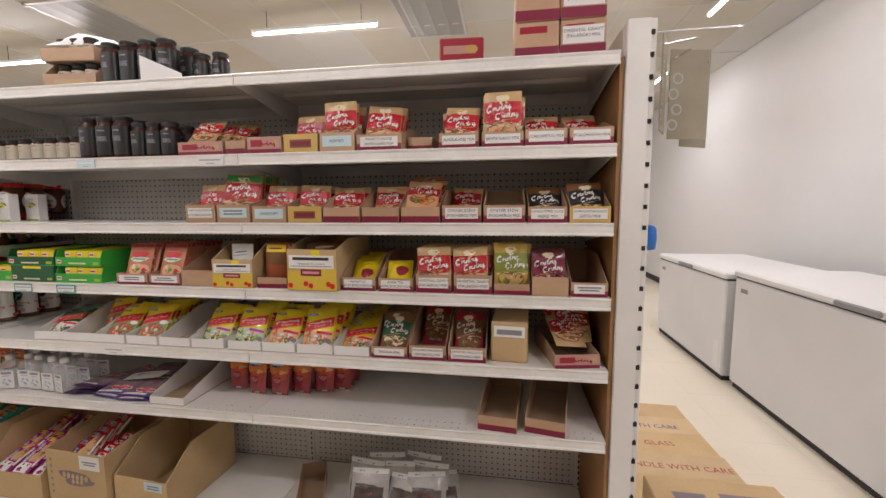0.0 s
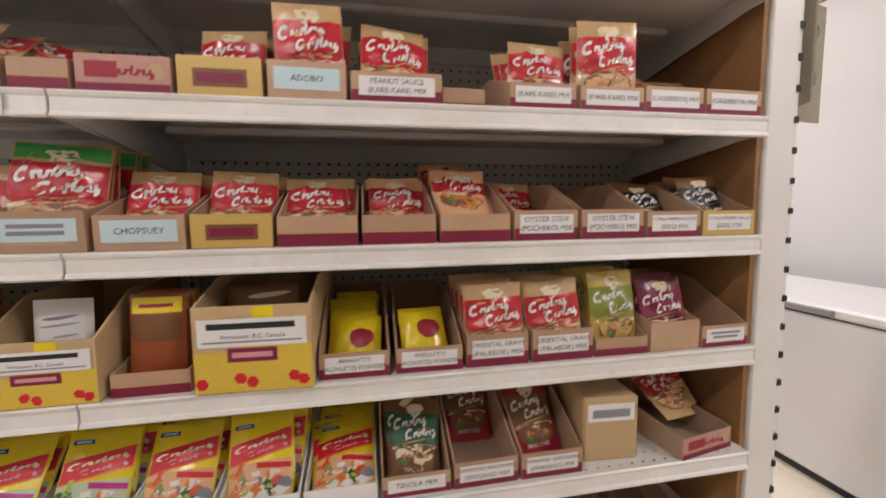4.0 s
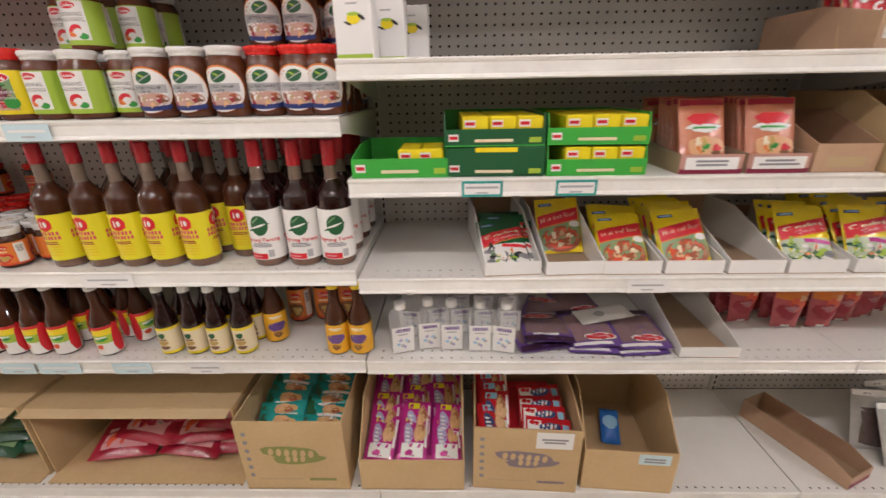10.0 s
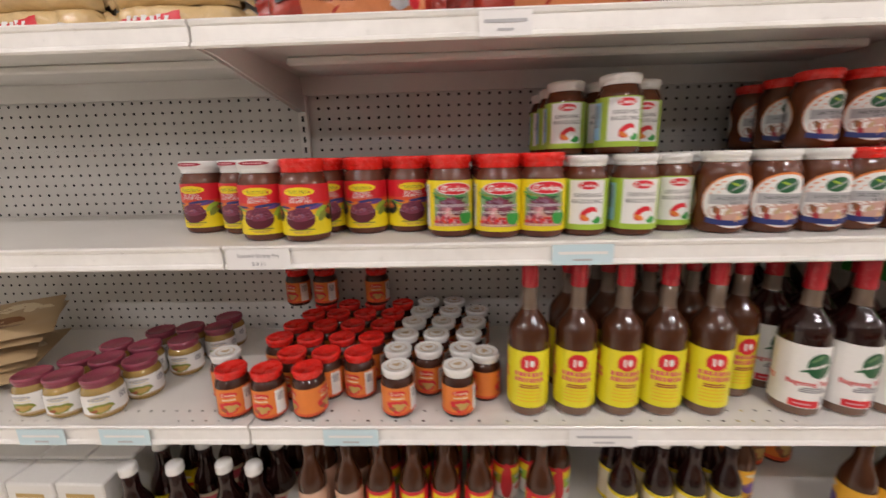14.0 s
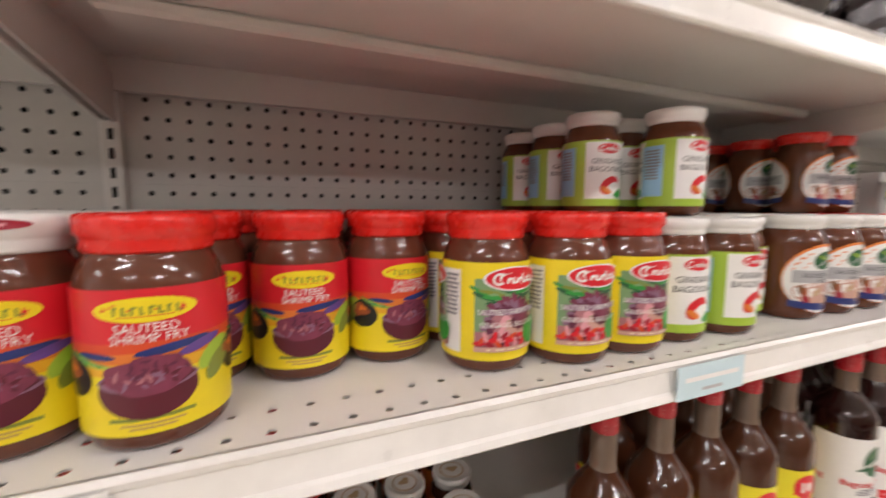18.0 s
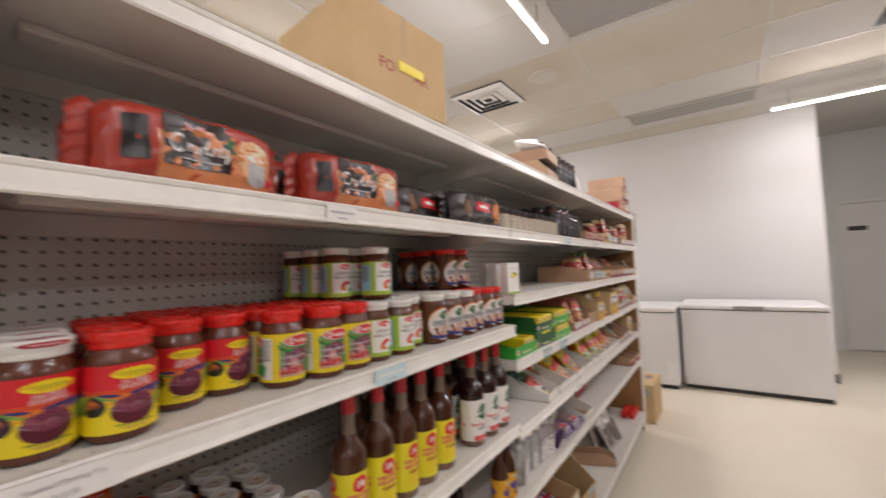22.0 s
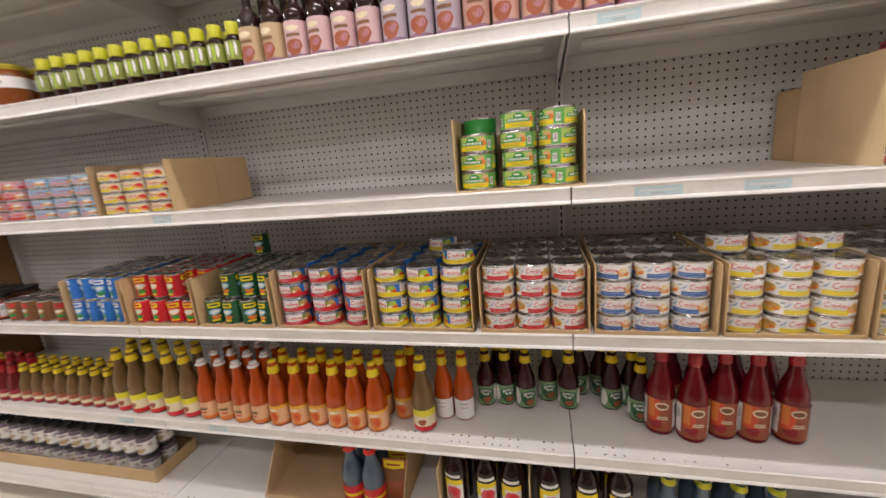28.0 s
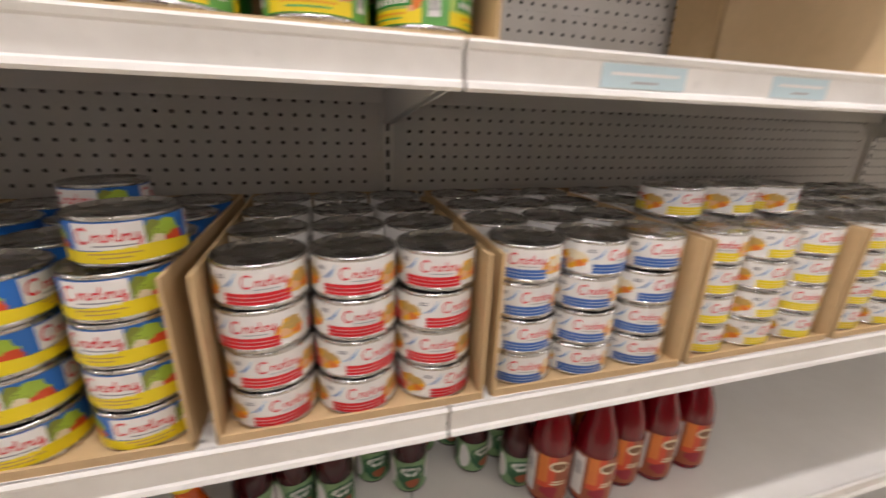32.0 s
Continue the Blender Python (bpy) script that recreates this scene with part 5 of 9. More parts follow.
mix_gold = foil_of("foil_kraft_gold", (0.56, 0.37, 0.18), 0.6)
mix_plum = foil_of("foil_plum", (0.16, 0.035, 0.05))
mix_corn = foil_of("foil_corn_gold", (0.58, 0.40, 0.08))
soup_yellow = foil_of("foil_yellow", (0.82, 0.64, 0.015))
soup_green = foil_of("foil_dark_green", (0.012, 0.10, 0.035))


def mix_sachet(kind):
    spec = {
        "mix": (0.108, 0.135, mix_gold, face_mix(mix_red, peach)), "mix_tall": (0.115, 0.165, mix_gold, face_mix(mix_red, peach, low=None)),
        "mix_green": (0.132, 0.172, mix_gold, face_mix(mix_red, peach, top=green)), "mix_purple": (0.110, 0.165, mix_gold, face_mix(mix_red, mauve, low=purple)),
        "mix_dark": (0.105, 0.125, brown, face_mix(black, brown, word="SISIG")), "mix_orange": (0.110, 0.135, peach, face_mix(mix_red, orange)),
        "mix_gravy": (0.112, 0.145, mix_gold, face_mix(mix_red, orange, low=gold)), "mix_yellow": (0.104, 0.158, mix_corn, face_mix(olive, gold, dish=True)),
        "mix_rice": (0.104, 0.140, mix_plum, face_mix(maroon, brown, dish=False, word="Fried Rice")), "mix_soup": (0.098, 0.150, brown, face_mix(dark_green, cream, word="TINOLA")),
        "mix_meat": (0.098, 0.150, crimson, face_mix(brown, brown, word="SINIGANG")),
    }[kind]
    label = {"mix_dark": "dark foil sachet of sizzling pork seasoning in its tray", "mix_rice": "plum foil sachet of fried rice seasoning in its tray",
             "mix_yellow": "gold foil sachet of noodle seasoning in its tray"}.get(kind, "gold foil seasoning sachet with a coloured banner")
    return lambda: sachet(spec[0], spec[1], 0.010, spec[2], label, spec[3], seed=len(kind), crumple=0.013, name="seasoning_sachet", category="sachet")


def stock_tray(x0, x1, z, scheme, hf, hb, d=0.30, fill=(), text=(), tag=None, y=0.0, turn=0.0, slope=0.45, words=""):
    """One tray between x0 and x1 with its sachets: fill holds (kind, count, lean, first depth)."""
    w = min(abs(x1 - x0) - 0.003, 0.2)
    xc = (x0 + x1) / 2
    words = words or {"white": "low white card tray of soup mix sachets on the shelf", "maroon": "kraft card tray with a maroon strip on the shelf",
                      "yellow": "gold printed card tray of seasoning on the shelf", "kraft": "plain kraft card tray on the shelf", "red": "red card tray on the shelf"}[scheme]
    ob = display_tray(w, d, hf, hb, words, scheme, text, tag, slope)
    ob.matrix_basis = pose(xc, ay(y), z, 0, 0, turn + jit(0.8))
    for kind, count, lean, first in fill:
        make = mix_sachet(kind)
        for k in range(count):
            put(kind, make, xc + jit(0.006), ay(y) + first + 0.021 * k, z + 0.004, turn + jit(7), -lean - jit(5), jit(4))
    return ob


# second shelf from the top: small trays of sauce mix
Z1, Z2, Z3, Z4, Z5, ZB = 1.554, 1.321, 1.092, 0.862, 0.631, 0.17
stock_tray(-1.185, -1.010, Z1, "red", 0.045, 0.06, 0.28, words="low red card tray heaped with sachets")
for k in range(7):
    put("mix", mix_sachet("mix"), -1.10 + 0.03 * (k % 3 - 1), ay() + 0.035 + 0.03 * k, Z1 + 0.040 + 0.004 * k, jit(22), -52 + jit(10), jit(10))
stock_tray(-1.003, -0.925, Z1, "maroon", 0.045, 0.05)
stock_tray(-0.920, -0.792, Z1, "red", 0.055, 0.06, words="low pink card tray with a maroon print")
stock_tray(-0.787, -0.664, Z1, "yellow", 0.060, 0.08, fill=[("mix", 3, 14, 0.06)])
stock_tray(-0.659, -0.537, Z1, "kraft", 0.060, 0.10, fill=[("mix_purple", 3, 8, 0.03)], tag=paper_blue, text=("ADOBO",))
stock_tray(-0.532, -0.380, Z1, "maroon", 0.050, 0.09, fill=[("mix_tall", 6, 22, 0.03)], tag=paper_white, text=("PEANUT SAUCE", "(KARE-KARE) MIX"))
stock_tray(-0.372, -0.290, Z1, "maroon", 0.045, 0.05, y=0.05)
stock_tray(-0.262, -0.135, Z1, "maroon", 0.045, 0.09, fill=[("mix", 4, 16, 0.03)], tag=paper_white, text=("(KARE-KARE) MIX",))
stock_tray(-0.128, 0.002, Z1, "maroon", 0.045, 0.09, fill=[("mix_tall", 4, 6, 0.02)], tag=paper_white, text=("(KARE-KARE) MIX",))
stock_tray(0.004, 0.130, Z1, "maroon", 0.050, 0.10, fill=[("mix", 3, 30, 0.08)], tag=paper_white, text=("(CALDERETA) MIX",))
stock_tray(0.134, 0.262, Z1, "maroon", 0.050, 0.09, fill=[("mix", 3, 34, 0.10)], tag=paper_white, text=("(CALDERETA) MIX",))

# third shelf
stock_tray(-1.172, -1.056, Z2, "kraft", 0.062, 0.09, fill=[("mix", 4, 16, 0.05)], tag=paper_white, text=("SWEET & SOUR SAUCE", "(ESCABECHE) MIX"))
stock_tray(-1.050, -0.922, Z2, "kraft", 0.062, 0.09, fill=[("mix_green", 6, 14, 0.03)], tag=paper_blue)
stock_tray(-0.915, -0.788, Z2, "kraft", 0.055, 0.10, fill=[("mix", 3, 24, 0.05)], tag=paper_blue, text=("CHOPSUEY",))
stock_tray(-0.783, -0.660, Z2, "yellow", 0.055, 0.10, fill=[("mix", 4, 26, 0.05)])
stock_tray(-0.656, -0.526, Z2, "maroon", 0.050, 0.11, fill=[("mix", 4, 30, 0.05)])
stock_tray(-0.521, -0.393, Z2, "maroon", 0.050, 0.11, fill=[("mix_orange", 3, 28, 0.08)])
stock_tray(-0.388, -0.258, Z2, "maroon", 0.050, 0.11, fill=[("mix_orange", 5, 18, 0.08)])
for k in range(6):
    put("mix_orange", mix_sachet("mix_orange"), -0.33 + jit(0.02), ay() + 0.05 + 0.03 * k, Z2 + 0.045 + 0.006 * k, jit(18), -48 + jit(8), jit(8))
stock_tray(-0.253, -0.126, Z2, "maroon", 0.055, 0.11, tag=paper_white, text=("OYSTER STEW", "(POCHERO) MIX"), fill=[("mix", 1, 30, 0.16)])
stock_tray(-0.121, 0.010, Z2, "maroon", 0.055, 0.11, tag=paper_white, text=("OYSTER STEW", "(POCHERO) MIX"))
stock_tray(0.016, 0.136, Z2, "maroon", 0.050, 0.11, tag=paper_white, text=("CITRUS PEPPER SAUCE", "(SISIG) MIX"), fill=[("mix_dark", 4, 30, 0.06)])
stock_tray(0.140, 0.262, Z2, "yellow", 0.050, 0.11, tag=paper_white, text=("CITRUS PEPPER SAUCE", "(SISIG) MIX"), fill=[("mix_dark", 4, 20, 0.05)])


def white_box():
    ob = body_thing("white_box", Shape().box(-0.037, 0.037, 0, 0.034, 0, 0.112, paper_white, 0.002), "plain white carton with a small yellow teacup picture", "box")
    f = lambda u, v, h: (u, -h, v)
    s = Shape()
    s.disc(f, 0.002, 0.068, 0.013, 0.010, yellow, 0.0006)
    s.disc(f, 0.002, 0.075, 0.012, 0.003, lime, 0.0009)
    s.disc(f, 0.017, 0.070, 0.009, 0.003, black, 0.0008, turn=-0.6)
    s.disc(f, -0.010, 0.060, 0.008, 0.002, black, 0.0008, turn=-0.4)
    s.sheet(f, -0.035, 0.035, 0.001, 0.008, lime, 1, 1, 0.0006)
    bars(s, f, 0, 0.092, 0.03, 1, 0.003, grey, 0.0006)
    part("print", s, ob, "printed picture")
    return ob


for x, y, t in ((-2.130, 0.006, -8), (-2.078, 0.078, -6), (-2.034, 0.148, -4)):
    put("white_box", white_box, x, ay(y), Z2, t)

# dark spice jars and coffee on the second shelf
label_stone = ink_of("print_stone", (0.50, 0.45, 0.36))


def spice(r, h, label_col, words):
    def draw(s, f, rr, t):
        s.sheet(f, -rr * 2.6, rr * 2.6, t * 0.10, t * 0.86, label_col, 20, 1)
        for c in (0, 2.2 * rr, -2.2 * rr):
            bars(s, f, c, t * 0.74, rr * 0.9, 1, t * 0.035, ink_grey if label_col is black else brown, 0.0005)
            bars(s, f, c, t * 0.58, rr * 1.1, 5, t * 0.016, ink_grey if label_col is black else tan, 0.0005)
    return lambda: jar("spice", r, h, paste_dark, lid_black, draw, words, "")


for k in range(6):
    r_, h_ = (0.034, 0.150) if k < 3 else (0.030, 0.125)
    kind = "spice_tall" if k < 3 else "spice_mid"
    for j in range(3):
        put(kind, spice(r_, h_, black, "tall black spice jar with a dark label"), -1.585 + 0.071 * k * (1 if k < 3 else 0.86) + (0.03 if k >= 3 else 0), ay(0.045 + 0.075 * j), Z1, jit(20))
for k in range(5):
    put("spice_small", spice(0.026, 0.085, label_stone, "small spice jar with a pale label and black lid"), -1.86 + 0.057 * k, ay(0.035), Z1, jit(15))
for k in range(6):
    put("spice_small", spice(0.026, 0.085, cream, ""), -1.875 + 0.057 * k, ay(0.10), Z1, jit(15))


# fourth shelf
def cube_box(full):
    def make():
        w, d, h = 0.205, 0.24, 0.062
        if full == 0:
            ob = tray("stock_cube_box", w, d, 0.040, 0.058, box_green, box_green, "half empty green display box of yellow stock cube packets", "box", "green stock cube boxes")
        elif full == 2:
            ob = body_thing("stock_cube_box", Shape().box(-w / 2, w / 2, 0, d, 0, h, dark_green, 0.003), "crushed dark green stock cube box", "box", "green stock cube boxes")
        else:
            ob = tray("stock_cube_box", w, d, h * 0.55, h, box_green if full == 1 else dark_green, box_green, "green display box of yellow stock cube packets", "box", "green stock cube boxes", slope=0.05)
        f = lambda u, v, hh: (u, -hh, v)
        s = Shape()
        hf = 0.040 if full == 0 else h * 0.55
        s.sheet(f, -w * 0.46, -w * 0.36, hf * 0.30, hf * 0.72, white, 1, 1, 0.0008)
        s.sheet(f, -w * 0.45, -w * 0.37, hf * 0.42, hf * 0.60, red, 1, 1, 0.0012)
        s.sheet(f, -w * 0.20, w * 0.18, hf * 0.25, hf * 0.42, cream, 1, 1, 0.0008)
        s.sheet(f, w * 0.34, w * 0.46, hf * 0.20, hf * 0.5, lime, 1, 1, 0.0008)
        if full == 2:
            s.sheet(f, -w * 0.20, w * 0.22, h * 0.82, h * 0.97, yellow, 1, 1, 0.0008)
        part("print", s, ob, "printed front")
        if full != 2:
            for k in range(3):
                x0 = -w * 0.32 + k * w * 0.27 if full else -w * 0.02 + k * w * 0.20
                if full == 0 and k == 2:
                    continue
                s = Shape().box(x0, x0 + w * 0.26, 0.006, d * (0.9 if full else 0.5), 0.003, h * 0.93, yellow, 0.003)
                s.sheet(f, x0 + 0.004, x0 + w * 0.13, h * 0.60, h * 0.82, white, 1, 1, -0.0052)
                s.sheet(f, x0 + 0.006, x0 + w * 0.12, h * 0.66, h * 0.76, red, 1, 1, -0.0048)
                part("packet", s, ob, "yellow packet of stock cubes")
        return ob
    return make


put("cube_low", cube_box(0), -2.055, ay(), Z3, 1)
put("cube_crushed", cube_box(2), -1.858, ay(0.0), Z3, -1)
put("cube_dark", cube_box(3), -1.860, ay(0.0), Z3 + 0.0625, 1.5)
put("cube_full", cube_box(1), -1.648, ay(0.0), Z3, 0.5)
put("cube_full", cube_box(1), -1.650, ay(0.004), Z3 + 0.0625, -0.8)


rust_foil = foil_of("foil_tomato", (0.56, 0.20, 0.11))


def stew_sachet():
    return sachet(0.098, 0.150, 0.010, rust_foil, "orange tomato stew mix sachet in a red tray", face_stew, 4, name="stew_mix_sachet")


for x0, x1 in ((-1.480, -1.349), (-1.343, -1.214)):
    stock_tray(x0, x1, Z3, "red", 0.040, 0.05, 0.30, tag=paper_white, words="red card tray of tomato stew mix")
    for k in range(9):
        put("stew", stew_sachet, (x0 + x1) / 2 + jit(0.004), ay(0.020 + 0.022 * k), Z3 + 0.004, jit(4), -20 + jit(4), jit(3))
stock_tray(-1.210, -1.080, Z3, "kraft", 0.058, 0.115, words="empty kraft card tray")


def importer_carton(w, d, h, cut):
    ob = open_carton(w, d, h, "kraft carton printed yellow with a white importer label", cut=cut)
    f = lambda u, v, hh: (u, -hh, v)
    s = Shape()
    hf = h - cut
    s.sheet(f, -w * 0.10, w / 2, 0.002, hf * 0.55, carton_yellow, 1, 1, 0.0008)
    s.sheet(f, -w / 2, -w * 0.10, 0.002, hf * 0.48, carton_yellow, 1, 1, 0.0008)
    s.sheet(f, w * 0.0, w * 0.18, hf * 0.86, hf * 0.99, yellow, 1, 1, 0.0008)
    s.sheet(f, -w * 0.22, w * 0.20, hf * 0.36, hf * 0.52, maroon, 1, 1, 0.0011)
    s.sheet(f, -w * 0.18, w * 0.16, hf * 0.41, hf * 0.47, pink, 1, 1, 0.0014)
    for k, u in enumerate((-0.44, -0.12, -0.02, 0.34, 0.42)):
        s.disc(f, w * u, hf * (0.12 + 0.05 * (k % 2)), w * 0.055, hf * 0.07, red, 0.0013, 6, k)
    part("print", s, ob, "yellow and red print")
    s = Shape()
    s.sheet(f, -w * 0.46, w * 0.46, hf * 0.54, hf * 0.86, paper_white, 1, 1, 0.0016)
    s.sheet(f, -w * 0.38, w * 0.36, hf * 0.74, hf * 0.81, ink, 1, 1, 0.002)
    s.words("Vancouver, B.C. Canada", f, 0, hf * 0.655, hf * 0.055, ink, 0.002)
    s.sheet(f, -w * 0.42, w * 0.42, hf * 0.585, hf * 0.605, ink_grey, 1, 1, 0.002)
    part("importer_label", s, ob, "white importer sticker")
    return ob


c1 = importer_carton(0.152, 0.30, 0.155, 0.055)
c1.matrix_basis = pose(-0.995, ay(-0.012), Z3, 0, 0, 1)
c2 = importer_carton(0.178, 0.30, 0.170, 0.030)
c2.matrix_basis = pose(-0.694, ay(-0.020), Z3, 0, 0, -2)


def plain_bag(w, h, face, words, *spots):
    return lambda: sachet(w, h, 0.014, face, words, face_plain(*spots), 9, 0.004, "sachet", "sachet")


put("white_pack", plain_bag(0.085, 0.145, white, "white printed packet standing in a carton", (ink_grey, 0, 0.8, 0.30, 0.02), (grey, 0, 0.72, 0.34, 0.015), (grey, 0.1, 0.6, 0.2, 0.012)), -1.0, ay(0.05), Z3 + 0.005, 0, -4)
for k in range(3):
    put("brown_pack", plain_bag(0.12, 0.150, brown, "brown foil packet standing in a carton", (cream, 0.1, 0.9, 0.3, 0.03)), -0.70, ay(0.06 + 0.03 * k), Z3 + 0.005, jit(4), -6)
def spice_pack():
    def draw(s, f, w, h):
        s.sheet(f, -w * 0.44, w * 0.44, h * 0.80, h * 0.97, yellow, 6, 2, 0.0012)
        s.sheet(f, -w * 0.30, w * 0.30, h * 0.86, h * 0.90, crimson, 4, 1, 0.0016)
        s.sheet(f, -w * 0.44, w * 0.44, h * 0.50, h * 0.78, brown, 6, 3, 0.0010)
        s.sheet(f, -w * 0.34, w * 0.34, h * 0.08, h * 0.46, rust, 6, 3, 0.0010)
    return sachet(0.085, 0.150, 0.014, rust, "rusty red spice packet with a yellow header", draw, 9, 0.004, "spice_packet", "packet")


stock_tray(-0.910, -0.795, Z3, "maroon", 0.038, 0.06, words="low card tray with a maroon strip")
for k in range(3):
    put("yellow_red_pack", spice_pack, -0.855, ay(0.03 + 0.025 * k), Z3 + 0.004, jit(2), -6)
for x0, x1, n in ((-0.600, -0.478, 8), (-0.470, -0.395, 1)):
    stock_tray(x0, x0 + 0.122, Z3, "maroon", 0.045, 0.115, tag=paper_white, text=("ANNATTO", "(ACHUETE) POWDER"))
    for k in range(n):
        put("annatto", plain_bag(0.088, 0.098, soup_yellow, "small yellow sachet of annatto powder in a tray", (crimson, 0.1, 0.5, 0.25, 0.2)), x0 + 0.058 + jit(0.008), ay(0.04 + 0.022 * k), Z3 + 0.006 + (0.010 if n < 3 else 0.002 * k), jit(8), -34 + jit(8))
stock_tray(-0.342, -0.222, Z3, "maroon", 0.060, 0.09, fill=[("mix_gravy", 7, 10, 0.015)], tag=paper_white, text=("ORIENTAL GRAVY", "(PALABOK) MIX"))
stock_tray(-0.216, -0.090, Z3, "maroon", 0.060, 0.09, fill=[("mix_gravy", 7, 10, 0.015)], tag=paper_white, text=("ORIENTAL GRAVY", "(PALABOK) MIX"))
stock_tray(-0.086, 0.028, Z3, "maroon", 0.035, 0.09, fill=[("mix_yellow", 5, 10, 0.015)])
stock_tray(0.032, 0.146, Z3, "kraft", 0.060, 0.09, fill=[("mix_rice", 4, 14, 0.02)])
stock_tray(0.150, 0.262, Z3, "maroon", 0.045, 0.12, tag=paper_white, words="empty card tray with a white tag", slope=0.5)


# fifth shelf: low white trays of soup mix
def soup(kind):
    base = soup_green if kind == "black" else soup_yellow
    return lambda: sachet(0.112, 0.150, 0.010, base, "dark green soup mix sachet in a white tray" if kind == "black" else "yellow soup mix sachet with a red banner", face_soup(kind), len(kind), 0.006, "soup_sachet", "sachet")


SOUPS = [(-1.875, -1.742, "black", 4, 46), (-1.735, -1.600, "corn", 1, 20), (-1.603, -1.470, "corn", 5, 36), (-1.464, -1.330, "corn", 7, 28), (-1.322, -1.194, "", 0, 0),
         (-1.187, -1.056, "okra", 4, 24), (-1.040, -0.908, "okra", 9, 18), (-0.906, -0.778, "stew", 4, 26), (-0.772, -0.638, "stew", 9, 22), (-0.634, -0.506, "stew", 11, 48)]
for k, (x0, x1, kind, n, lean) in enumerate(SOUPS):
    stock_tray(x0, x1, Z4, "white", 0.034, 0.105 if k in (4, 1, 0) else 0.07, 0.33, slope=0.62, turn=(4 if k == 0 else 3 if k == 1 else 0), words="empty low white card tray" if not n else "")
    for j in range(n):
        put("soup_" + kind, soup(kind), (x0 + x1) / 2 + jit(0.006), ay(0.022 + (0.10 if k == 1 else 0) + 0.021 * j), Z4 + 0.005 + 0.0015 * j, jit(7), -(lean + 14) + jit(4), jit(4))
stock_tray(-0.500, -0.372, Z4, "maroon", 0.040, 0.115, tag=paper_white, text=("TINOLA MIX",), fill=[("mix_soup", 2, 36, 0.03)])
stock_tray(-0.368, -0.240, Z4, "maroon", 0.050, 0.115, tag=paper_white, text=("TAMARIND SEASONING", "(SINIGANG) MIX"), fill=[("mix_meat", 1, 40, 0.14)])
stock_tray(-0.236, -0.108, Z4, "maroon", 0.050, 0.115, tag=paper_white, text=("TAMARIND SEASONING", "(SINIGANG) MIX"), fill=[("mix_meat", 3, 34, 0.06)])
bx = closed_carton(0.118, 0.22, 0.135, "small kraft carton with a white barcode label", None, False)
bx.matrix_basis = pose(-0.035, ay(0.02), Z4, 0, 0, -4)
part("barcode_label", Shape().sheet(lambda u, v, h: (u, -h, v), -0.05, 0.05, 0.085, 0.122, paper_white, 1, 1, 0.001).sheet(lambda u, v, h: (u, -h, v), -0.04, 0.04, 0.093, 0.110, ink_grey, 1, 1, 0.0014), bx, "white barcode label")
stock_tray(0.105, 0.250, Z4, "red", 0.045, 0.06, 0.26, turn=10, words="red card tray heaped with dark sachets")
for k in range(9):
    put("mix", mix_sachet("mix"), 0.18 + jit(0.015), ay() + 0.06 + 0.02 * k, Z4 + 0.050 + 0.004 * k, 10 + jit(14), -50 + jit(10), jit(10))


label_lilac = ink_of("print_lilac", (0.42, 0.38, 0.60))
# sixth shelf: clear bottles, purple packs, red pouches
def clear():
    """Clear square-shouldered bottle with a short neck; its label is a sheet on the flat front."""
    w, h = 0.030, 0.118
    s = Shape()
    rings = [(0.86, 0.86, 0.0), (0.98, 0.98, 0.004), (1, 1, 0.010), (1, 1, h * 0.80), (0.95, 0.95, h * 0.88), (0.70, 0.72, h * 0.96), (0.42, 0.44, h), (0.40, 0.42, h + 0.008)]
    n = 24
    vs, fs = [], []
    for a_, b_, z in rings:
        p_ = 0.42 if a_ > 0.6 else 1.0
        for i in range(n):
            c_, d_ = math.cos(2 * math.pi * i / n), math.sin(2 * math.pi * i / n)
            vs.append((w * a_ * math.copysign(abs(c_) ** p_, c_), 0.026 * b_ * math.copysign(abs(d_) ** p_, d_), z))
    for k in range(len(rings) - 1):
        fs += [(k * n + i, k * n + (i + 1) % n, (k + 1) * n + (i + 1) % n, (k + 1) * n + i) for i in range(n)]
    fs += [list(range(n - 1, -1, -1)), [(len(rings) - 1) * n + i for i in range(n)]]
    s.add(vs, fs, clear_bottle, True)
    ob = body_thing("bottle", s, "small clear plastic bottle with a white label and cap", "bottle", "clear bottles")
    part("cap", Shape().lathe([(0.0135, h + 0.003), (0.014, h + 0.004), (0.014, h + 0.019), (0.0125, h + 0.021), (0, h + 0.021)], lid_white, 16), ob, "white screw cap")
    f = lambda u, v, hh: (u, -0.0265 - hh, v)
    s = Shape().sheet(f, -w * 0.92, w * 0.92, h * 0.05, h * 0.68, white, 2, 2)
    s.sheet(f, -w * 0.60, w * 0.62, h * 0.555, h * 0.635, purple, 2, 1, 0.0004)
    for k in range(5):
        s.sheet(f, w * (-0.52 + 0.24 * k), w * (-0.46 + 0.24 * k), h * 0.56, h * 0.63, white, 1, 1, 0.0007)
    s.sheet(f, -w * 0.45, w * 0.40, h * 0.48, h * 0.51, grey, 2, 1, 0.0004)
    for k in range(6):
        s.disc(f, w * (-0.4 + 0.17 * k), h * (0.26 + 0.10 * math.sin(k * 1.8)), w * 0.16, h * 0.035, (sky, label_lilac, grey, label_lilac, sky, grey)[k], 0.0005, 10, k * 0.8, wobble=0.2)
    part("label", s, ob, "white label with violet print")
    return ob


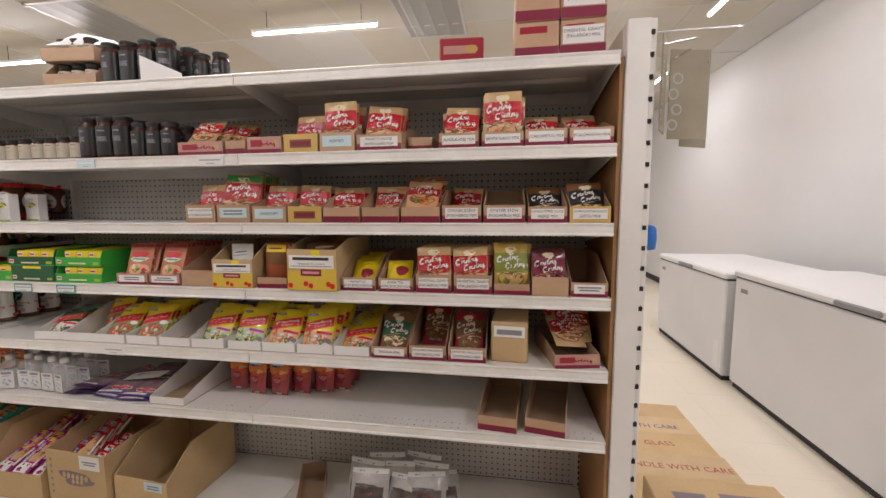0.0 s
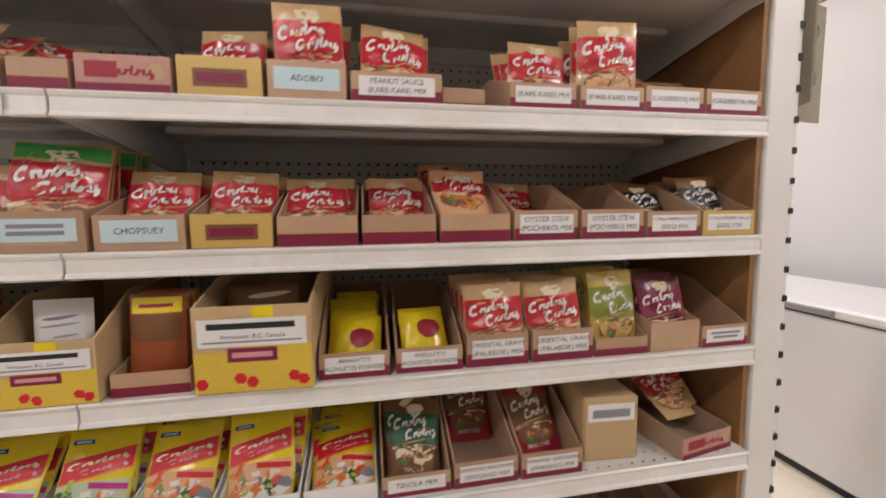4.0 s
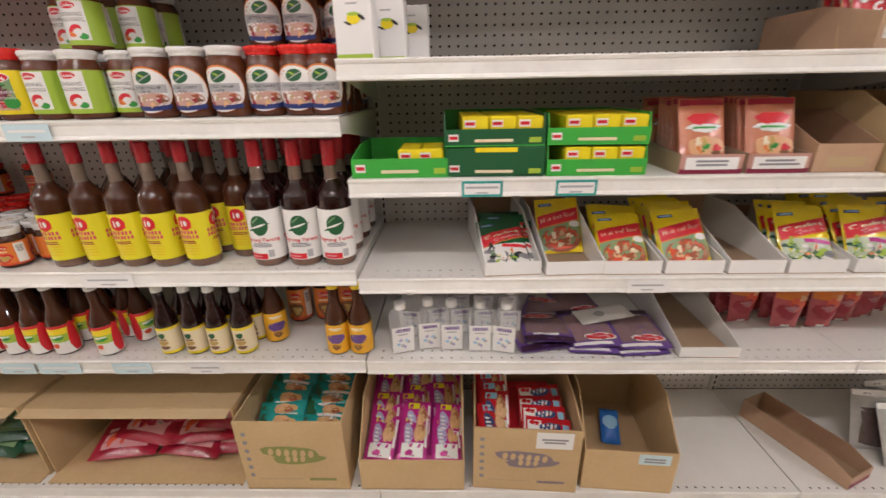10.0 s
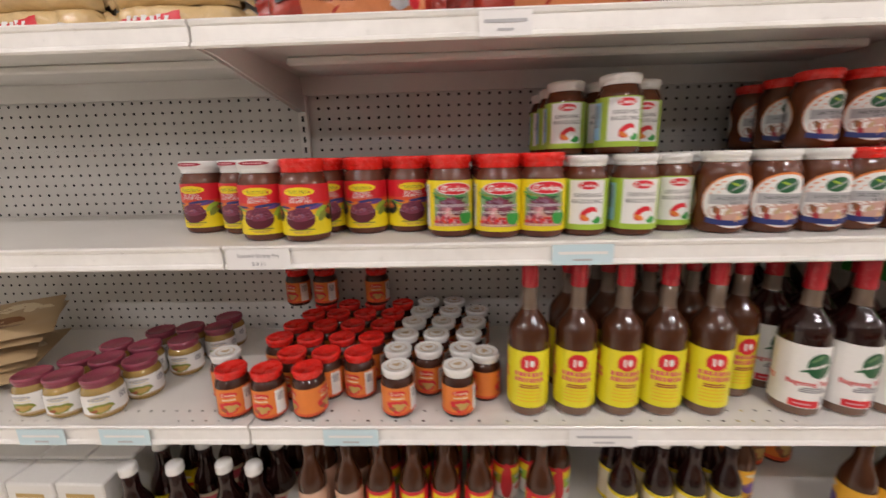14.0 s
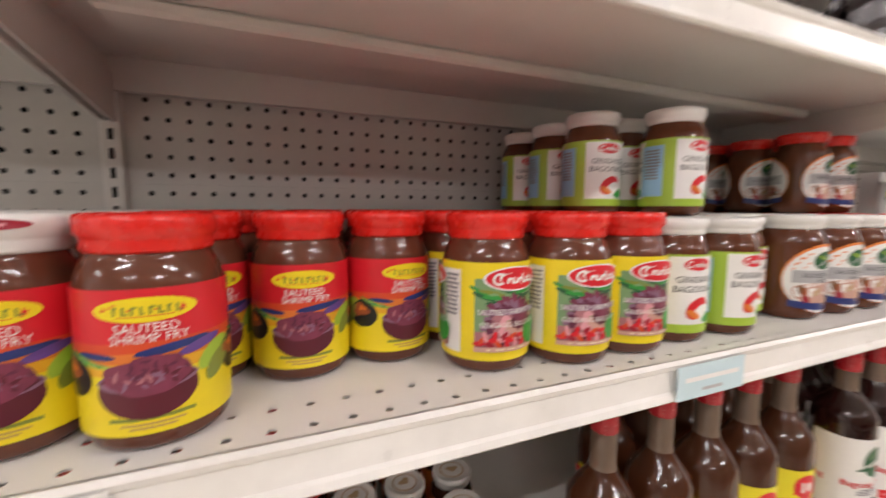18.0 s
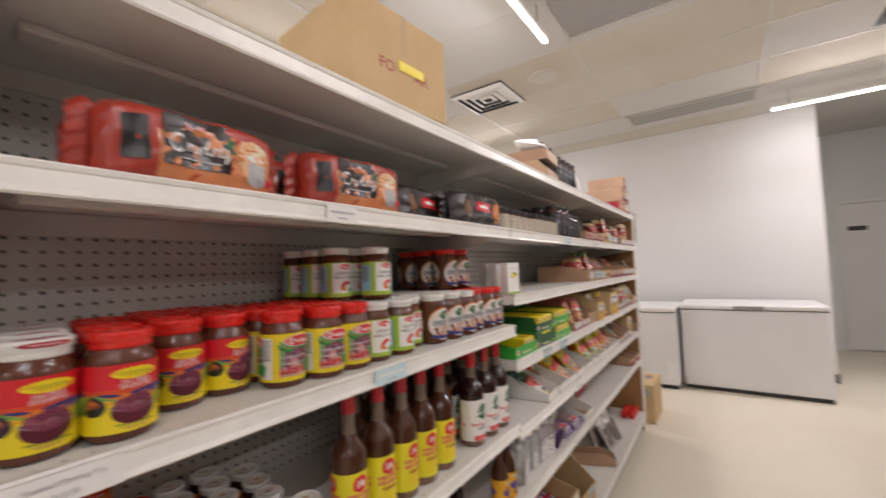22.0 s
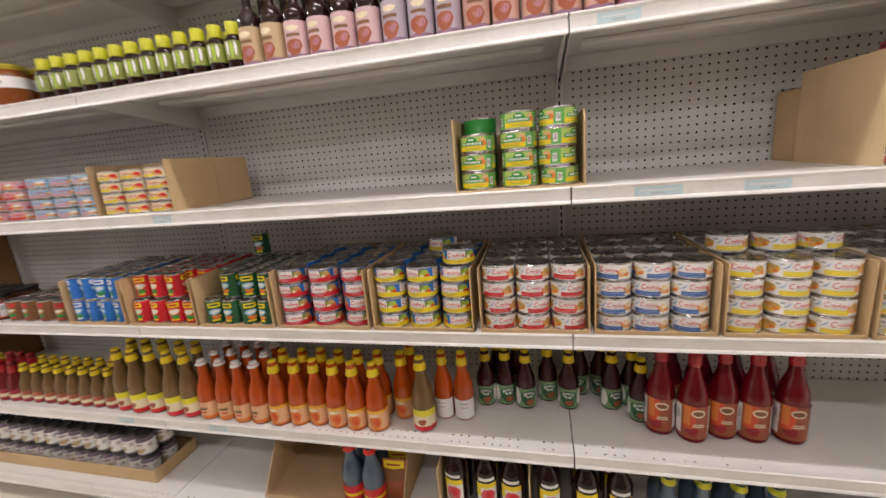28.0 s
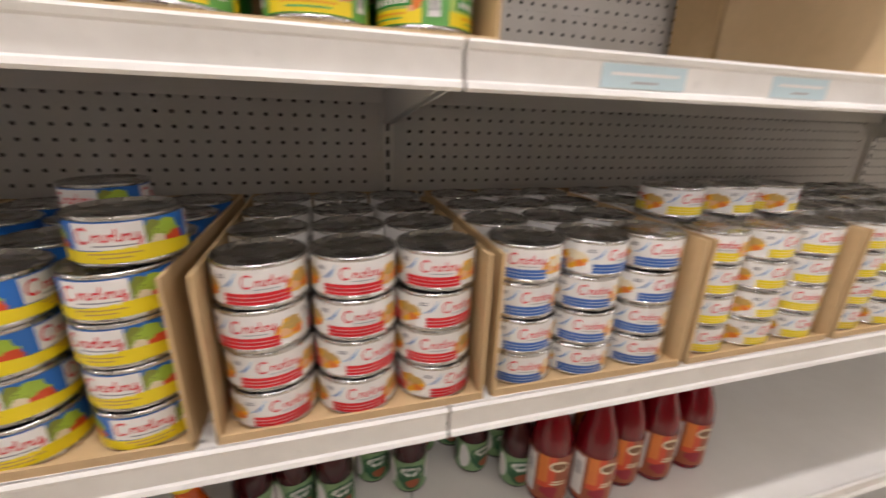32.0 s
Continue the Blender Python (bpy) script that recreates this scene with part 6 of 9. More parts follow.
for j in range(3):
    for k in range(5):
        if j == 2 and k in (0, 1):
            continue
        put("clear", clear, -2.082 + 0.067 * k + jit(0.004) + (0.02 if j else 0), ay(0.045 + 0.006 * ((k * 3) % 4) + 0.078 * j), Z5, -14 if k == 4 and j == 0 else 6 + jit(12))


def flat_pack(face, words, *spots):
    return lambda: sachet(0.070, 0.150, 0.008, face, words, face_plain(*spots), 6, 0.004, "spice_packet", "packet")


def purples():
    def draw(s, f, w, h):
        s.sheet(f, -w * 0.48, w * 0.48, h * 0.86, h * 0.99, aubergine, 8, 1, 0.0009)
        s.sheet(f, -w * 0.43, w * 0.43, h * 0.13, h * 0.80, dusk, 10, 10, 0.0009)
        s.sheet(f, -w * 0.48, w * 0.30, h * 0.035, h * 0.095, white, 6, 1, 0.0012)
        s.sheet(f, -w * 0.20, w * 0.30, h * 0.80, h * 0.84, white, 6, 1, 0.0012)
        s.disc(f, w * 0.12, h * 0.21, w * 0.34, h * 0.085, white, 0.0013)
        s.disc(f, w * 0.12, h * 0.21, w * 0.30, h * 0.068, red, 0.0016)
        s.sheet(f, -w * 0.04, w * 0.28, h * 0.195, h * 0.225, pink, 4, 1, 0.0020)
    return sachet(0.13, 0.165, 0.008, purple, "purple edged packet with a red oval lying on the shelf", draw, 6, 0.006, "spice_packet", "packet")


dusk = foil_of("print_dusky_violet", (0.27, 0.17, 0.18))
for x, y, t, l in ((-1.745, 0.178, 192, 0), (-1.690, 0.186, 176, 1), (-1.588, 0.010, -4, 0), (-1.576, 0.018, 5, 1), (-1.464, 0.003, 4, 0), (-1.458, 0.010, 1, 1), (-1.640, 0.300, 160, 0), (-1.560, 0.185, 8, 0)):
    put("purple", purples, x, ay(y), Z5 + 0.008 + 0.013 * l, t, -87 + jit(2))
put("white_flat", flat_pack(white, "white printed packet lying on purple packets", (grey, 0.1, 0.4, 0.2, 0.1)), -1.605, ay(0.125), Z5 + 0.040, -80, -86)
stock_tray(-1.385, -1.236, Z5, "white", 0.030, 0.115, 0.36, slope=0.75, words="empty deep white card tray")


def pouch():
    def draw(s, f, w, h):
        s.sheet(f, -w * 0.48, w * 0.48, h * 0.58, h * 0.92, orange, 10, 5, 0.0010)
        s.sheet(f, -w * 0.48, w * 0.48, h * 0.92, h * 0.985, crimson, 10, 1, 0.0010)
        s.disc(f, 0, h * 0.80, w * 0.42, h * 0.065, navy, 0.0014)
        s.sheet(f, -w * 0.30, w * 0.30, h * 0.785, h * 0.82, sky, 6, 1, 0.0018)
        s.disc(f, w * 0.12, h * 0.50, w * 0.28, h * 0.13, red_orange, 0.0013, wobble=0.12)
        s.disc(f, -w * 0.10, h * 0.36, w * 0.32, h * 0.16, crimson, 0.0014, wobble=0.12)
        s.disc(f, -w * 0.02, h * 0.42, w * 0.20, h * 0.06, rose, 0.0017, wobble=0.2)
        s.disc(f, w * 0.25, h * 0.62, w * 0.14, h * 0.05, peach, 0.0016, wobble=0.2)
        s.sheet(f, -w * 0.16, w * 0.16, h * 0.025, h * 0.075, white, 2, 1, 0.0016)
    return sachet(0.092, 0.155, 0.020, pouch_pink, "tapered red and orange standing drink pouch", draw, 2, 0.004, "drink_pouch", "pouch", None, 0.28)


pouch_pink = foil_of("foil_rosy_red", (0.48, 0.09, 0.10))
for k, x in enumerate((-1.13, -1.02, -0.935, -0.85, -0.77, -0.70)):
    for j in range(3):
        put("pouch", pouch, x + jit(0.006), ay(0.14 + (0.03, 0.0, 0.0, 0.03, 0.05, 0.08)[k] + 0.045 * j), Z5, jit(12), -3)
for x, t in ((-0.072, 6), (0.082, 10)):
    ob = display_tray(0.128, 0.34, 0.050, 0.075, "empty long card tray with a maroon strip", "maroon", slope=0.3)
    ob.matrix_basis = pose(x, ay(0.0), Z5, 0, 0, -t)

# base deck: cartons
def biscuit_pack(col, upright=False):
    """Foil packet with pale end, picture of biscuits and a brand mark drawn as strokes."""
    def draw(s, f, w, h):
        s.sheet(f, -w * 0.46, -w * (0.28 if col is teal else 0.17), h * 0.12, h * 0.86, white if col is not teal else dark_green, 2, 4, 0.0010)
        lo, hi = (0.30, 0.70) if col is teal else (0.66, 0.27)
        s.disc(f, w * 0.02, h * lo, w * 0.24, h * 0.16, grey if col is teal else label_lilac if col is magenta else navy, 0.0012, 16, 0.12, wobble=0.08)
        for k in range(4):
            s.disc(f, w * (-0.13 + 0.09 * k), h * (lo + 0.02 * k), w * 0.026, h * 0.10, white, 0.0016, 10, -0.2)
        s.disc(f, w * 0.10, h * hi, w * 0.26, h * 0.19, biscuit, 0.0013, wobble=0.14)
        s.disc(f, w * 0.02, h * (hi + 0.06), w * 0.14, h * 0.12, peach, 0.0017, wobble=0.2)
        s.disc(f, w * 0.20, h * (hi - 0.05), w * 0.10, h * 0.10, rust, 0.0018, wobble=0.2)
        s.sheet(f, -w * 0.24, w * 0.40, h * (0.44 if col is teal else 0.02), h * (0.54 if col is teal else 0.10), white, 6, 1, 0.0014)
        if col is not teal:
            s.sheet(f, w * 0.30, w * 0.45, h * 0.40, h * 0.80, yellow if col is magenta else sky, 2, 2, 0.0012)
    film = foil_of("biscuit_" + col.name, {teal.name: (0.02, 0.33, 0.30), magenta.name: (0.50, 0.02, 0.24)}.get(col.name, (0.57, 0.012, 0.022)), 0.6)
    on_end = lambda s, f, w, h: draw(s, lambda u, v, hh: f(w / 2 - v, u + h / 2, hh), h, w)
    size, face = ((0.088, 0.132), on_end) if upright else ((0.132, 0.088), draw)
    return lambda: sachet(size[0], size[1], 0.015, film, "crinkled foil biscuit packet in a carton", face, 3, 0.008, "biscuit_packet", "packet")


def carton_at(x0, x1, h, d, words, mark=None, cut=0.0, tag=None, turn=0.0, y=0.0):
    ob = open_carton(abs(x1 - x0) - 0.006, d, h, words, 0.0, mark, cut, tag)
    ob.matrix_basis = pose((x0 + x1) / 2, A_FRONT + 0.006 + y, ZB, 0, 0, turn)
    return ob


carton_at(-2.562, -2.252, 0.258, 0.36, "kraft carton with green print, full of teal biscuit packets", faded_olive)
carton_at(-2.224, -1.916, 0.245, 0.36, "cut-down kraft carton full of pink biscuit packets", None, 0.13)
carton_at(-1.896, -1.594, 0.252, 0.36, "kraft carton with blue print, half full of red biscuit packets", faded_slate, 0.02, paper_white, turn=-3)
carton_at(-1.582, -1.322, 0.250, 0.36, "nearly empty kraft carton with a blue sticker", None, 0.10, paper_blue, turn=-4)
def biscuits(kind, col, xs, z, n, lean, upright):
    """Packets laid in leaning rows, one behind and a little above the other."""
    for j in range(n):
        for i, x in enumerate(xs):
            if kind == "redb" and i and j > 3:
                continue
            put("biscuit_" + kind + str(upright[i]), biscuit_pack(col, upright[i]), x + jit(0.006), A_FRONT + 0.03 + 0.040 * j, ZB + z + 0.007 * j + jit(0.004), jit(8), lean + jit(6), jit(4))


def biscuit_layer(x, w, z, ink_):
    fl = body_thing("biscuit_layer", Shape().box(-w / 2, w / 2, 0.03, 0.33, 0.005, z, ink_, 0.01), "packed lower layer of foil biscuit packets in a carton", "packet")
    fl.matrix_basis = pose(x, A_FRONT + 0.012, ZB)


biscuits("teal", teal, (-2.476, -2.340), 0.150, 6, -64, (False, False))
biscuits("pink", magenta, (-2.168, -2.070, -1.972), 0.090, 6, -66, (True, True, True))
biscuits("redb", red, (-1.822, -1.675), 0.130, 5, -60, (True, False))
biscuit_layer(-2.407, 0.285, 0.14, teal)
biscuit_layer(-2.070, 0.285, 0.085, magenta)
biscuit_layer(-1.745, 0.275, 0.12, red)
put("blue_pack", plain_bag(0.06, 0.11, blue, "blue printed packet lying in a carton", (sky, 0, 0.6, 0.4, 0.2)), -1.435, A_FRONT + 0.16, ZB + 0.012, -10, -60)


def lying_carton(x0, x1, h, d, words, lip):
    """Carton on its side, open to the aisle, one torn flap above."""
    w, t = abs(x1 - x0) - 0.008, 0.004
    ob = body_thing("carton", Shape().box(-w / 2, w / 2, 0, d, 0, t, cardboard), words, "carton")
    part("top_panel", Shape().box(-w / 2, w / 2, 0, d, h - t, h, cardboard), ob)
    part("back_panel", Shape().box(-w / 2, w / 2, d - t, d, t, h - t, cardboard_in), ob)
    for x in (-w / 2, w / 2 - t):
        part("side_panel", Shape().box(x, x + t, 0, d - t, t, h - t, cardboard), ob)
    part("flap", Shape().box(-w / 2 + 0.004, w / 2 - 0.004, -0.03, 0, -0.002, 0.002, cardboard_pale, m=pose(0, 0.0, h - 0.004, 10, 0, 0)), ob, "torn top flap")
    part("lower_flap", Shape().box(-w / 2 + 0.004, w / 2 - 0.004, -0.035, 0, -0.002, 0.002, cardboard, m=pose(0, 0.003, 0.006, 4, 0, 0)), ob, "folded lower flap")
    ob.matrix_basis = pose((x0 + x1) / 2, A_FRONT + 0.05, ZB)
    return ob


lying_carton(-3.190, -2.574, 0.265, 0.36, "large kraft carton on its side holding red bags", 0.07)
lying_carton(-3.800, -3.200, 0.265, 0.36, "large kraft carton on its side holding green bags", 0.07)


def noodle_bag(col, patch, strip):
    """Flat glossy bag with a printed panel and a folded pale end."""
    def draw(s, f, w, h):
        s.sheet(f, -w * 0.36, w * 0.34, h * 0.16, h * 0.56, patch, 8, 6, 0.0014)
        s.sheet(f, -w * 0.30, -w * 0.02, h * 0.22, h * 0.46, strip, 4, 3, 0.0018)
        s.sheet(f, w * 0.04, w * 0.26, h * 0.40, h * 0.44, ink_grey, 3, 1, 0.0018)
        s.sheet(f, w * 0.04, w * 0.22, h * 0.33, h * 0.36, ink_grey, 3, 1, 0.0018)
        s.sheet(f, -w * 0.49, w * 0.49, h * 0.93, h * 0.985, white, 8, 1, 0.0012)
    return lambda: sachet(0.20, 0.17, 0.020, col, "glossy plastic bag lying in an open carton", draw, 8, 0.014, "plastic_bag", "bag")


bag_green = foil_of("film_bottle_green", (0.016, 0.085, 0.045), 0.7)
bag_red = foil_of("film_deep_red", (0.36, 0.010, 0.035), 0.7)
BAGS = ((-0.15, 0.030, 0.030, 8, -78), (0.06, 0.035, 0.034, -6, -80), (0.20, 0.050, 0.030, 4, -76), (-0.10, 0.060, 0.066, -10, -74), (0.10, 0.055, 0.070, 7, -78), (0.17, 0.080, 0.100, -4, -72), (-0.02, 0.110, 0.095, 12, -70))
for kind, col, patch, strip, xc in (("red_bag", bag_red, pink, red_orange, -2.850), ("green_bag", bag_green, grey_green, white, -3.495)):
    for dx, dy, dz, turn, lean in BAGS:
        put(kind, noodle_bag(col, patch, strip), xc + dx, A_FRONT + 0.055 + dy, ZB + dz, turn, lean)
c = closed_carton(0.36, 0.34, 0.215, "taped kraft carton with a white shipping label", None, True)
c.matrix_basis = pose(-3.995, A_FRONT + 0.01, ZB, 0, 0, 3)
part("shipping_label", Shape().sheet(lambda u, v, h: (u, -h, v), 0.0, 0.13, 0.06, 0.14, paper_white, 1, 1, 0.0012), c, "white shipping label")
ob = display_tray(0.105, 0.31, 0.045, 0.070, "empty long card tray with a maroon strip lying askew", "maroon", slope=0.2)
ob.matrix_basis = pose(-0.765, A_FRONT + 0.03, ZB, 0, 0, 22)


def grey_bag():
    """Clear bag: pale film all round, the dark contents showing in the middle."""
    def draw(s, f, w, h):
        s.sheet(f, -w * 0.38, w * 0.38, h * 0.10, h * 0.66, dried_dark, 12, 14, 0.0028)
        s.disc(f, -w * 0.06, h * 0.66, w * 0.31, h * 0.055, dried_dark, 0.0030, 18, -0.12, wobble=0.1)
        s.disc(f, 0, h * 0.11, w * 0.36, h * 0.05, dried_dark, 0.0030, 18, wobble=0.1)
        s.sheet(f, -w * 0.49, w * 0.49, h * 0.90, h * 0.99, white, 8, 2, 0.0010)
        s.sheet(f, -w * 0.30, -w * 0.16, h * 0.925, h * 0.95, ink_grey, 2, 1, 0.0014)
        s.disc(f, w * 0.05, h * 0.55, w * 0.06, h * 0.03, rust, 0.0036, 10, wobble=0.3)
    return sachet(0.15, 0.19, 0.022, grey_film, "clear plastic bag of dark dried leaves", draw, 5, 0.010, "dried_goods_bag", "bag")


for k, (x, y, l, t) in enumerate(((-0.56, 0.09, 28, 4), (-0.43, 0.07, 40, -8), (-0.33, 0.10, 30, 10), (-0.60, 0.15, 22, -6), (-0.46, 0.15, 26, 5), (-0.34, 0.17, 20, -4), (-0.26, 0.12, 48, 20), (-0.52, 0.21, 18, 8), (-0.38, 0.23, 16, -8))):
    put("grey_bag", grey_bag, x, A_FRONT + y, ZB + 0.004, t, -l)


def candle():
    s = Shape().lathe([(0.020, 0), (0.022, 0.004), (0.022, 0.05), (0.019, 0.053), (0.0, 0.053)], lid_red, 14)
    return body_thing("red_capped_tub", s, "small tub with a bright red cap", "tub")


for k in range(8):
    put("redtub", candle, 0.06 + 0.052 * (k % 4), A_FRONT + 0.08 + 0.055 * (k // 4), ZB, 0)


# ---- third bay: jars of shrimp paste, bottles, coffee ----
S2, S3_, S4_ = 1.218, 0.884, 0.635
SHRIMP = "jar of shrimp fry with a red and yellow label"
j_white = lambda: jar("shrimp_white", 0.0395, 0.1370, paste_shrimp, lid_white, label_shrimp(False), "white-lidded " + SHRIMP, "jars of shrimp fry")
j_red = lambda: jar("shrimp_red", 0.0395, 0.1370, paste_shrimp, lid_red, label_shrimp(True), "red-lidded " + SHRIMP, "jars of shrimp fry")
j_paste = lambda: jar("paste", 0.0395, 0.1370, paste_shrimp, lid_red, label_paste, "red-lidded jar of shrimp paste with a yellow label", "jars of shrimp paste")
j_bag_a = lambda: jar("bagoong", 0.0372, 0.1310, paste_brown, lid_white, label_bagoong(True), "white-lidded jar of shrimp paste with a green label", "jars of green label paste")
j_bag_d = lambda: jar("bagoong_dark", 0.0372, 0.1310, paste_dark, lid_black, label_bagoong(True), "dark-lidded jar of shrimp paste with a green label", "jars of green label paste")
j_round_w = lambda: jar("round_w", 0.0385, 0.133, paste_brown, lid_white, label_round, "white-lidded jar of shrimp paste with a round label", "jars of round label paste")
j_round_r = lambda: jar("round_r", 0.0385, 0.133, paste_brown, lid_red, label_round, "red-lidded jar of shrimp paste with a round label", "jars of round label paste")
LINE = [(-3.500, 0.158, "jw", -6), (-3.414, 0.142, "jw", -14), (-3.341, 0.073, "jw", 8), (-3.262, 0.058, "jr", 4), (-3.171, 0.123, "jr", -2), (-3.091, 0.132, "jr", 12),
        (-3.013, 0.077, "jp", 4), (-2.932, 0.062, "jp", -5), (-2.860, 0.062, "jp", -4), (-2.787, 0.066, "jb", -8), (-2.707, 0.062, "jb", -2), (-2.634, 0.096, "jb", 0),
        (-2.560, 0.068, "rw", 0), (-2.482, 0.066, "rw", -4), (-2.406, 0.066, "rw", -4), (-2.334, 0.080, "rr", 4), (-2.262, 0.074, "rr", 2), (-2.208, 0.074, "rr", 0)]
MAKE = {"jw": j_white, "jr": j_red, "jp": j_paste, "jb": j_bag_a, "jd": j_bag_d, "rw": j_round_w, "rr": j_round_r}
for n, (x, y, kind, turn) in enumerate(LINE):
    put(kind, MAKE[kind], x, A_FRONT + y, S2, turn)
    for k in range(1, 4):
        if y + 0.081 * k > 0.385 or (n < 2 and k > 1):
            continue
        put(kind, MAKE[kind], x + (0.012 * k if n < 6 else 0) + jit(0.003), A_FRONT + y + 0.081 * k, S2, turn + jit(30))
for x, y0, n in ((-2.792, 0.185, 3), (-2.720, 0.125, 3), (-2.650, 0.195, 2)):
    for j in range(n):
        put("jb", j_bag_a, x + jit(0.003), A_FRONT + y0 + 0.079 * j, S2 + 0.1315, -6 + jit(10))
for k, x in enumerate((-2.352, -2.268, -2.196)):
    for j in range(3):
        put("rr", j_round_r, x + jit(0.003), A_FRONT + (0.165, 0.165, 0.215)[k] + 0.079 * j, S2 + 0.1335, jit(12))

# small jars, vinegar bottles
sm_red = lambda: jar("small_red", 0.0305, 0.096, paste_dark, lid_red, label_small(orange, red), "small red-lidded jar with an orange label", "small relish jars")
sm_white = lambda: jar("small_white", 0.0305, 0.096, paste_dark, lid_white, label_small(orange, red), "small white-lidded jar with an orange label", "small relish jars")
sm_maroon = lambda: jar("small_maroon", 0.0335, 0.080, material("jar_of_pickle", (0.34, 0.22, 0.06), 0.1, grain=0.3, scale=50, coat=0.6), lid_maroon, label_small(white, olive, tan, grey), "small maroon-lidded jar with a white label", "small pickle jars")
for x, y, t in ((-3.430, 0.045, 10), (-3.360, 0.040, -4), (-3.285, 0.045, 80)):
    put("sm_red", sm_red, x, A_FRONT + y, S3_, t)
for r_ in range(5):
    for k in range(4):
        if r_ == 0 and k < 1:
            continue
        put("sm_red", sm_red, -3.405 + 0.068 * k + 0.012 * r_ + jit(0.004), A_FRONT + 0.105 + 0.068 * r_, S3_, jit(30))
for x, y, t in ((-3.475, 0.105, 12), (-3.118, 0.048, 5), (-3.005, 0.050, 8), (-2.952, 0.10, 70)):
    put("sm_white", sm_white, x, A_FRONT + y, S3_, t)
for r_ in range(5):
    for k in range(3):
        if r_ == 4 and k == 2:
            continue
        put("sm_white", sm_white, -3.128 + 0.068 * k + 0.012 * r_ + jit(0.004), A_FRONT + 0.118 + 0.068 * r_, S3_, jit(40))
for x in (-3.425, -3.352, -3.215):
    put("sm_red", sm_red, x, A_FRONT + 0.375, S3_ + 0.0965, jit(20))
for x, y in ((-3.832, 0.055), (-3.765, 0.05), (-3.690, 0.048), (-3.80, 0.115), (-3.735, 0.115), (-3.660, 0.11), (-3.77, 0.18), (-3.70, 0.175), (-3.63, 0.20), (-3.66, 0.27), (-3.59, 0.27), (-3.72, 0.25), (-3.60, 0.335)):
    put("sm_maroon", sm_maroon, x, A_FRONT + y, S3_, jit(30))


def dried_fish():
    return sachet(0.16, 0.26, 0.014, tan, "flat tan packet of dried goods lying in a pile", face_plain((cream, 0.1, 0.6, 0.3, 0.12), (brown, -0.1, 0.25, 0.3, 0.1)), 7, 0.008, "dried_packet", "packet")


for k in range(7):
    put("dried", dried_fish, -3.99 + jit(0.05), A_FRONT + 0.06 + 0.012 * k, S3_ + 0.012 + 0.016 * k, 60 + jit(40), -86)

def vin(s, f, r, t):
    """Yellow label: red dome with a white mark, two pink lines, small print below."""
    g, v0, h = r * 1.95, 0.13 * t, 0.69 * t
    at = lambda q: v0 + h * q
    s.sheet(f, -g, g, v0, v0 + h, chrome_yellow, 30, 2)
    s.sheet(f, g, g + r * 0.55, v0, v0 + h, white, 5, 2)
    for c in (-0.05 * r, 1.9 * r, -1.9 * r):
        s.disc(f, c, at(0.80), r * 0.46, h * 0.15, red, 0.0006, 20)
        s.sheet(f, c - r * 0.44, c + r * 0.42, at(0.70), at(0.765), red, 8, 1, 0.0007)
        s.sheet(f, c - r * 0.20, c - r * 0.10, at(0.73), at(0.86), white, 2, 1, 0.0010)
        s.disc(f, c + r * 0.10, at(0.80), r * 0.11, h * 0.06, white, 0.0010, 14)
        for q, lo_ in ((7, 0.565), (8, 0.465)):  # two lines of heavy print
            for k in range(q):
                x0 = c - r * 0.72 + 1.44 * r * k / q
                s.sheet(f, x0, x0 + 1.44 * r / q * (0.62 + 0.16 * (k % 3 == 1)), at(lo_), at(lo_ + 0.075), hot_pink, 2, 1, 0.0008)
        bars(s, f, c, at(0.405), r * 1.15, 2, h * 0.022, crimson, 0.0009)
        for k in range(4):
            s.sheet(f, c - r * 0.6, c + r * (0.6 - 0.06 * (k % 2)), at(0.30 - 0.062 * k), at(0.313 - 0.062 * k), gold_orange, 6, 1, 0.0008)


def suk(s, f, r, t):
    """White label: dark green roundel with a white sweep, red name, red corner band."""
    g, v0, h = r * 2.0, 0.12 * t, 0.74 * t
    at = lambda q: v0 + h * q
    s.sheet(f, -g, g, v0, v0 + h, white, 30, 2)
    for c in (0.05 * r, 2.6 * r, -2.6 * r):
        s.disc(f, c + 0.06 * r, at(0.70), r * 0.50, h * 0.20, dark_green, 0.0006, 24)
        s.disc(f, c, at(0.66), r * 0.70, h * 0.026, dark_green, 0.0007, 16, 0.35)
        s.disc(f, c + 0.02 * r, at(0.69), r * 0.46, h * 0.020, white, 0.0010, 16, 0.30)
        s.disc(f, c - 0.10 * r, at(0.81), r * 0.30, h * 0.014, grey_green, 0.0011, 14, 0.7)
        s.words("Bagoong Terong", f, c, at(0.41), 0.0098, red, 0.0010)
        s.words("Bagoong Terong", f, c + 0.0005, at(0.407), 0.0098, red, 0.0011)
        bars(s, f, c, at(0.335), r * 1.2, 3, h * 0.018, ink_grey, 0.0009)
        s.sheet(f, c - r * 0.86, c + r * 0.28, at(0.015), at(0.13), red, 8, 1, 0.0007)
        s.sheet(f, c - r * 0.70, c - r * 0.05, at(0.06), at(0.085), pink, 6, 1, 0.0010)
        s.sheet(f, c + r * 0.34, c + r * 0.66, at(0.05), at(0.20), grey, 3, 1, 0.0007)


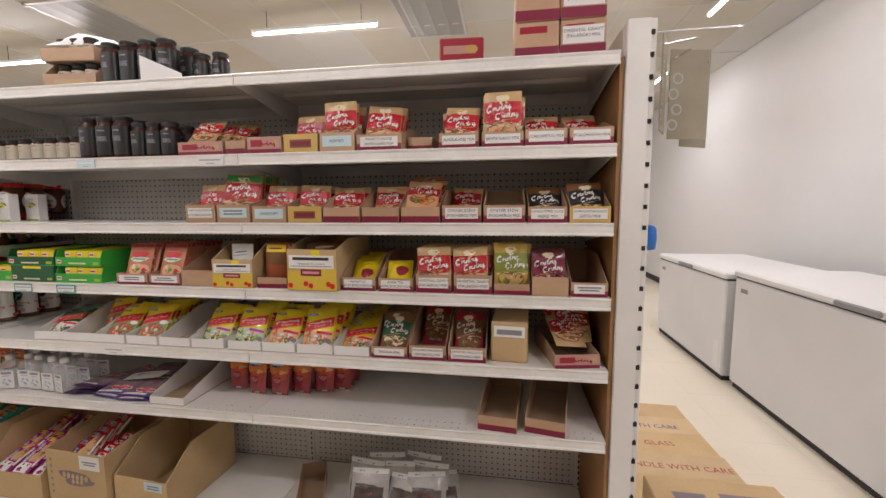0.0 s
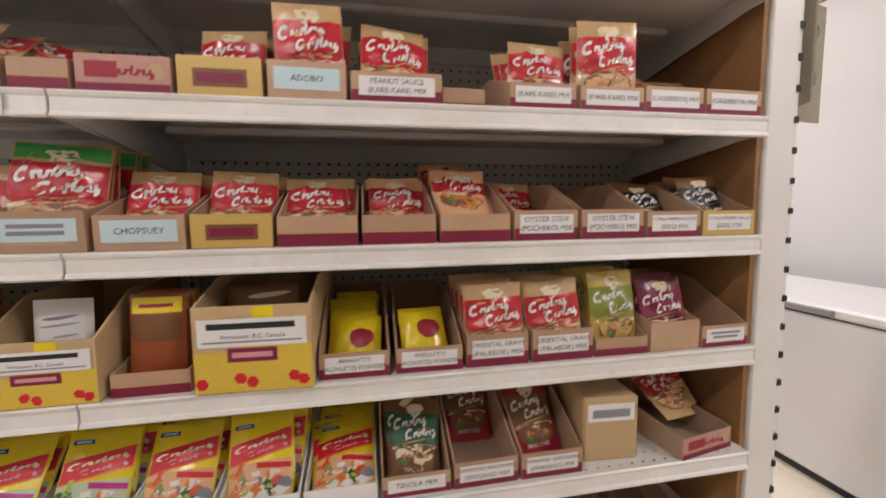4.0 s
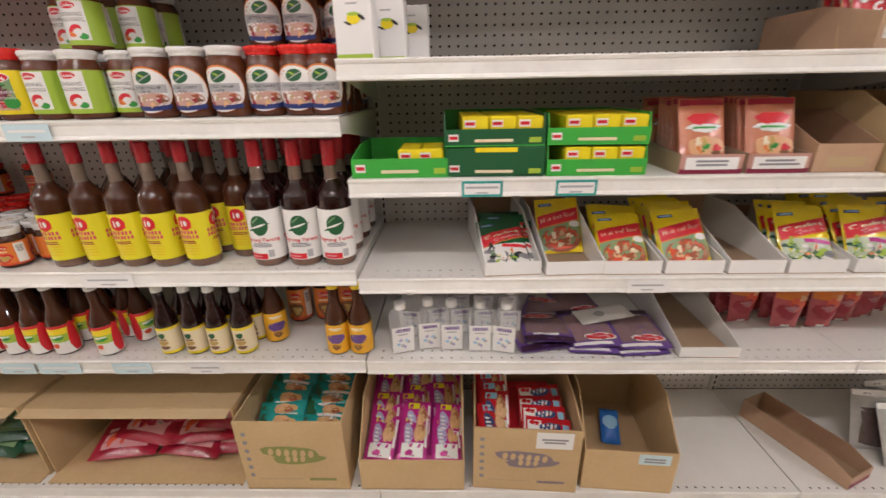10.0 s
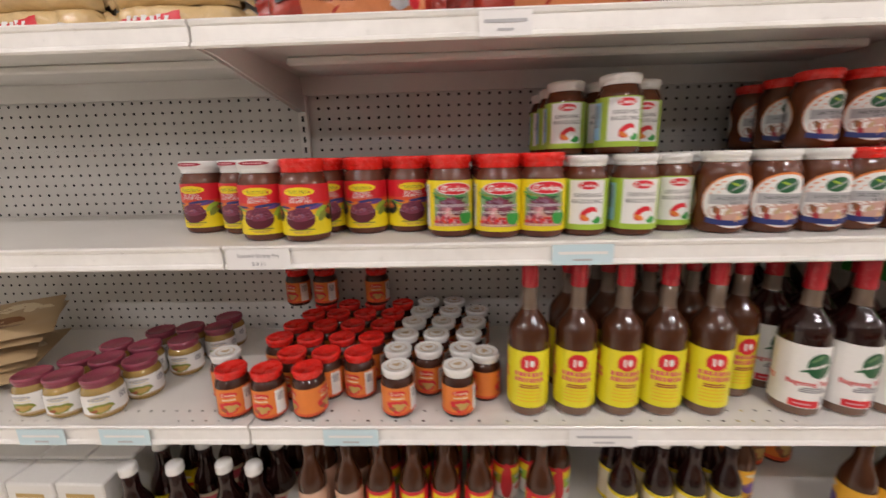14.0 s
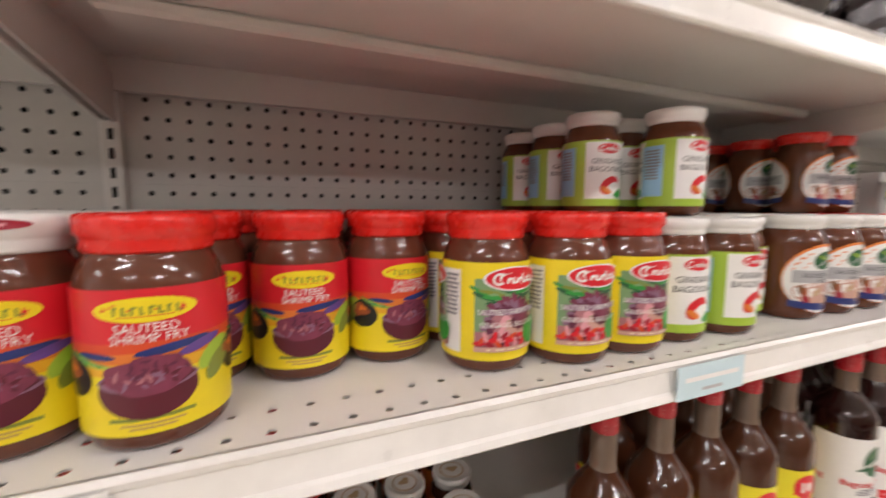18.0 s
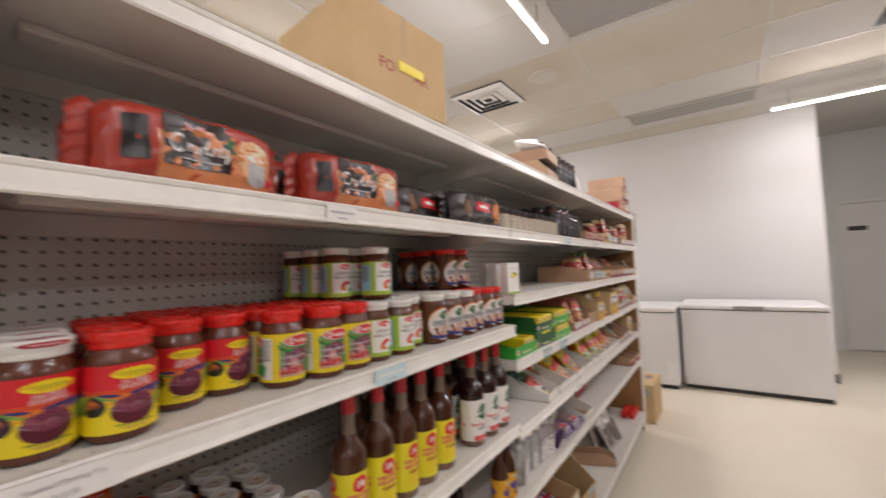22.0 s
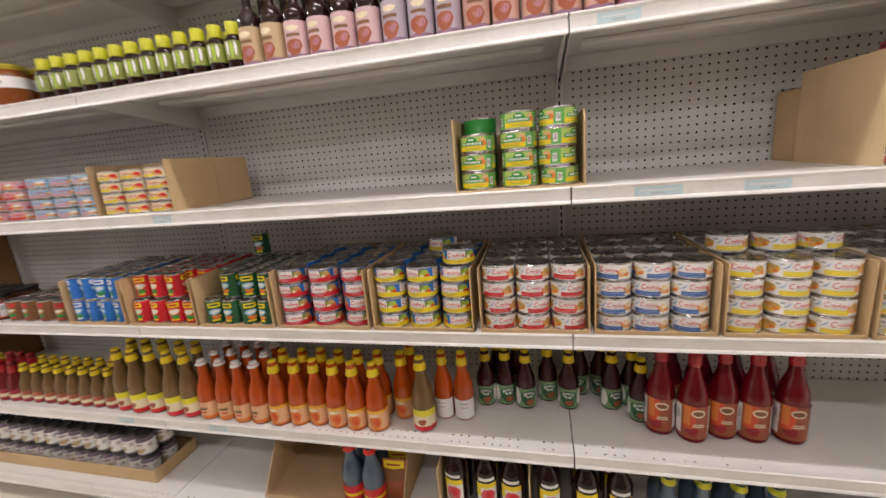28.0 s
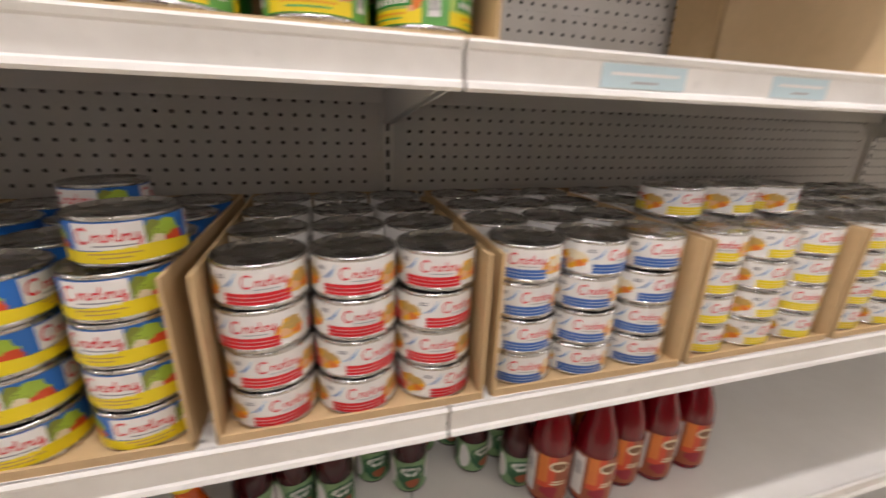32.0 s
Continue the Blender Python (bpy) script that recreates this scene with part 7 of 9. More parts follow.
jb = lambda: bottle(0.037, 0.285, sauce_brown, film_red, 0.044, vin, "tall bottle of spiced vinegar with a yellow label", neck=0.36, shoulder=0.56, group="yellow label bottles", cap_r=1.08, n=24, foot=sediment, air=neck_glass)
sk = lambda: bottle(0.039, 0.285, sauce_dark, film_red, 0.055, suk, "tall bottle of dark vinegar with a white label", neck=0.36, shoulder=0.56, group="white label bottles", cap_r=1.08, n=24, foot=sediment, air=neck_glass)
for k, x in enumerate((-2.872, -2.788, -2.708, -2.630, -2.546)):
    for j in range(min(3, 1 + k)):
        put("vinegar", jb, x + 0.006 * j + jit(0.003), A_FRONT + 0.062 + 0.086 * j, S3_, jit(8))
put("vinegar", jb, -2.465, A_FRONT + 0.12, S3_, 6)
put("vinegar", jb, -2.460, A_FRONT + 0.21, S3_, 0)
for k, x in enumerate((-2.385, -2.300, -2.218)):
    for j in range(4):
        put("sk", sk, x + jit(0.003), A_FRONT + 0.062 + 0.088 * j, S3_, jit(8))

# fish sauce and sauce bottles on the fourth shelf
label_salmon = ink_of("print_pale_salmon", (0.68, 0.44, 0.31))
slim = dict(neck=0.44, shoulder=0.46, slope=0.30)
fs = lambda: bottle(0.0275, 0.196, sauce_brown, lid_white, 0.018, label_band(label_salmon, 0.07, 0.90, rows=[(brown, 0.6, 0.7, 0.010), (cream, 0.3, 0.9, 0.004)]), "slim bottle of fish sauce with a pale label", group="fish sauce bottles", **slim)
fr = lambda: bottle(0.0275, 0.196, sauce_brown, lid_white, 0.014, label_band(white, 0.07, 0.97, strips=[(lime, 0.42, 0.70), (yellow, 0.70, 0.90), (red, 0.90, 1.0)], spots=[(red, 1.35, 0.5, 0.45, 0.52, 0.0), (green, 0.1, 0.56, 0.5, 0.06, 0.1), (white, 0.0, 0.62, 0.55, 0.04, 0.1), (red_orange, -0.2, 0.30, 0.3, 0.08, 0.3)]), "slim bottle of fish sauce with a green and red label", group="fish sauce bottles", **slim)
dk = lambda: bottle(0.0265, 0.192, sauce_dark, lid_white, 0.018, label_band(cream, 0.07, 0.92, strips=[(yellow, 0.0, 0.1), (yellow, 0.9, 1.0)], spots=[(dark_green, 0.0, 0.70, 0.34, 0.10, 0.3), (gold, 0.0, 0.42, 0.5, 0.09, 0.0), (brown, 0.05, 0.24, 0.45, 0.07, 0.0)], rows=[(brown, 0.55, 0.8, 0.004)]), "slim dark sauce bottle with a cream label", group="dark sauce bottles", **slim)
orr = lambda: bottle(0.029, 0.205, sauce_brown, lid_yellow, 0.024, label_band(gold_orange, 0.07, 0.95, spots=[(purple, 0.0, 0.52, 0.8, 0.17, 0.1), (gold_orange, 0.0, 0.22, 0.75, 0.16, 0.0), (brown, 0.0, 0.24, 0.4, 0.11, 0.0), (cream, 0.0, 0.86, 0.6, 0.05, 0.0)]), "sauce bottle with an orange label and yellow cap", group="orange label bottles", **slim)
orj = lambda: jar("oj", 0.033, 0.15, paste_dark, lid_black, label_small(orange, brown), "brown sauce jar with an orange label", "orange label jars")
ylw = lambda: bottle(0.033, 0.205, sauce_dark, lid_white, 0.020, label_band(yellow, 0.07, 0.92, rows=[(red, 0.5, 1.0, 0.010), (white, 0.75, 0.8, 0.006)], spots=[(rust, 0.0, 0.25, 0.5, 0.14, 0.2)]), "soy sauce bottle with a yellow label and white cap", group="soy sauce bottles", **slim)
rdl = lambda: bottle(0.033, 0.205, sauce_dark, lid_white, 0.020, label_band(cream, 0.07, 0.92, strips=[(hot_pink, 0.62, 0.9)], spots=[(brown, 0, 0.3, 0.6, 0.2, 0.0)]), "soy sauce bottle with a red and cream label", group="soy sauce bottles", **slim)
for x, kind, mk in ((-3.300, "fs", fs), (-3.228, "fs", fs), (-3.165, "fr", fr), (-3.100, "fr", fr), (-3.036, "fr", fr), (-2.966, "fr", fr)):
    for j in range(3):
        put(kind, mk, x + 0.004 * j + jit(0.003), A_FRONT + 0.05 + 0.062 * j, S4_, jit(15))
put("fr", fr, -2.848, A_FRONT + 0.045, S4_, 8)
for x, y in ((-2.905, 0.12), (-2.85, 0.13), (-2.80, 0.11)):
    put("fr", fr, x, A_FRONT + y, S4_, 60)
for k, x in enumerate((-2.686, -2.618, -2.556, -2.490)):
    for j in range(2):
        put("dk", dk, x + 0.005 * j, A_FRONT + 0.05 + 0.064 * j, S4_, jit(8))
put("orr", orr, -2.430, A_FRONT + 0.105, S4_, 30)
for k, x in enumerate((-2.40, -2.325, -2.255)):
    put("orj", orj, x, A_FRONT + 0.21 + 0.01 * k, S4_, jit(15))
put("orr", orr, -2.245, A_FRONT + 0.05, S4_, 4)
put("orr", orr, -2.185, A_FRONT + 0.05, S4_, -6)

# fourth bay: salt cartons, soy bottles
S5_ = 0.549


def salt():
    w, d, h = 0.105, 0.07, 0.165
    ob = body_thing("salt_carton", Shape().box(-w / 2, w / 2, 0, d, 0, h, white, 0.003), "white and blue carton of salt", "carton", "salt cartons")
    f = lambda u, v, hh: (u, -hh, v)
    s = Shape()
    s.sheet(f, -w / 2 + 0.002, w / 2 - 0.002, 0.002, h * 0.30, blue, 2, 1, 0.0006)
    s.disc(f, -w * 0.2, h * 0.30, w * 0.28, h * 0.10, white, 0.0009)
    s.sheet(f, -w * 0.4, w * 0.4, h * 0.45, h * 0.47, red, 2, 1, 0.0008)
    s.words("SALT", f, 0, h * 0.60, 0.038, navy, 0.0008, 0.85)
    s.sheet(f, -w * 0.3, w * 0.3, h * 0.80, h * 0.86, gold, 2, 1, 0.0008)
    part("print", s, ob, "blue and red print")
    return ob


for k in range(3):
    for j in range(3):
        put("salt", salt, -3.79 - 0.108 * k, A_FRONT + 0.045 + 0.075 * j, S5_, jit(2))
for x, y, kind in ((-3.685, 0.055, "ylw"), (-3.590, 0.060, "rdl"), (-3.490, 0.065, "rdl"), (-3.425, 0.060, "rdl")):
    for j in range(3):
        put(kind, ylw if kind == "ylw" else rdl, x + 0.012 * j, A_FRONT + y + 0.075 * j, S5_, jit(20))


# coffee packs on the second shelf
def coffee_pack(w, h, d, face, draw, words):
    def make():
        def f(u, v, hh):
            e = max(0.0, 1 - abs(2 * u / w) ** 6) ** 0.5
            q = math.sin(math.pi * min(1, max(0, v / h))) ** 0.16 if 0 < v < h else 0.0
            y = -d / 2 * (0.25 + 0.75 * e) * (0.45 + 0.55 * q)
            y -= 0.009 * noise.noise((u * 22 + w * 50, v * 22, 3.0)) + 0.007 * noise.noise((u * 55, v * 55, 8.0)) + 0.003 * noise.noise((u * 130, v * 90, 2.0))
            return (u, y - hh, v * (0.80 + 0.20 * e))
        s = Shape().sheet(f, -w / 2, w / 2, 0, h, face, 26, 12)
        s.sheet(lambda u, v, hh: (-f(u, v, hh)[0], -f(u, v, hh)[1], f(u, v, hh)[2]), -w / 2, w / 2, 0, h, face, 26, 12)
        top = lambda u, v, hh: (u, v * -2 * f(u, h, 0)[1] / 2, f(u, h, 0)[2] + 0.006 * (1 - v * v))
        s.sheet(top, -w / 2, w / 2, -1, 1, face, 26, 4)
        for q in (-1, 1):  # crimped end seals
            fin = lambda u, v, hh: (q * (w / 2 - 0.006 + u), 0.004 * math.sin(v * 260) * (u / 0.03), h * 0.08 + v * 0.84 + 0.006 * math.sin(u * 150))
            s.sheet(fin, 0, 0.030, 0, h, face, 5, 16)
        ob = body_thing("coffee_pack", s, words, "coffee pack", "coffee multipacks")
        s = Shape()
        draw(s, f, w, h)
        part("print", s, ob, "printed front")
        return ob
    return make


def cap_print(s, f, w, h):
    s.sheet(f, -w * 0.26, w * 0.46, h * 0.06, h * 0.66, coffee_orange, 22, 8, 0.0012)
    s.disc(f, w * 0.10, h * 0.62, w * 0.34, h * 0.16, coffee_orange, 0.0013, 22, wobble=0.05)
    s.sheet(f, -w * 0.24, w * 0.14, h * 0.24, h * 0.90, coffee_black, 8, 6, 0.002)
    script_mark(s, f, -w * 0.04, h * 0.54, w * 0.33, h * 0.26, white, 0.0038, 0.9)
    s.sheet(f, -w * 0.15, w * 0.08, h * 0.34, h * 0.36, grey, 6, 1, 0.0038)
    s.sheet(f, -w * 0.12, w * 0.02, h * 0.72, h * 0.82, pink, 3, 1, 0.0035)
    s.disc(f, w * 0.15, h * 0.62, w * 0.04, h * 0.12, dark_green, 0.003, 14, 0.4)
    s.sheet(f, -w * 0.42, -w * 0.30, h * 0.25, h * 0.80, black, 4, 5, 0.002)
    s.disc(f, w * 0.31, h * 0.52, w * 0.12, h * 0.30, peach, 0.0022, wobble=0.1)
    s.sheet(f, w * 0.26, w * 0.37, h * 0.16, h * 0.54, grey, 4, 4, 0.0034)
    s.disc(f, w * 0.315, h * 0.18, w * 0.045, h * 0.06, grey, 0.0036)
    s.disc(f, w * 0.315, h * 0.55, w * 0.060, h * 0.055, white, 0.0040)
    s.disc(f, w * 0.34, h * 0.70, w * 0.05, h * 0.09, cream, 0.0034, wobble=0.15)
    s.disc(f, w * 0.40, h * 0.20, w * 0.03, h * 0.07, red, 0.003)


def blanca_print(s, f, w, h):
    s.sheet(lambda u, v, hh: f(u, v + 0.01 * math.sin(u * 20), hh), -w * 0.42, w * 0.06, h * 0.55, h * 0.80, red, 10, 3, 0.002)
    for k in range(6):
        s.sheet(f, -w * (0.36 - 0.06 * k), -w * (0.325 - 0.06 * k), h * 0.61, h * (0.72 if k % 2 else 0.74), white, 1, 1, 0.0035)
    s.sheet(f, -w * 0.30, -w * 0.06, h * 0.36, h * 0.46, brown, 5, 1, 0.002)
    s.disc(f, w * 0.28, h * 0.50, w * 0.16, h * 0.14, white, 0.002, wobble=0.1)
    s.disc(f, w * 0.12, h * 0.32, w * 0.05, h * 0.08, brown, 0.002, wobble=0.2)
    s.disc(f, w * 0.28, h * 0.30, w * 0.13, h * 0.10, cream, 0.0025)


def dark_print(s, f, w, h):
    s.sheet(f, -w * 0.12, w * 0.20, h * 0.45, h * 0.72, red, 6, 3, 0.002)
    s.sheet(f, -w * 0.06, w * 0.14, h * 0.54, h * 0.63, white, 5, 1, 0.0035)
    s.disc(f, w * 0.36, h * 0.45, w * 0.10, h * 0.32, orange, 0.002, wobble=0.1)
    s.disc(f, w * 0.36, h * 0.40, w * 0.06, h * 0.16, gold, 0.003)
    s.disc(f, -w * 0.30, h * 0.5, w * 0.07, h * 0.25, brown, 0.002)


coffee_red = foil_of("foil_rust", (0.37, 0.035, 0.02), 0.8)
coffee_orange = foil_of("foil_salmon", (0.62, 0.22, 0.085), 0.8)
coffee_gold = foil_of("foil_pale_gold", (0.66, 0.47, 0.22), 0.8)
coffee_black = foil_of("foil_black", (0.022, 0.016, 0.016), 0.8)
put("cap", coffee_pack(0.255, 0.114, 0.10, coffee_red, cap_print, "rust red foil multipack of coffee sachets lying on the shelf"), -3.165, A_FRONT + 0.085, Z1, 3)
put("cap", None, -2.842, A_FRONT + 0.080, Z1, -5)
put("cap", None, -3.15, A_FRONT + 0.20, Z1, 4)
put("cap", None, -2.86, A_FRONT + 0.20, Z1, 0)
put("dark_coffee", coffee_pack(0.27, 0.112, 0.09, coffee_black, dark_print, "black foil multipack of coffee sachets"), -2.30, A_FRONT + 0.085, Z1, -4)
put("dark_coffee", None, -2.50, A_FRONT + 0.165, Z1, 6)
put("dark_coffee", None, -2.28, A_FRONT + 0.20, Z1, 3)
for k, (x, z, t) in enumerate(((-3.518, 0, 3), (-3.522, 0.084, 1), (-3.785, 0, -4), (-3.785, 0.084, 0), (-4.05, 0, 2), (-4.05, 0.084, 4), (-4.31, 0, 0), (-4.31, 0.084, 2))):
    put("blanca", coffee_pack(0.232, 0.085, 0.085, coffee_gold, blanca_print, "pale gold foil multipack of coffee sachets stacked in a pile"), x, A_FRONT + 0.213, Z1 + z, t)
for k in range(5):
    put("spice_small", None, -2.115 + 0.058 * k, ay(0.05), Z1, jit(20))

# top shelf
ZT = 1.814
for k, (x, z) in enumerate(((0.035, 0), (0.168, 0), (0.035, 0.105), (0.168, 0.105), (0.10, 0.21))):
    ob = closed_carton(0.130, 0.28, 0.104, "brown carton with a maroon band on the top shelf", None, False, (), tray_card)
    ob.matrix_basis = pose(x, A_FRONT + 0.03, ZT + z, 0, 0, jit(1.5))
    f = lambda u, v, h: (u, -h, v)
    s = Shape().sheet(f, -0.064, 0.064, 0.002, 0.032, maroon, 1, 1, 0.0008).sheet(f, -0.05, 0.03, 0.07, 0.09, crimson, 1, 1, 0.0008)
    part("print", s, ob, "maroon print")
    if k % 2:
        s = Shape().sheet(f, -0.058, 0.058, 0.035, 0.085, paper_white, 1, 1, 0.0012)
        s.words("ORIENTAL GRAVY", f, 0, 0.071, 0.0105, ink, 0.0016)
        s.words("(PALABOK) MIX", f, 0, 0.056, 0.0105, ink, 0.0016)
        part("paper_tag", s, ob, "white paper tag")
ob = closed_carton(0.135, 0.12, 0.070, "small dark red packet on the top shelf", None, False, (), crimson)
ob.matrix_basis = pose(-0.19, A_FRONT + 0.02, ZT, 0, 0, 3)
part("print", Shape().sheet(lambda u, v, h: (u, -h, v), -0.055, 0.045, 0.022, 0.046, tray_red, 1, 1, 0.001).disc(lambda u, v, h: (u, -h, v), 0.03, 0.035, 0.02, 0.012, gold, 0.0014), ob, "pale print")
paper = Shape()
paper.sheet(lambda u, v, h: (u, v, 0.012 + 0.006 * math.sin(u * 40) * math.cos(v * 31)), -0.13, 0.13, -0.09, 0.09, paper_white, 12, 8)
paper.sheet(lambda u, v, h: (u * 0.9, v + 0.02, 0.022 + 0.007 * math.sin(u * 33 + 1)), -0.13, 0.13, -0.09, 0.09, paper_white, 12, 8)
ob = body_thing("paper_pile", paper, "loose white plastic bags lying on the top shelf", "bags")
ob.matrix_basis = pose(-0.65, A_FRONT + 0.14, ZT - 0.004)
for k in range(4):
    put("spice_tall", None, -1.475 + 0.075 * k, A_FRONT + 0.07, ZT, jit(20))
    put("spice_tall", None, -1.455 + 0.075 * k, A_FRONT + 0.155, ZT, jit(20))
for z in (0, 0.09):
    ob = display_tray(0.20, 0.22, 0.045, 0.09 if z == 0 else 0.05, "kraft card tray of dark jars on the top shelf", "kraft", slope=0.2)
    ob.matrix_basis = pose(-1.62, A_FRONT + 0.03, ZT + z, 0, 0, 6)
    for k in range(3):
        put("spice_small", None, -1.68 + 0.058 * k, A_FRONT + 0.075, ZT + z + 0.003, jit(10))
put("white_bag", lambda: sachet(0.20, 0.15, 0.035, paper_white, "folded white plastic bag with a barcode on a tray", lambda s, f, w, h: bars(s, f, 0.01, h * 0.6, w * 0.4, 4, 0.004, ink_grey, 0.003), 9, 0.016, "white_bag", "bag"), -1.62, A_FRONT + 0.05, ZT + 0.152, 8, -72)
for x in (-1.175, -1.100):
    put("spice_mid", None, x, A_FRONT + 0.15, ZT, jit(20))
ob = closed_carton(0.325, 0.30, 0.235, "taped kraft carton with faded red lettering on the top shelf", None, True, ("", "FO      AR"))
ob.matrix_basis = pose(-2.712, A_FRONT + 0.012, ZT, 0, 0, -4)
part("yellow_tape", Shape().sheet(lambda u, v, h: (u, -h, v), -0.02, 0.07, 0.09, 0.115, yellow, 1, 1, 0.002), ob, "strip of yellow tape")
ob = body_thing("card_divider", cheek(-0.075, 0.15, [(0.0, 0.0), (0.004, 0.0), (0.004, 0.02), (0.0, 0.02)], paper_white, 0.15), "torn white card standing before black jars", "card")
part("sloped_side", Shape().add([(-0.075, y, 0.02) for y in (0.0, 0.003)] + [(0.075, y, 0.02) for y in (0.0, 0.003)] + [(-0.075, y, 0.085) for y in (0.0, 0.003)], [(0, 2, 4), (1, 5, 3), (0, 4, 5, 1), (2, 3, 5, 4)], paper_white), ob, "torn upper edge")
ob.matrix_basis = pose(-1.235, A_FRONT + 0.02, ZT, 0, 0, 4)

# ---- stock of shelf run two: local depth runs away from the aisle ----
def by(back=0.0):
    return B_FRONT - 0.014 - back


def putb(kind, build, x, back, z, turn=0.0, lean=0.0, roll=0.0):
    return put(kind, build, x, by(back), z, 180 + turn, lean, roll)


T1, T2, T3, T4, T5 = 1.572, 1.188, 0.797, 0.424, 0.112

# canned fish in cut-down cartons on the middle shelf
line_blue = ink_of("print_line_blue", (0.06, 0.15, 0.42))
tuna_red = lambda: can(0.0465, 0.0468, label_tuna(white, red, gold, blue), "blue tuna can with a red stripe in a stack")
tuna_yel = lambda: can(0.0465, 0.0468, label_tuna(white, yellow, lime, blue), "blue tuna can with a yellow stripe in a stack")
tuna_wr = lambda: can(0.0465, 0.0468, label_tuna(white, red, gold), "white tuna can with red stripes in a stack")
tuna_wb = lambda: can(0.0465, 0.0468, label_tuna(white, line_blue, cream), "white tuna can with blue stripes in a stack")
tuna_wy = lambda: can(0.0465, 0.0468, label_tuna(white, yellow, gold), "white tuna can with yellow stripes in a stack")


def can_carton(x0, x1, d, h, words):
    """Cut-down carton: floor, low front lip and two full-height cheeks."""
    w, t = abs(x1 - x0) - 0.004, 0.0035
    ob = body_thing("can_carton", Shape().box(-w / 2, w / 2, 0, d, 0, t, cardboard), words, "carton", "cut-down cartons of cans")
    part("front_lip", Shape().box(-w / 2, w / 2, 0, t, t, 0.010, cardboard), ob)
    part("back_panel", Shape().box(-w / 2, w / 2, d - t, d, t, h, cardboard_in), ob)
    for x in (-w / 2, w / 2 - t):
        part("side_panel", Shape().box(x, x + t, 0, d, t, h, cardboard), ob)
    ob.matrix_basis = pose((x0 + x1) / 2, by(-0.006), T3, 0, 0, 180 + jit(0.5))
    return ob


BOXES = [(-1.365, -1.045, "tuna_red", tuna_red), (-1.682, -1.375, "tuna_yel", tuna_yel), (-1.992, -1.698, "tuna_wr", tuna_wr), (-2.289, -2.000, "tuna_wb", tuna_wb), (-2.590, -2.297, "tuna_wy", tuna_wy), (-2.890, -2.598, "tuna_wy", tuna_wy), (-3.19, -2.90, "tuna_wy", tuna_wy)]
for n, (x0, x1, kind, mk) in enumerate(BOXES):
    can_carton(x0, x1, 0.385, 0.186, "cut-down kraft carton holding stacked tuna cans")
    for c in range(3):
        x = x0 + 0.053 + (x1 - x0 - 0.106) * c / 2
        for r in range(4):
            for level in range(4):
                if r:
                    can_behind(x, by(0.042 + 0.094 * r), T3 + 0.0036 + 0.0470 * level, 0.0465, 0.0468, blue if n < 2 else white)
                    continue
                putb(kind, mk, x + jit(0.0022), 0.044 + 0.089 * r + (0.012 if n == 0 else 0.0) * (2 - c) * 0.4 + jit(0.002), T3 + 0.0036 + 0.0470 * level, jit(25) + (12 if n in (0, 2) else -6))
putb("tuna_yel", tuna_yel, -1.640, 0.055, T3 + 0.0036 + 0.0470 * 4, 10)
putb("tuna_yel", tuna_yel, -1.556, 0.22, T3 + 0.0036 + 0.0470 * 4, -14)
for k, x in enumerate((-2.34, -2.445, -2.54)):
    putb("tuna_wy", tuna_wy, x, 0.12, T3 + 0.0036 + 0.0470 * 4, 20 * k)

sard_g = lambda: can(0.0315, 0.086, label_sardine(dark_green, yellow, sky), "green sardine can with a yellow band in a stack", n=16)
sard_r = lambda: can(0.0315, 0.086, label_sardine(red, yellow, cream), "red sardine can with a yellow band in a stack", n=16)
sard_b = lambda: can(0.0315, 0.086, label_sardine(blue, white, sky), "blue sardine can in a stack", n=16)
for x0, x1, kind, mk in ((-1.035, -0.745, "sard_g", sard_g), (-0.735, -0.445, "sard_r", sard_r), (-0.43, -0.155, "sard_b", sard_b)):
    can_carton(x0, x1, 0.36, 0.165, "cut-down kraft carton holding stacked sardine cans")
    for c in range(4):
        x = x0 + 0.040 + (x1 - x0 - 0.080) * c / 3
        for r in range(5):
            for level in range(2):
                if level and kind != "sard_b" and (c == (3 if kind == "sard_g" else 0) and r == 0):
                    continue
                if r > 1:
                    can_behind(x, by(0.034 + 0.066 * r + (0.02 * level if kind != "sard_b" else 0)), T3 + 0.0036 + 0.0862 * level, 0.0315, 0.086, {"sard_g": dark_green, "sard_r": red, "sard_b": blue}[kind])
                    continue
                putb(kind, mk, x + jit(0.002), 0.034 + 0.066 * r + (0.02 * level if kind != "sard_b" else 0), T3 + 0.0036 + 0.0862 * level, jit(40))
putb("sard_g", sard_g, -0.80, 0.30, T3 + 0.0036 + 0.0862 * 2, 10)
meat = lambda: can(0.040, 0.085, label_sardine(brown, red, gold), "brown and red meat can", n=16)
glass_r = lambda: jar("red_glass", 0.042, 0.105, paste_brown, lid_black, label_small(crimson, gold), "squat jar of red spread", "")
for k in range(4):
    putb("meat", meat, -0.09 + 0.084 * k, 0.045, T3, jit(20))
    for r in (1, 2):
        can_behind(-0.09 + 0.084 * k, by(0.045 + 0.083 * r), T3, 0.040, 0.085, brown)
for k in range(6):
    for r in range(2):
        putb("glass_r", glass_r, 0.27 + 0.088 * k, 0.05 + 0.09 * r, T3, jit(20))

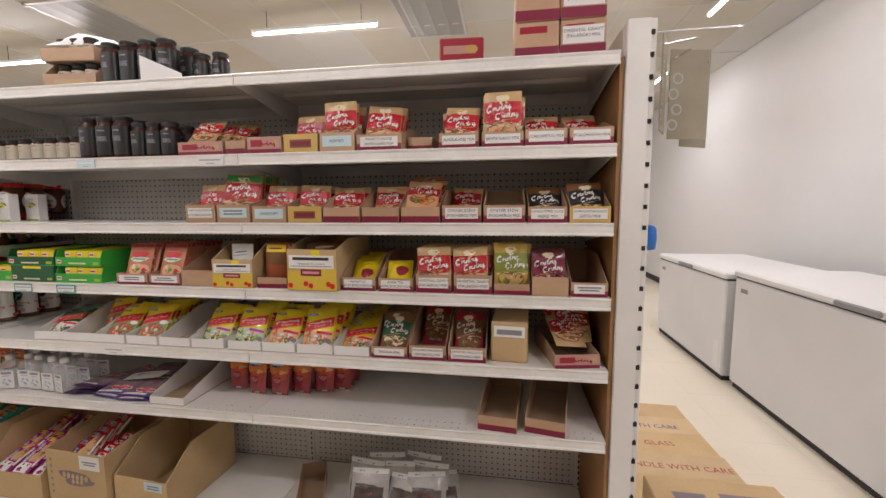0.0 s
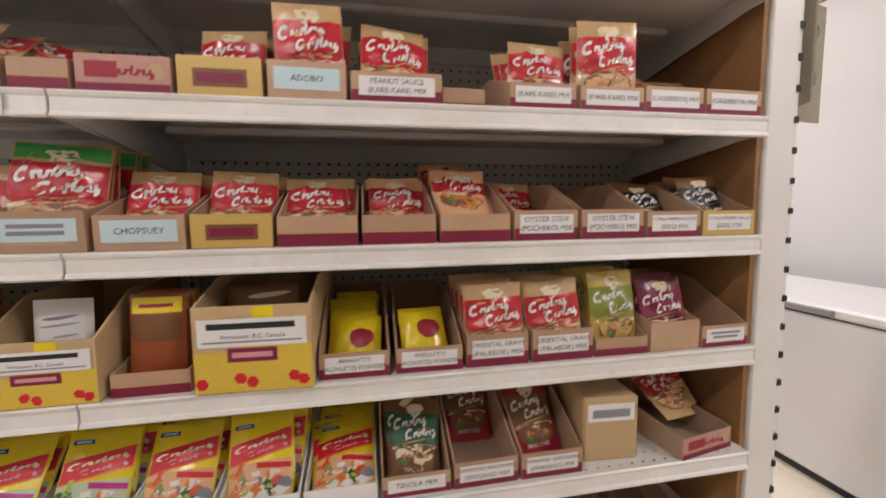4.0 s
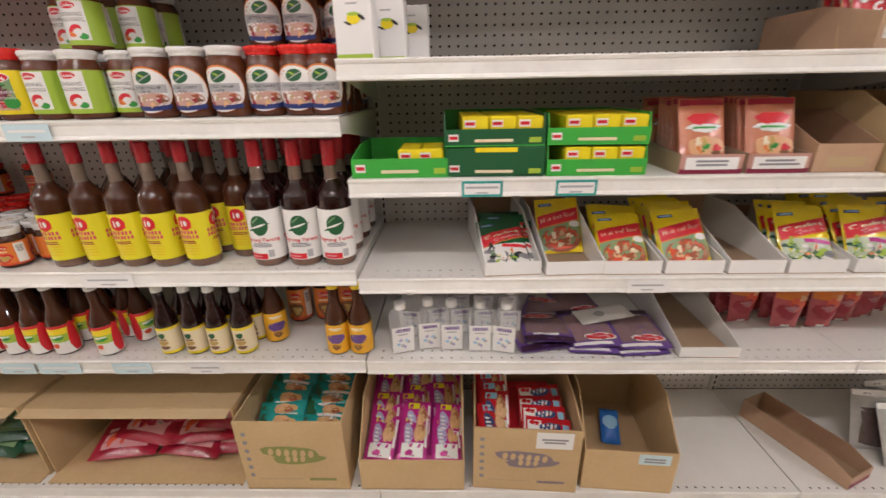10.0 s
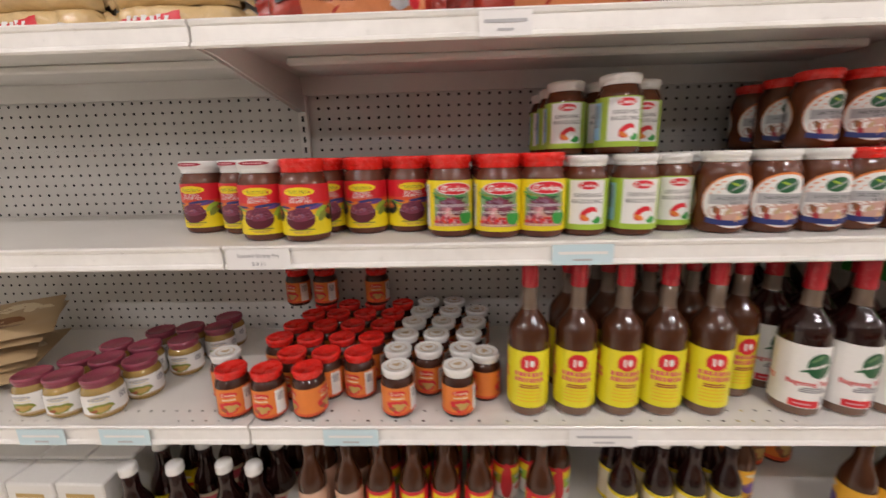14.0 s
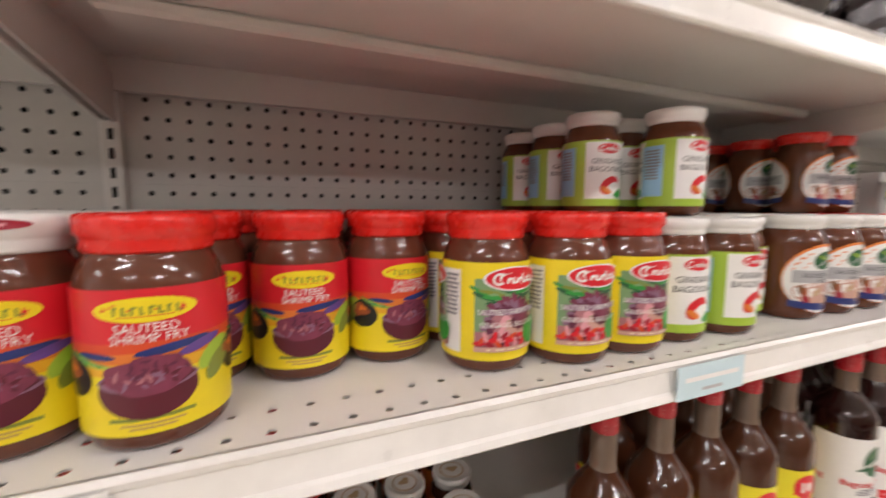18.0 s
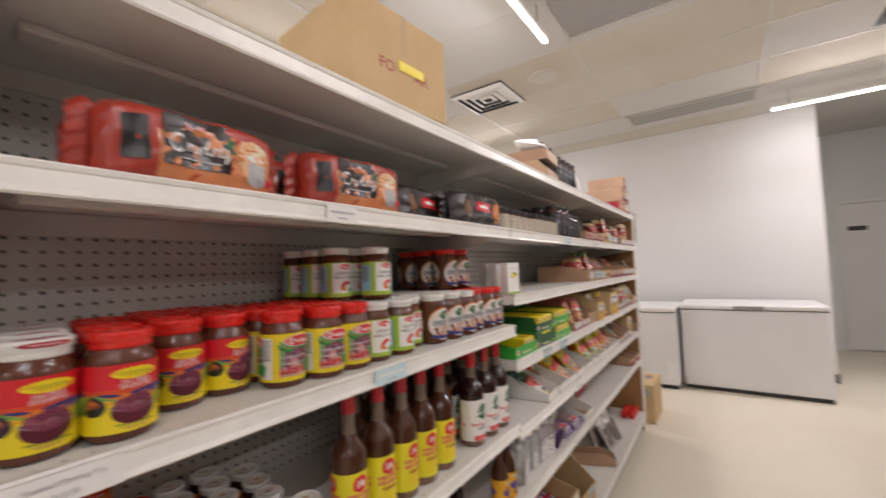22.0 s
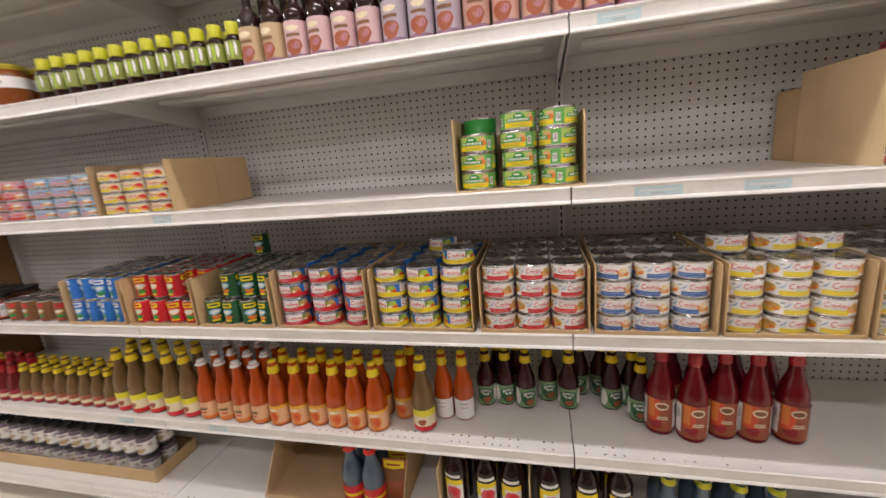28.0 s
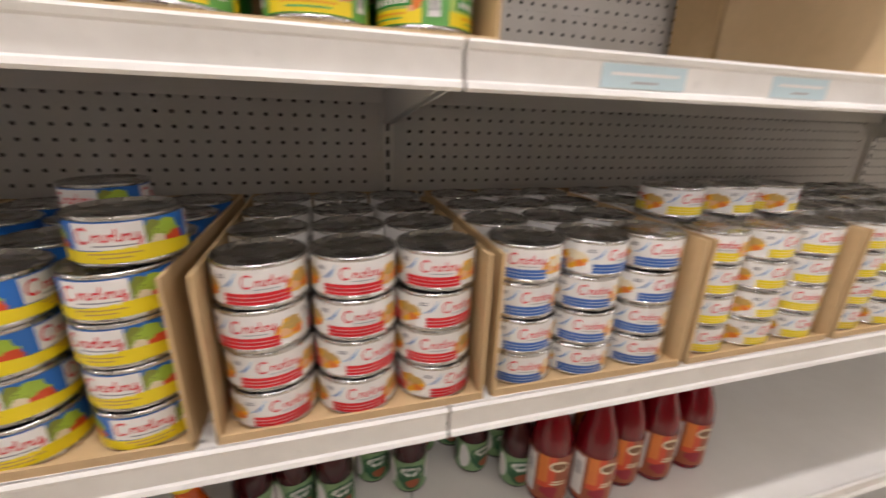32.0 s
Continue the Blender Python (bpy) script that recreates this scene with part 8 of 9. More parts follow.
# small tins, green tuna and dark fish cans
tin_p = lambda: can(0.050, 0.036, label_tuna(pink, red, white), "small pink tin in a stack", n=16)
tin_b = lambda: can(0.050, 0.036, label_tuna(sky, pink, white), "small pale blue tin in a stack", n=16)
tin_y = lambda: can(0.046, 0.036, label_tuna(cream, yellow, red), "small cream and yellow tin in a stack", n=16)
for x0, kind, mk in ((0.262, "tin_p", tin_p), (-0.079, "tin_p", tin_p), (-0.418, "tin_b", tin_b)):
    for c in range(3):
        for r in range(2):
            for level in range(4):
                if r:
                    can_behind(x0 + 0.055 + 0.108 * c, by(0.055 + 0.103 * r), T2 + 0.0365 * level, 0.050, 0.036, pink if kind == "tin_p" else sky)
                else:
                    putb(kind, mk, x0 + 0.055 + 0.108 * c, 0.055, T2 + 0.0365 * level, jit(30))
for c in range(3):
    for r in range(2):
        for level in range(4):
            if r:
                can_behind(-0.470 - 0.098 * c, by(0.055 + 0.095 * r), T2 + 0.0365 * level, 0.046, 0.036, cream)
            else:
                putb("tin_y", tin_y, -0.470 - 0.098 * c, 0.055, T2 + 0.0365 * level, jit(15))
# back and one side take the darker board: their shade is in the colour
ob = body_thing("carton", Shape().box(-0.16, 0.16, 0.0, 0.004, 0.0, 0.165, cardboard_in), "kraft carton behind stacked small tins", "carton")
part("side_panel", Shape().box(-0.16, -0.156, -0.20, 0.17, 0, 0.165, cardboard_in), ob)
part("side_panel", Shape().box(0.156, 0.16, -0.20, 0.17, 0, 0.165, cardboard), ob)
part("floor_panel", Shape().box(-0.16, 0.16, 0.004, 0.17, 0, 0.004, cardboard), ob)
ob.matrix_basis = pose(-0.575, by(0.21), T2, 0, 0, 180)


tin_green = ink_of("print_leaf_green", (0.14, 0.42, 0.10))
tin_lime = ink_of("print_yellow_green", (0.42, 0.58, 0.14))


def label_green(s, f, r, hgt):
    """Green wrap with a yellow panel: dark dome with a white fish, green name strip, pale slice of fish."""
    g = r * math.pi * 0.995
    v0, v1 = 0.0052, hgt - 0.0052
    h = v1 - v0
    at = lambda q: v0 + h * q
    s.sheet(f, -g, g, v0, v1, tin_green, 40, 2)
    for c in (0.0, 2.15 * r, -2.15 * r):
        s.sheet(f, c - r * 0.80, c + r * 0.80, at(0.03), at(0.97), tin_lime, 12, 2, 0.0003)
        s.sheet(f, c - r * 0.80, c + r * 0.80, at(0.03), at(0.34), yellow, 12, 1, 0.0005)
        s.disc(f, c + r * 0.62, at(0.60), r * 0.20, h * 0.30, peach, 0.0006, wobble=0.1)
        s.disc(f, c + r * 0.70, at(0.52), r * 0.13, h * 0.18, orange, 0.0007, wobble=0.15)
        s.disc(f, c, at(0.72), r * 0.30, h * 0.24, green, 0.0007, 20)
        s.sheet(f, c - r * 0.66, c + r * 0.62, at(0.40), at(0.64), green, 10, 1, 0.0008)
        s.disc(f, c, at(0.78), r * 0.15, h * 0.055, white, 0.0010, 14)
        s.disc(f, c - r * 0.15, at(0.78), r * 0.05, h * 0.06, white, 0.0010, 6, 0.6)
        for q in range(9):
            s.sheet(f, c + r * (-0.58 + 0.128 * q), c + r * (-0.50 + 0.128 * q), at(0.45), at(0.59), white, 1, 1, 0.0011)
        s.sheet(f, c - r * 0.5, c + r * 0.5, at(0.22), at(0.27), gold_orange, 8, 1, 0.0008)
        s.sheet(f, c - r * 0.4, c + r * 0.4, at(0.12), at(0.16), tin_green, 8, 1, 0.0008)
        s.sheet(f, c + r * 0.92, c + r * 1.16, at(0.18), at(0.72), white, 3, 1, 0.0005)
        for q in range(5):
            s.sheet(f, c + r * (0.95 + 0.04 * q), c + r * (0.965 + 0.04 * q), at(0.30), at(0.66), ink, 1, 1, 0.0008)


tuna_g = lambda: can(0.0465, 0.0468, label_green, "green tuna can with a yellow band in a stack")
for c, (x, n0) in enumerate(((-1.713, 3), (-1.822, 4), (-1.920, 4))):
    for r in range(2):
        for level in range(n0 if r == 0 else 4):
            if r:
                can_behind(x, by(0.14), T2 + 0.0046 + 0.0470 * level, 0.0465, 0.0468, green)
                continue
            putb("tuna_g", tuna_g, x + jit(0.003), 0.050 + 0.09 * r, T2 + 0.0046 + 0.0470 * level, jit(15) + (-8 if c < 2 else 60))
ob = body_thing("carton", Shape().box(-0.162, 0.162, 0.0, 0.29, 0.0, 0.004, cardboard_pale), "cut-open kraft carton of green tuna cans with a fish print", "carton")
part("side_panel", cheek(-0.162, 0.29, [(0.0, 0.004), (0.29, 0.004), (0.29, 0.185), (0.0, 0.185)], cardboard, 0.004), ob)
part("side_panel", cheek(0.158, 0.29, [(0.0, 0.004), (0.29, 0.004), (0.29, 0.18), (0.02, 0.18), (0.0, 0.15)], cardboard, 0.004), ob)
part("back_panel", Shape().box(-0.158, 0.158, 0.286, 0.29, 0.004, 0.15, cardboard_in), ob)
g = lambda u, v, h: (0.1621 + h, u, v)
s = Shape()
s.disc(g, 0.13, 0.115, 0.035, 0.024, ink, 0.0006)
s.sheet(g, 0.09, 0.18, 0.075, 0.087, ink_grey, 2, 1, 0.0006)
s.sheet(g, 0.05, 0.26, 0.030, 0.062, white, 2, 1, 0.0006)
s.words("TUNA FLAKES IN OIL", g, 0.155, 0.046, 0.015, ink, 0.001)
part("print", s, ob, "dark fish mark and white strip")
g = lambda u, v, h: (-0.1621 - h, 0.29 - u, v)
s = Shape()
s.disc(g, 0.13, 0.115, 0.035, 0.024, ink, 0.0006)
s.sheet(g, 0.09, 0.18, 0.075, 0.087, ink_grey, 2, 1, 0.0006)
s.sheet(g, 0.05, 0.26, 0.030, 0.062, white, 2, 1, 0.0006)
s.words("TUNA FLAKES IN OIL", g, 0.155, 0.046, 0.015, ink, 0.001)
part("print", s, ob, "dark fish mark and white strip")
ob.matrix_basis = pose(-1.820, by(0.0), T2, 0, 0, 180)

fish_teal = ink_of("print_deep_teal", (0.02, 0.12, 0.13))
fish_pale = ink_of("print_pale_fish", (0.42, 0.52, 0.50))


def label_fish(ground, green_dish=False):
    """Brand script at the top, a fish or a dish across the middle, rose band at the foot."""
    def draw(s, f, r, hgt):
        g = r * math.pi * 0.995
        v0, v1 = 0.006, hgt - 0.006
        h = v1 - v0
        at = lambda q: v0 + h * q
        s.sheet(f, -g, g, v0, v1, ground, 40, 3)
        s.sheet(f, -g, g, at(0.0), at(0.12), hot_pink, 40, 1, 0.0003)
        s.sheet(f, -g, g, at(0.12), at(0.15), white, 40, 1, 0.0003)
        s.sheet(f, -g, g, at(0.95), at(1.0), crimson, 40, 1, 0.0003)
        for c in (0.0, 2.1 * r, -2.1 * r):
            s.sheet(f, c - r * 0.80, c + r * 0.72, at(0.76), at(0.92), crimson, 12, 1, 0.0004)
            script_mark(s, f, c - r * 0.02, at(0.84), r * 1.35, h * 0.13, white, 0.0008, 1.3)
            if green_dish:
                for k in range(9):
                    s.disc(f, c + r * (-0.55 + 0.14 * k), at(0.46 + 0.10 * math.sin(k * 2.1)), r * 0.24, h * 0.085, (olive, rust, lime, orange, grey_green, cream, olive, red_orange, lime)[k], 0.0005 + 0.0001 * k, 12, k, wobble=0.15)
            else:
                s.disc(f, c, at(0.46), r * 0.74, h * 0.15, fish_teal, 0.0005, 22, 0.75)
                s.disc(f, c + r * 0.06, at(0.43), r * 0.66, h * 0.075, fish_pale, 0.0007, 20, 0.75)
                s.disc(f, c + r * 0.14, at(0.40), r * 0.45, h * 0.03, white, 0.0009, 16, 0.80)
                s.disc(f, c - r * 0.46, at(0.62), r * 0.10, h * 0.05, fish_pale, 0.0010, 12)
                s.disc(f, c + r * 0.60, at(0.66), r * 0.20, h * 0.035, teal, 0.0008, 12, -0.3)
            bars(s, f, c, at(0.22), r * 1.1, 2, h * 0.022, white, 0.0008)
    return draw


gei = lambda: can(0.042, 0.128, label_fish(black), "black fish can with a pale fish and rose band")
gei2 = lambda: can(0.042, 0.128, label_fish(black, True), "black vegetable can with a coloured dish picture")
for k in range(3):
    putb("gei", gei, -2.613 - 0.088 * k, 0.05, T2, jit(10))
    for r in (1, 2):
        can_behind(-2.613 - 0.088 * k, by(0.05 + 0.09 * r), T2, 0.042, 0.128, black)
putb("gei2", gei2, -2.613, 0.05, T2 + 0.1285, 5)
for bx in (-2.567, -2.878):
    ob = body_thing("card_divider", Shape().box(-0.002, 0.002, 0, 0.30, 0, 0.235, cardboard_pale), "upright kraft card divider beside fish cans", "card divider")
    ob.matrix_basis = pose(bx, by(0.0), T2, 0, 0, 180)
gei3 = lambda: can(0.042, 0.128, label_fish(white), "white fish can with a crimson band")
for k in range(4):
    for level in range(2):
        putb("gei3", gei3, -2.925 - 0.088 * k, 0.05, T2 + 0.1285 * level, jit(10))
ob = closed_carton(0.29, 0.12, 0.20, "kraft carton standing behind black fish cans", None, False)
ob.matrix_basis = pose(-2.722, by(0.32), T2, 0, 0, 180)
lid_lime = material("cap_lime", (0.55, 0.55, 0.02), 0.4, grain=0.05, scale=90)
cap_olive = material("cap_olive_yellow", (0.50, 0.42, 0.03), 0.4, grain=0.06, scale=90)
label_pink = ink_of("print_dusty_pink", (0.62, 0.42, 0.42))
label_grey = ink_of("print_warm_grey", (0.44, 0.37, 0.42))
label_maroon = ink_of("print_wine", (0.32, 0.08, 0.08))
# upper shelf: jars, capers, sauces, fruit cans
honey = lambda: jar("honey", 0.056, 0.138, material("jar_of_amber", (0.21, 0.055, 0.012), 0.06, grain=0.2, scale=20), cap_olive, label_band(white, 0.50, 0.80, rows=[(brown, 0.5, 0.9, 0.006)]), "amber jar with a cream label and yellow lid", "")
for k in range(4):
    for r in range(2):
        putb("honey", honey, 0.325 - 0.148 * k, 0.06 + 0.1 * r, T1, jit(20))
caper = lambda: bottle(0.028, 0.128, sauce_dark, lid_lime, 0.040, label_band(olive, 0.34, 0.96, spots=[(white, -0.3, 0.6, 0.16, 0.36, 0.0), (lime, 0.1, 0.5, 0.20, 0.42, 0.0), (white, 0.5, 0.6, 0.14, 0.36, 0.0)]), "small dark bottle with a bright yellow cap", neck=0.6, shoulder=0.62)
for k in range(13):
    for r in range(2):
        putb("caper", caper, -0.32 - 0.0605 * k, 0.04 + 0.062 * r, T1, jit(15))
SAUCE = [(cap_olive, tan, 2), (film_red, label_pink, 4), (cap_olive, label_grey, 3), (cap_olive, label_rose, 5), (lid_black, label_maroon, 2)]
x = -1.10
for q, (cap, lab, n) in enumerate(SAUCE):
    mk = (lambda cap=cap, lab=lab: bottle(0.0325, 0.245 if cap is not film_red else 0.232, sauce_dark, cap, 0.042, label_band(lab, 0.05, 0.84, spots=[(rust, 0, 0.30, 0.7, 0.22, 0.1), (rose, 0.2, 0.34, 0.35, 0.1, 0.4), (cream, 0, 0.80, 0.55, 0.08, 0.0)], rows=[(brown, 0.62, 1.2, 0.008)], strips=[(mauve, 0.0, 0.10)]), "dark sauce bottle with a pictured label on the upper shelf", neck=0.36, shoulder=0.50))
    for k in range(n):
        for r in range(2):
            putb("sauce_%d" % q, mk, x, 0.045 + 0.07 * r, T1, jit(15))
        x -= 0.0705
mango = ink_of("print_mango", (0.82, 0.54, 0.02))
can_dark = ink_of("print_dark_olive", (0.06, 0.075, 0.05))
can_grey = ink_of("print_stone_grey", (0.30, 0.30, 0.26))


def label_fruit(ground, fruit):
    """White script on a dark sky, halves of fruit filling the lower half, leaves to one side."""
    def draw(s, f, r, hgt):
        g = r * math.pi * 0.995
        v0, v1 = 0.006, hgt - 0.006
        h = v1 - v0
        at = lambda q: v0 + h * q
        s.sheet(f, -g, g, v0, v1, ground, 40, 3)
        s.sheet(f, -g, g, at(0.70), at(0.96), can_grey, 40, 1, 0.0003)
        for c in (-0.15 * r, 2.0 * r, -2.2 * r):
            s.sheet(f, c + r * 0.72, c + r * 1.35, at(0.02), at(0.72), tin_green, 8, 2, 0.0004)
            s.disc(f, c + r * 0.95, at(0.62), r * 0.28, h * 0.10, grey_green, 0.0005, 14, 0.6)
            script_mark(s, f, c + r * 0.1, at(0.83), r * 1.35, h * 0.16, white, 0.0008, 1.3)
            for k, (u, v, a, b) in enumerate(((-0.40, 0.28, 0.40, 0.27), (0.36, 0.27, 0.42, 0.26), (-0.02, 0.34, 0.42, 0.28), (-0.30, 0.13, 0.44, 0.12), (0.40, 0.12, 0.40, 0.11))):
                s.disc(f, c + u * r, at(v), a * r, b * h, fruit[k % len(fruit)], 0.0006 + 0.0002 * k, 18, 0.2 * (k - 2), wobble=0.03)
            for k in range(4):
                s.disc(f, c + r * (-0.45 + 0.3 * k), at(0.34 - 0.04 * (k % 2)), r * 0.05, h * 0.14, fruit[-1], 0.0018, 10, 0.15 * (k - 1.5))
    return draw


fruit_w = lambda: can(0.040, 0.112, label_fruit(can_dark, (grey, white, grey, white, cream)), "grey fruit can with white lychees on the label", n=24)
fruit_y = lambda: can(0.047, 0.125, label_fruit(can_dark, (gold_orange, mango, gold_orange, mango, orange)), "large fruit can with yellow mango on the label")
for k in range(3):
    for r in range(2):
        putb("fruit_w", fruit_w, -2.272 - 0.088 * k, 0.055 + 0.085 * r, T1, jit(12))
for k in range(6):
    for r in range(2):
        putb("fruit_y", fruit_y, -2.552 - 0.100 * k - (0.022 if k > 2 else 0), 0.06 + 0.1 * r, T1, jit(12))
for x in (-2.221, -2.496, -2.815):
    ob = body_thing("card_divider", cheek(-0.002, 0.3, [(0.0, 0.0), (0.32, 0.0), (0.32, 0.15), (0.20, 0.16), (0.10, 0.20), (0.04, 0.225), (0.0, 0.225)], cardboard_pale, 0.004), "torn kraft card divider between cans", "card divider")
    ob.matrix_basis = pose(x, by(0.0), T1, 0, 0, 180)

sauce_wine = material("bottle_wine_sauce", (0.045, 0.006, 0.008), 0.05, grain=0.2, scale=9)
# lower shelf: hot sauces, ketchups
def label_ketchup(s, f, r, t):
    """Orange field running into brown, cream oval mark, white panel of small print."""
    v0, h = 0.12 * t, 0.84 * t
    at = lambda q: v0 + h * q
    g = r * 2.7
    s.sheet(f, -g, g, at(0), at(1), rust, 28, 2)
    for c in (0.0, 2.5 * r, -2.5 * r):
        s.sheet(f, c - r * 0.9, c - r * 0.1, at(0.30), at(1.0), red_orange, 8, 1, 0.0003)
        s.sheet(f, c - r * 0.9, c - r * 0.45, at(0.42), at(1.0), orange, 6, 1, 0.0005)
        s.disc(f, c + r * 0.05, at(0.80), r * 0.46, h * 0.12, cream, 0.0008, 22)
        s.disc(f, c + r * 0.05, at(0.80), r * 0.36, h * 0.07, brown, 0.0010, 20)
        bars(s, f, c + r * 0.1, at(0.46), r * 0.8, 2, h * 0.035, cream, 0.0008)
        s.disc(f, c - r * 0.3, at(0.22), r * 0.4, h * 0.12, crimson, 0.0006, wobble=0.15)
        s.sheet(f, c + r * 0.85, c + r * 1.45, at(0.10), at(0.96), white, 5, 1, 0.0009)
        bars(s, f, c + r * 1.15, at(0.80), r * 0.45, 7, h * 0.025, ink_grey, 0.0012)


lo = dict(neck=0.46, shoulder=0.44, slope=0.36, cap_r=1.25, taper=0.72)
vb = lambda: bottle(0.0365, 0.252, sauce_olive, lid_yellow, 0.042, label_band(cream, 0.06, 0.72, strips=[(red, 0.0, 0.22), (chrome_yellow, 0.70, 1.0)], spots=[(rust, 0.0, 0.42, 0.4, 0.14, 0.2)]), "olive brown sauce bottle with a yellow cap", group="olive sauce bottles", **lo)
ow = lambda: bottle(0.0345, 0.226, sauce_orange, lid_white, 0.018, label_band(peach, 0.06, 0.72, rows=[(brown, 0.62, 0.9, 0.009), (red, 0.40, 0.7, 0.005)], strips=[(orange, 0.0, 0.2)]), "orange sauce bottle with a white cap", group="orange sauce bottles", **lo)
oy = lambda: bottle(0.0355, 0.236, sauce_orange, lid_yellow, 0.045, label_band(peach, 0.07, 0.76, spots=[(orange, 0, 0.42, 0.6, 0.30, 0.2), (red_orange, 0.1, 0.44, 0.30, 0.2, 0.4), (cream, -0.1, 0.76, 0.5, 0.08, 0.0)], strips=[(gold_orange, 0.86, 1.0), (orange, 0.0, 0.10)]), "orange sauce bottle with a yellow cap", group="orange sauce bottles", **lo)
owl = lambda: bottle(0.0335, 0.238, sauce_orange, lid_yellow, 0.045, label_band(white, 0.08, 0.74, rows=[(grey, 0.8, 0.9, 0.004), (grey, 0.6, 0.8, 0.003)], wrap=1.3), "orange sauce bottle with a plain white label", group="orange sauce bottles", **lo)
dg = lambda: bottle(0.0335, 0.206, sauce_wine, lid_yellow, 0.042, label_band(grey_green, 0.10, 0.86, spots=[(dark_green, 0, 0.5, 0.85, 0.42, 0.0), (white, 0, 0.68, 0.55, 0.15, 0.0), (dark_green, 0, 0.68, 0.40, 0.09, 0.0), (rust, 0.1, 0.28, 0.4, 0.14, 0.2), (white, 1.25, 0.5, 0.35, 0.42, 0.0)]), "dark red sauce bottle with a green label", group="green label bottles", **lo)
kt = lambda: bottle(0.0395, 0.270, sauce_red, film_red, 0.040, label_ketchup, "large red banana ketchup bottle with an orange label", group="ketchup bottles", neck=0.40, shoulder=0.46, slope=0.40, cap_r=1.14)
for k, (x, b) in enumerate(((-0.262, 0.045), (-0.341, 0.040), (-0.415, 0.048), (-0.509, 0.038), (-0.584, 0.040))):
    for r in range(2):
        putb("vb", vb, x + 0.02 * r, b + 0.078 * r, T4, jit(20))
for k, (x, b) in enumerate(((-0.664, 0.036), (-0.737, 0.040), (-0.812, 0.034), (-0.884, 0.036))):
    for r in range(3):
        putb("ow", ow, x + 0.01 * r, b + 0.074 * r, T4, jit(15))
for k, (x, b) in enumerate(((-0.962, 0.036), (-1.036, 0.044), (-1.106, 0.052), (-1.180, 0.046), (-1.252, 0.044), (-1.326, 0.046))):
    for r in range(2):
        putb("oy", oy, x + 0.012 * r, b + 0.076 * r, T4, jit(12))
for x, b, kind, mk in ((-1.396, 0.122, "oy", oy), (-1.402, 0.20, "oy", oy), (-1.482, 0.066, "vb", vb), (-1.536, 0.135, "owl", owl), (-1.604, 0.135, "owl", owl)):
    putb(kind, mk, x, b, T4, jit(10))
for x, b in ((-1.668, 0.222), (-1.736, 0.232), (-1.806, 0.218), (-1.880, 0.268), (-1.948, 0.228), (-2.084, 0.240), (-2.150, 0.262), (-2.160, 0.185), (-1.700, 0.305), (-1.77, 0.31), (-1.99, 0.315), (-2.06, 0.318)):
    putb("dg", dg, x, b, T4, jit(25))
for x, b in ((-2.205, 0.140), (-2.284, 0.114), (-2.368, 0.138), (-2.446, 0.132), (-2.540, 0.138), (-2.25, 0.225), (-2.335, 0.225), (-2.42, 0.22), (-2.51, 0.225)):
    putb("kt", kt, x, b, T4, jit(10))
mus = lambda: bottle(0.030, 0.165, sauce_olive, lid_yellow, 0.030, label_band(rust, 0.08, 0.7, strips=[(cream, 0.3, 0.6), (crimson, 0.0, 0.2)]), "squat sauce bottle with a yellow cap", **lo)
rdj = lambda: bottle(0.033, 0.175, sauce_red, film_red, 0.05, label_band(crimson, 0.05, 0.7, strips=[(cream, 0.3, 0.6)]), "red sauce bottle with a red seal", **lo)
for k in range(16):
    x = 0.80 - 0.066 * k
    mk = ("rdj", rdj) if 5 <= k < 8 else ("mus", mus)
    for r in range(2):
        putb(mk[0], mk[1], x, 0.045 + 0.07 * r, T4, jit(15))

# base deck
pur = lambda: jar("purple", 0.034, 0.095, material("jar_of_purple_yam", (0.16, 0.12, 0.17), 0.12, grain=0.3, scale=40, coat=0.6), lid_black, label_small(white, grey, grey, mauve), "small jar of purple preserve in a shrink-wrapped case", "")
for k in range(16):
    for r in range(2):
        for level in range(2):
            putb("pur", pur, 0.80 - 0.072 * k, 0.05 + 0.075 * r, T5 + 0.004 + 0.0955 * level, jit(25))
ob = open_carton(1.20, 0.20, 0.055, "low kraft case tray holding small purple jars")
ob.matrix_basis = pose(0.25, by(-0.002), T5 - 0.0005, 0, 0, 180)
def label_soy(s, f, r, t):
    """White label with a yellow head and a rose picture; a small white band on the shoulder."""
    v0, h = 0.16 * t, 0.72 * t
    at = lambda q: v0 + h * q
    for c in (0.0, 2.6 * r, -2.6 * r):
        s.sheet(f, c - r * 0.95, c + r * 0.95, at(0), at(1), white, 12, 2)
        s.sheet(f, c - r * 0.95, c + r * 0.95, at(0.86), at(1.0), yellow, 12, 1, 0.0003)
        s.sheet(f, c - r * 0.95, c - r * 0.55, at(0.62), at(0.9), yellow, 6, 1, 0.0004)
        s.disc(f, c + r * 0.08, at(0.60), r * 0.62, h * 0.24, hot_pink, 0.0006, 22, wobble=0.06)
        s.disc(f, c + r * 0.18, at(0.66), r * 0.36, h * 0.13, red, 0.0008, 18, wobble=0.1)
        s.disc(f, c - r * 0.2, at(0.50), r * 0.26, h * 0.08, rose, 0.0009, 16, wobble=0.15)
        bars(s, f, c, at(0.27), r * 1.2, 3, h * 0.035, grey, 0.0006)
        s.sheet(f, c - r * 0.75, c + r * 0.75, t * 0.925, t * 0.985, white, 10, 1)


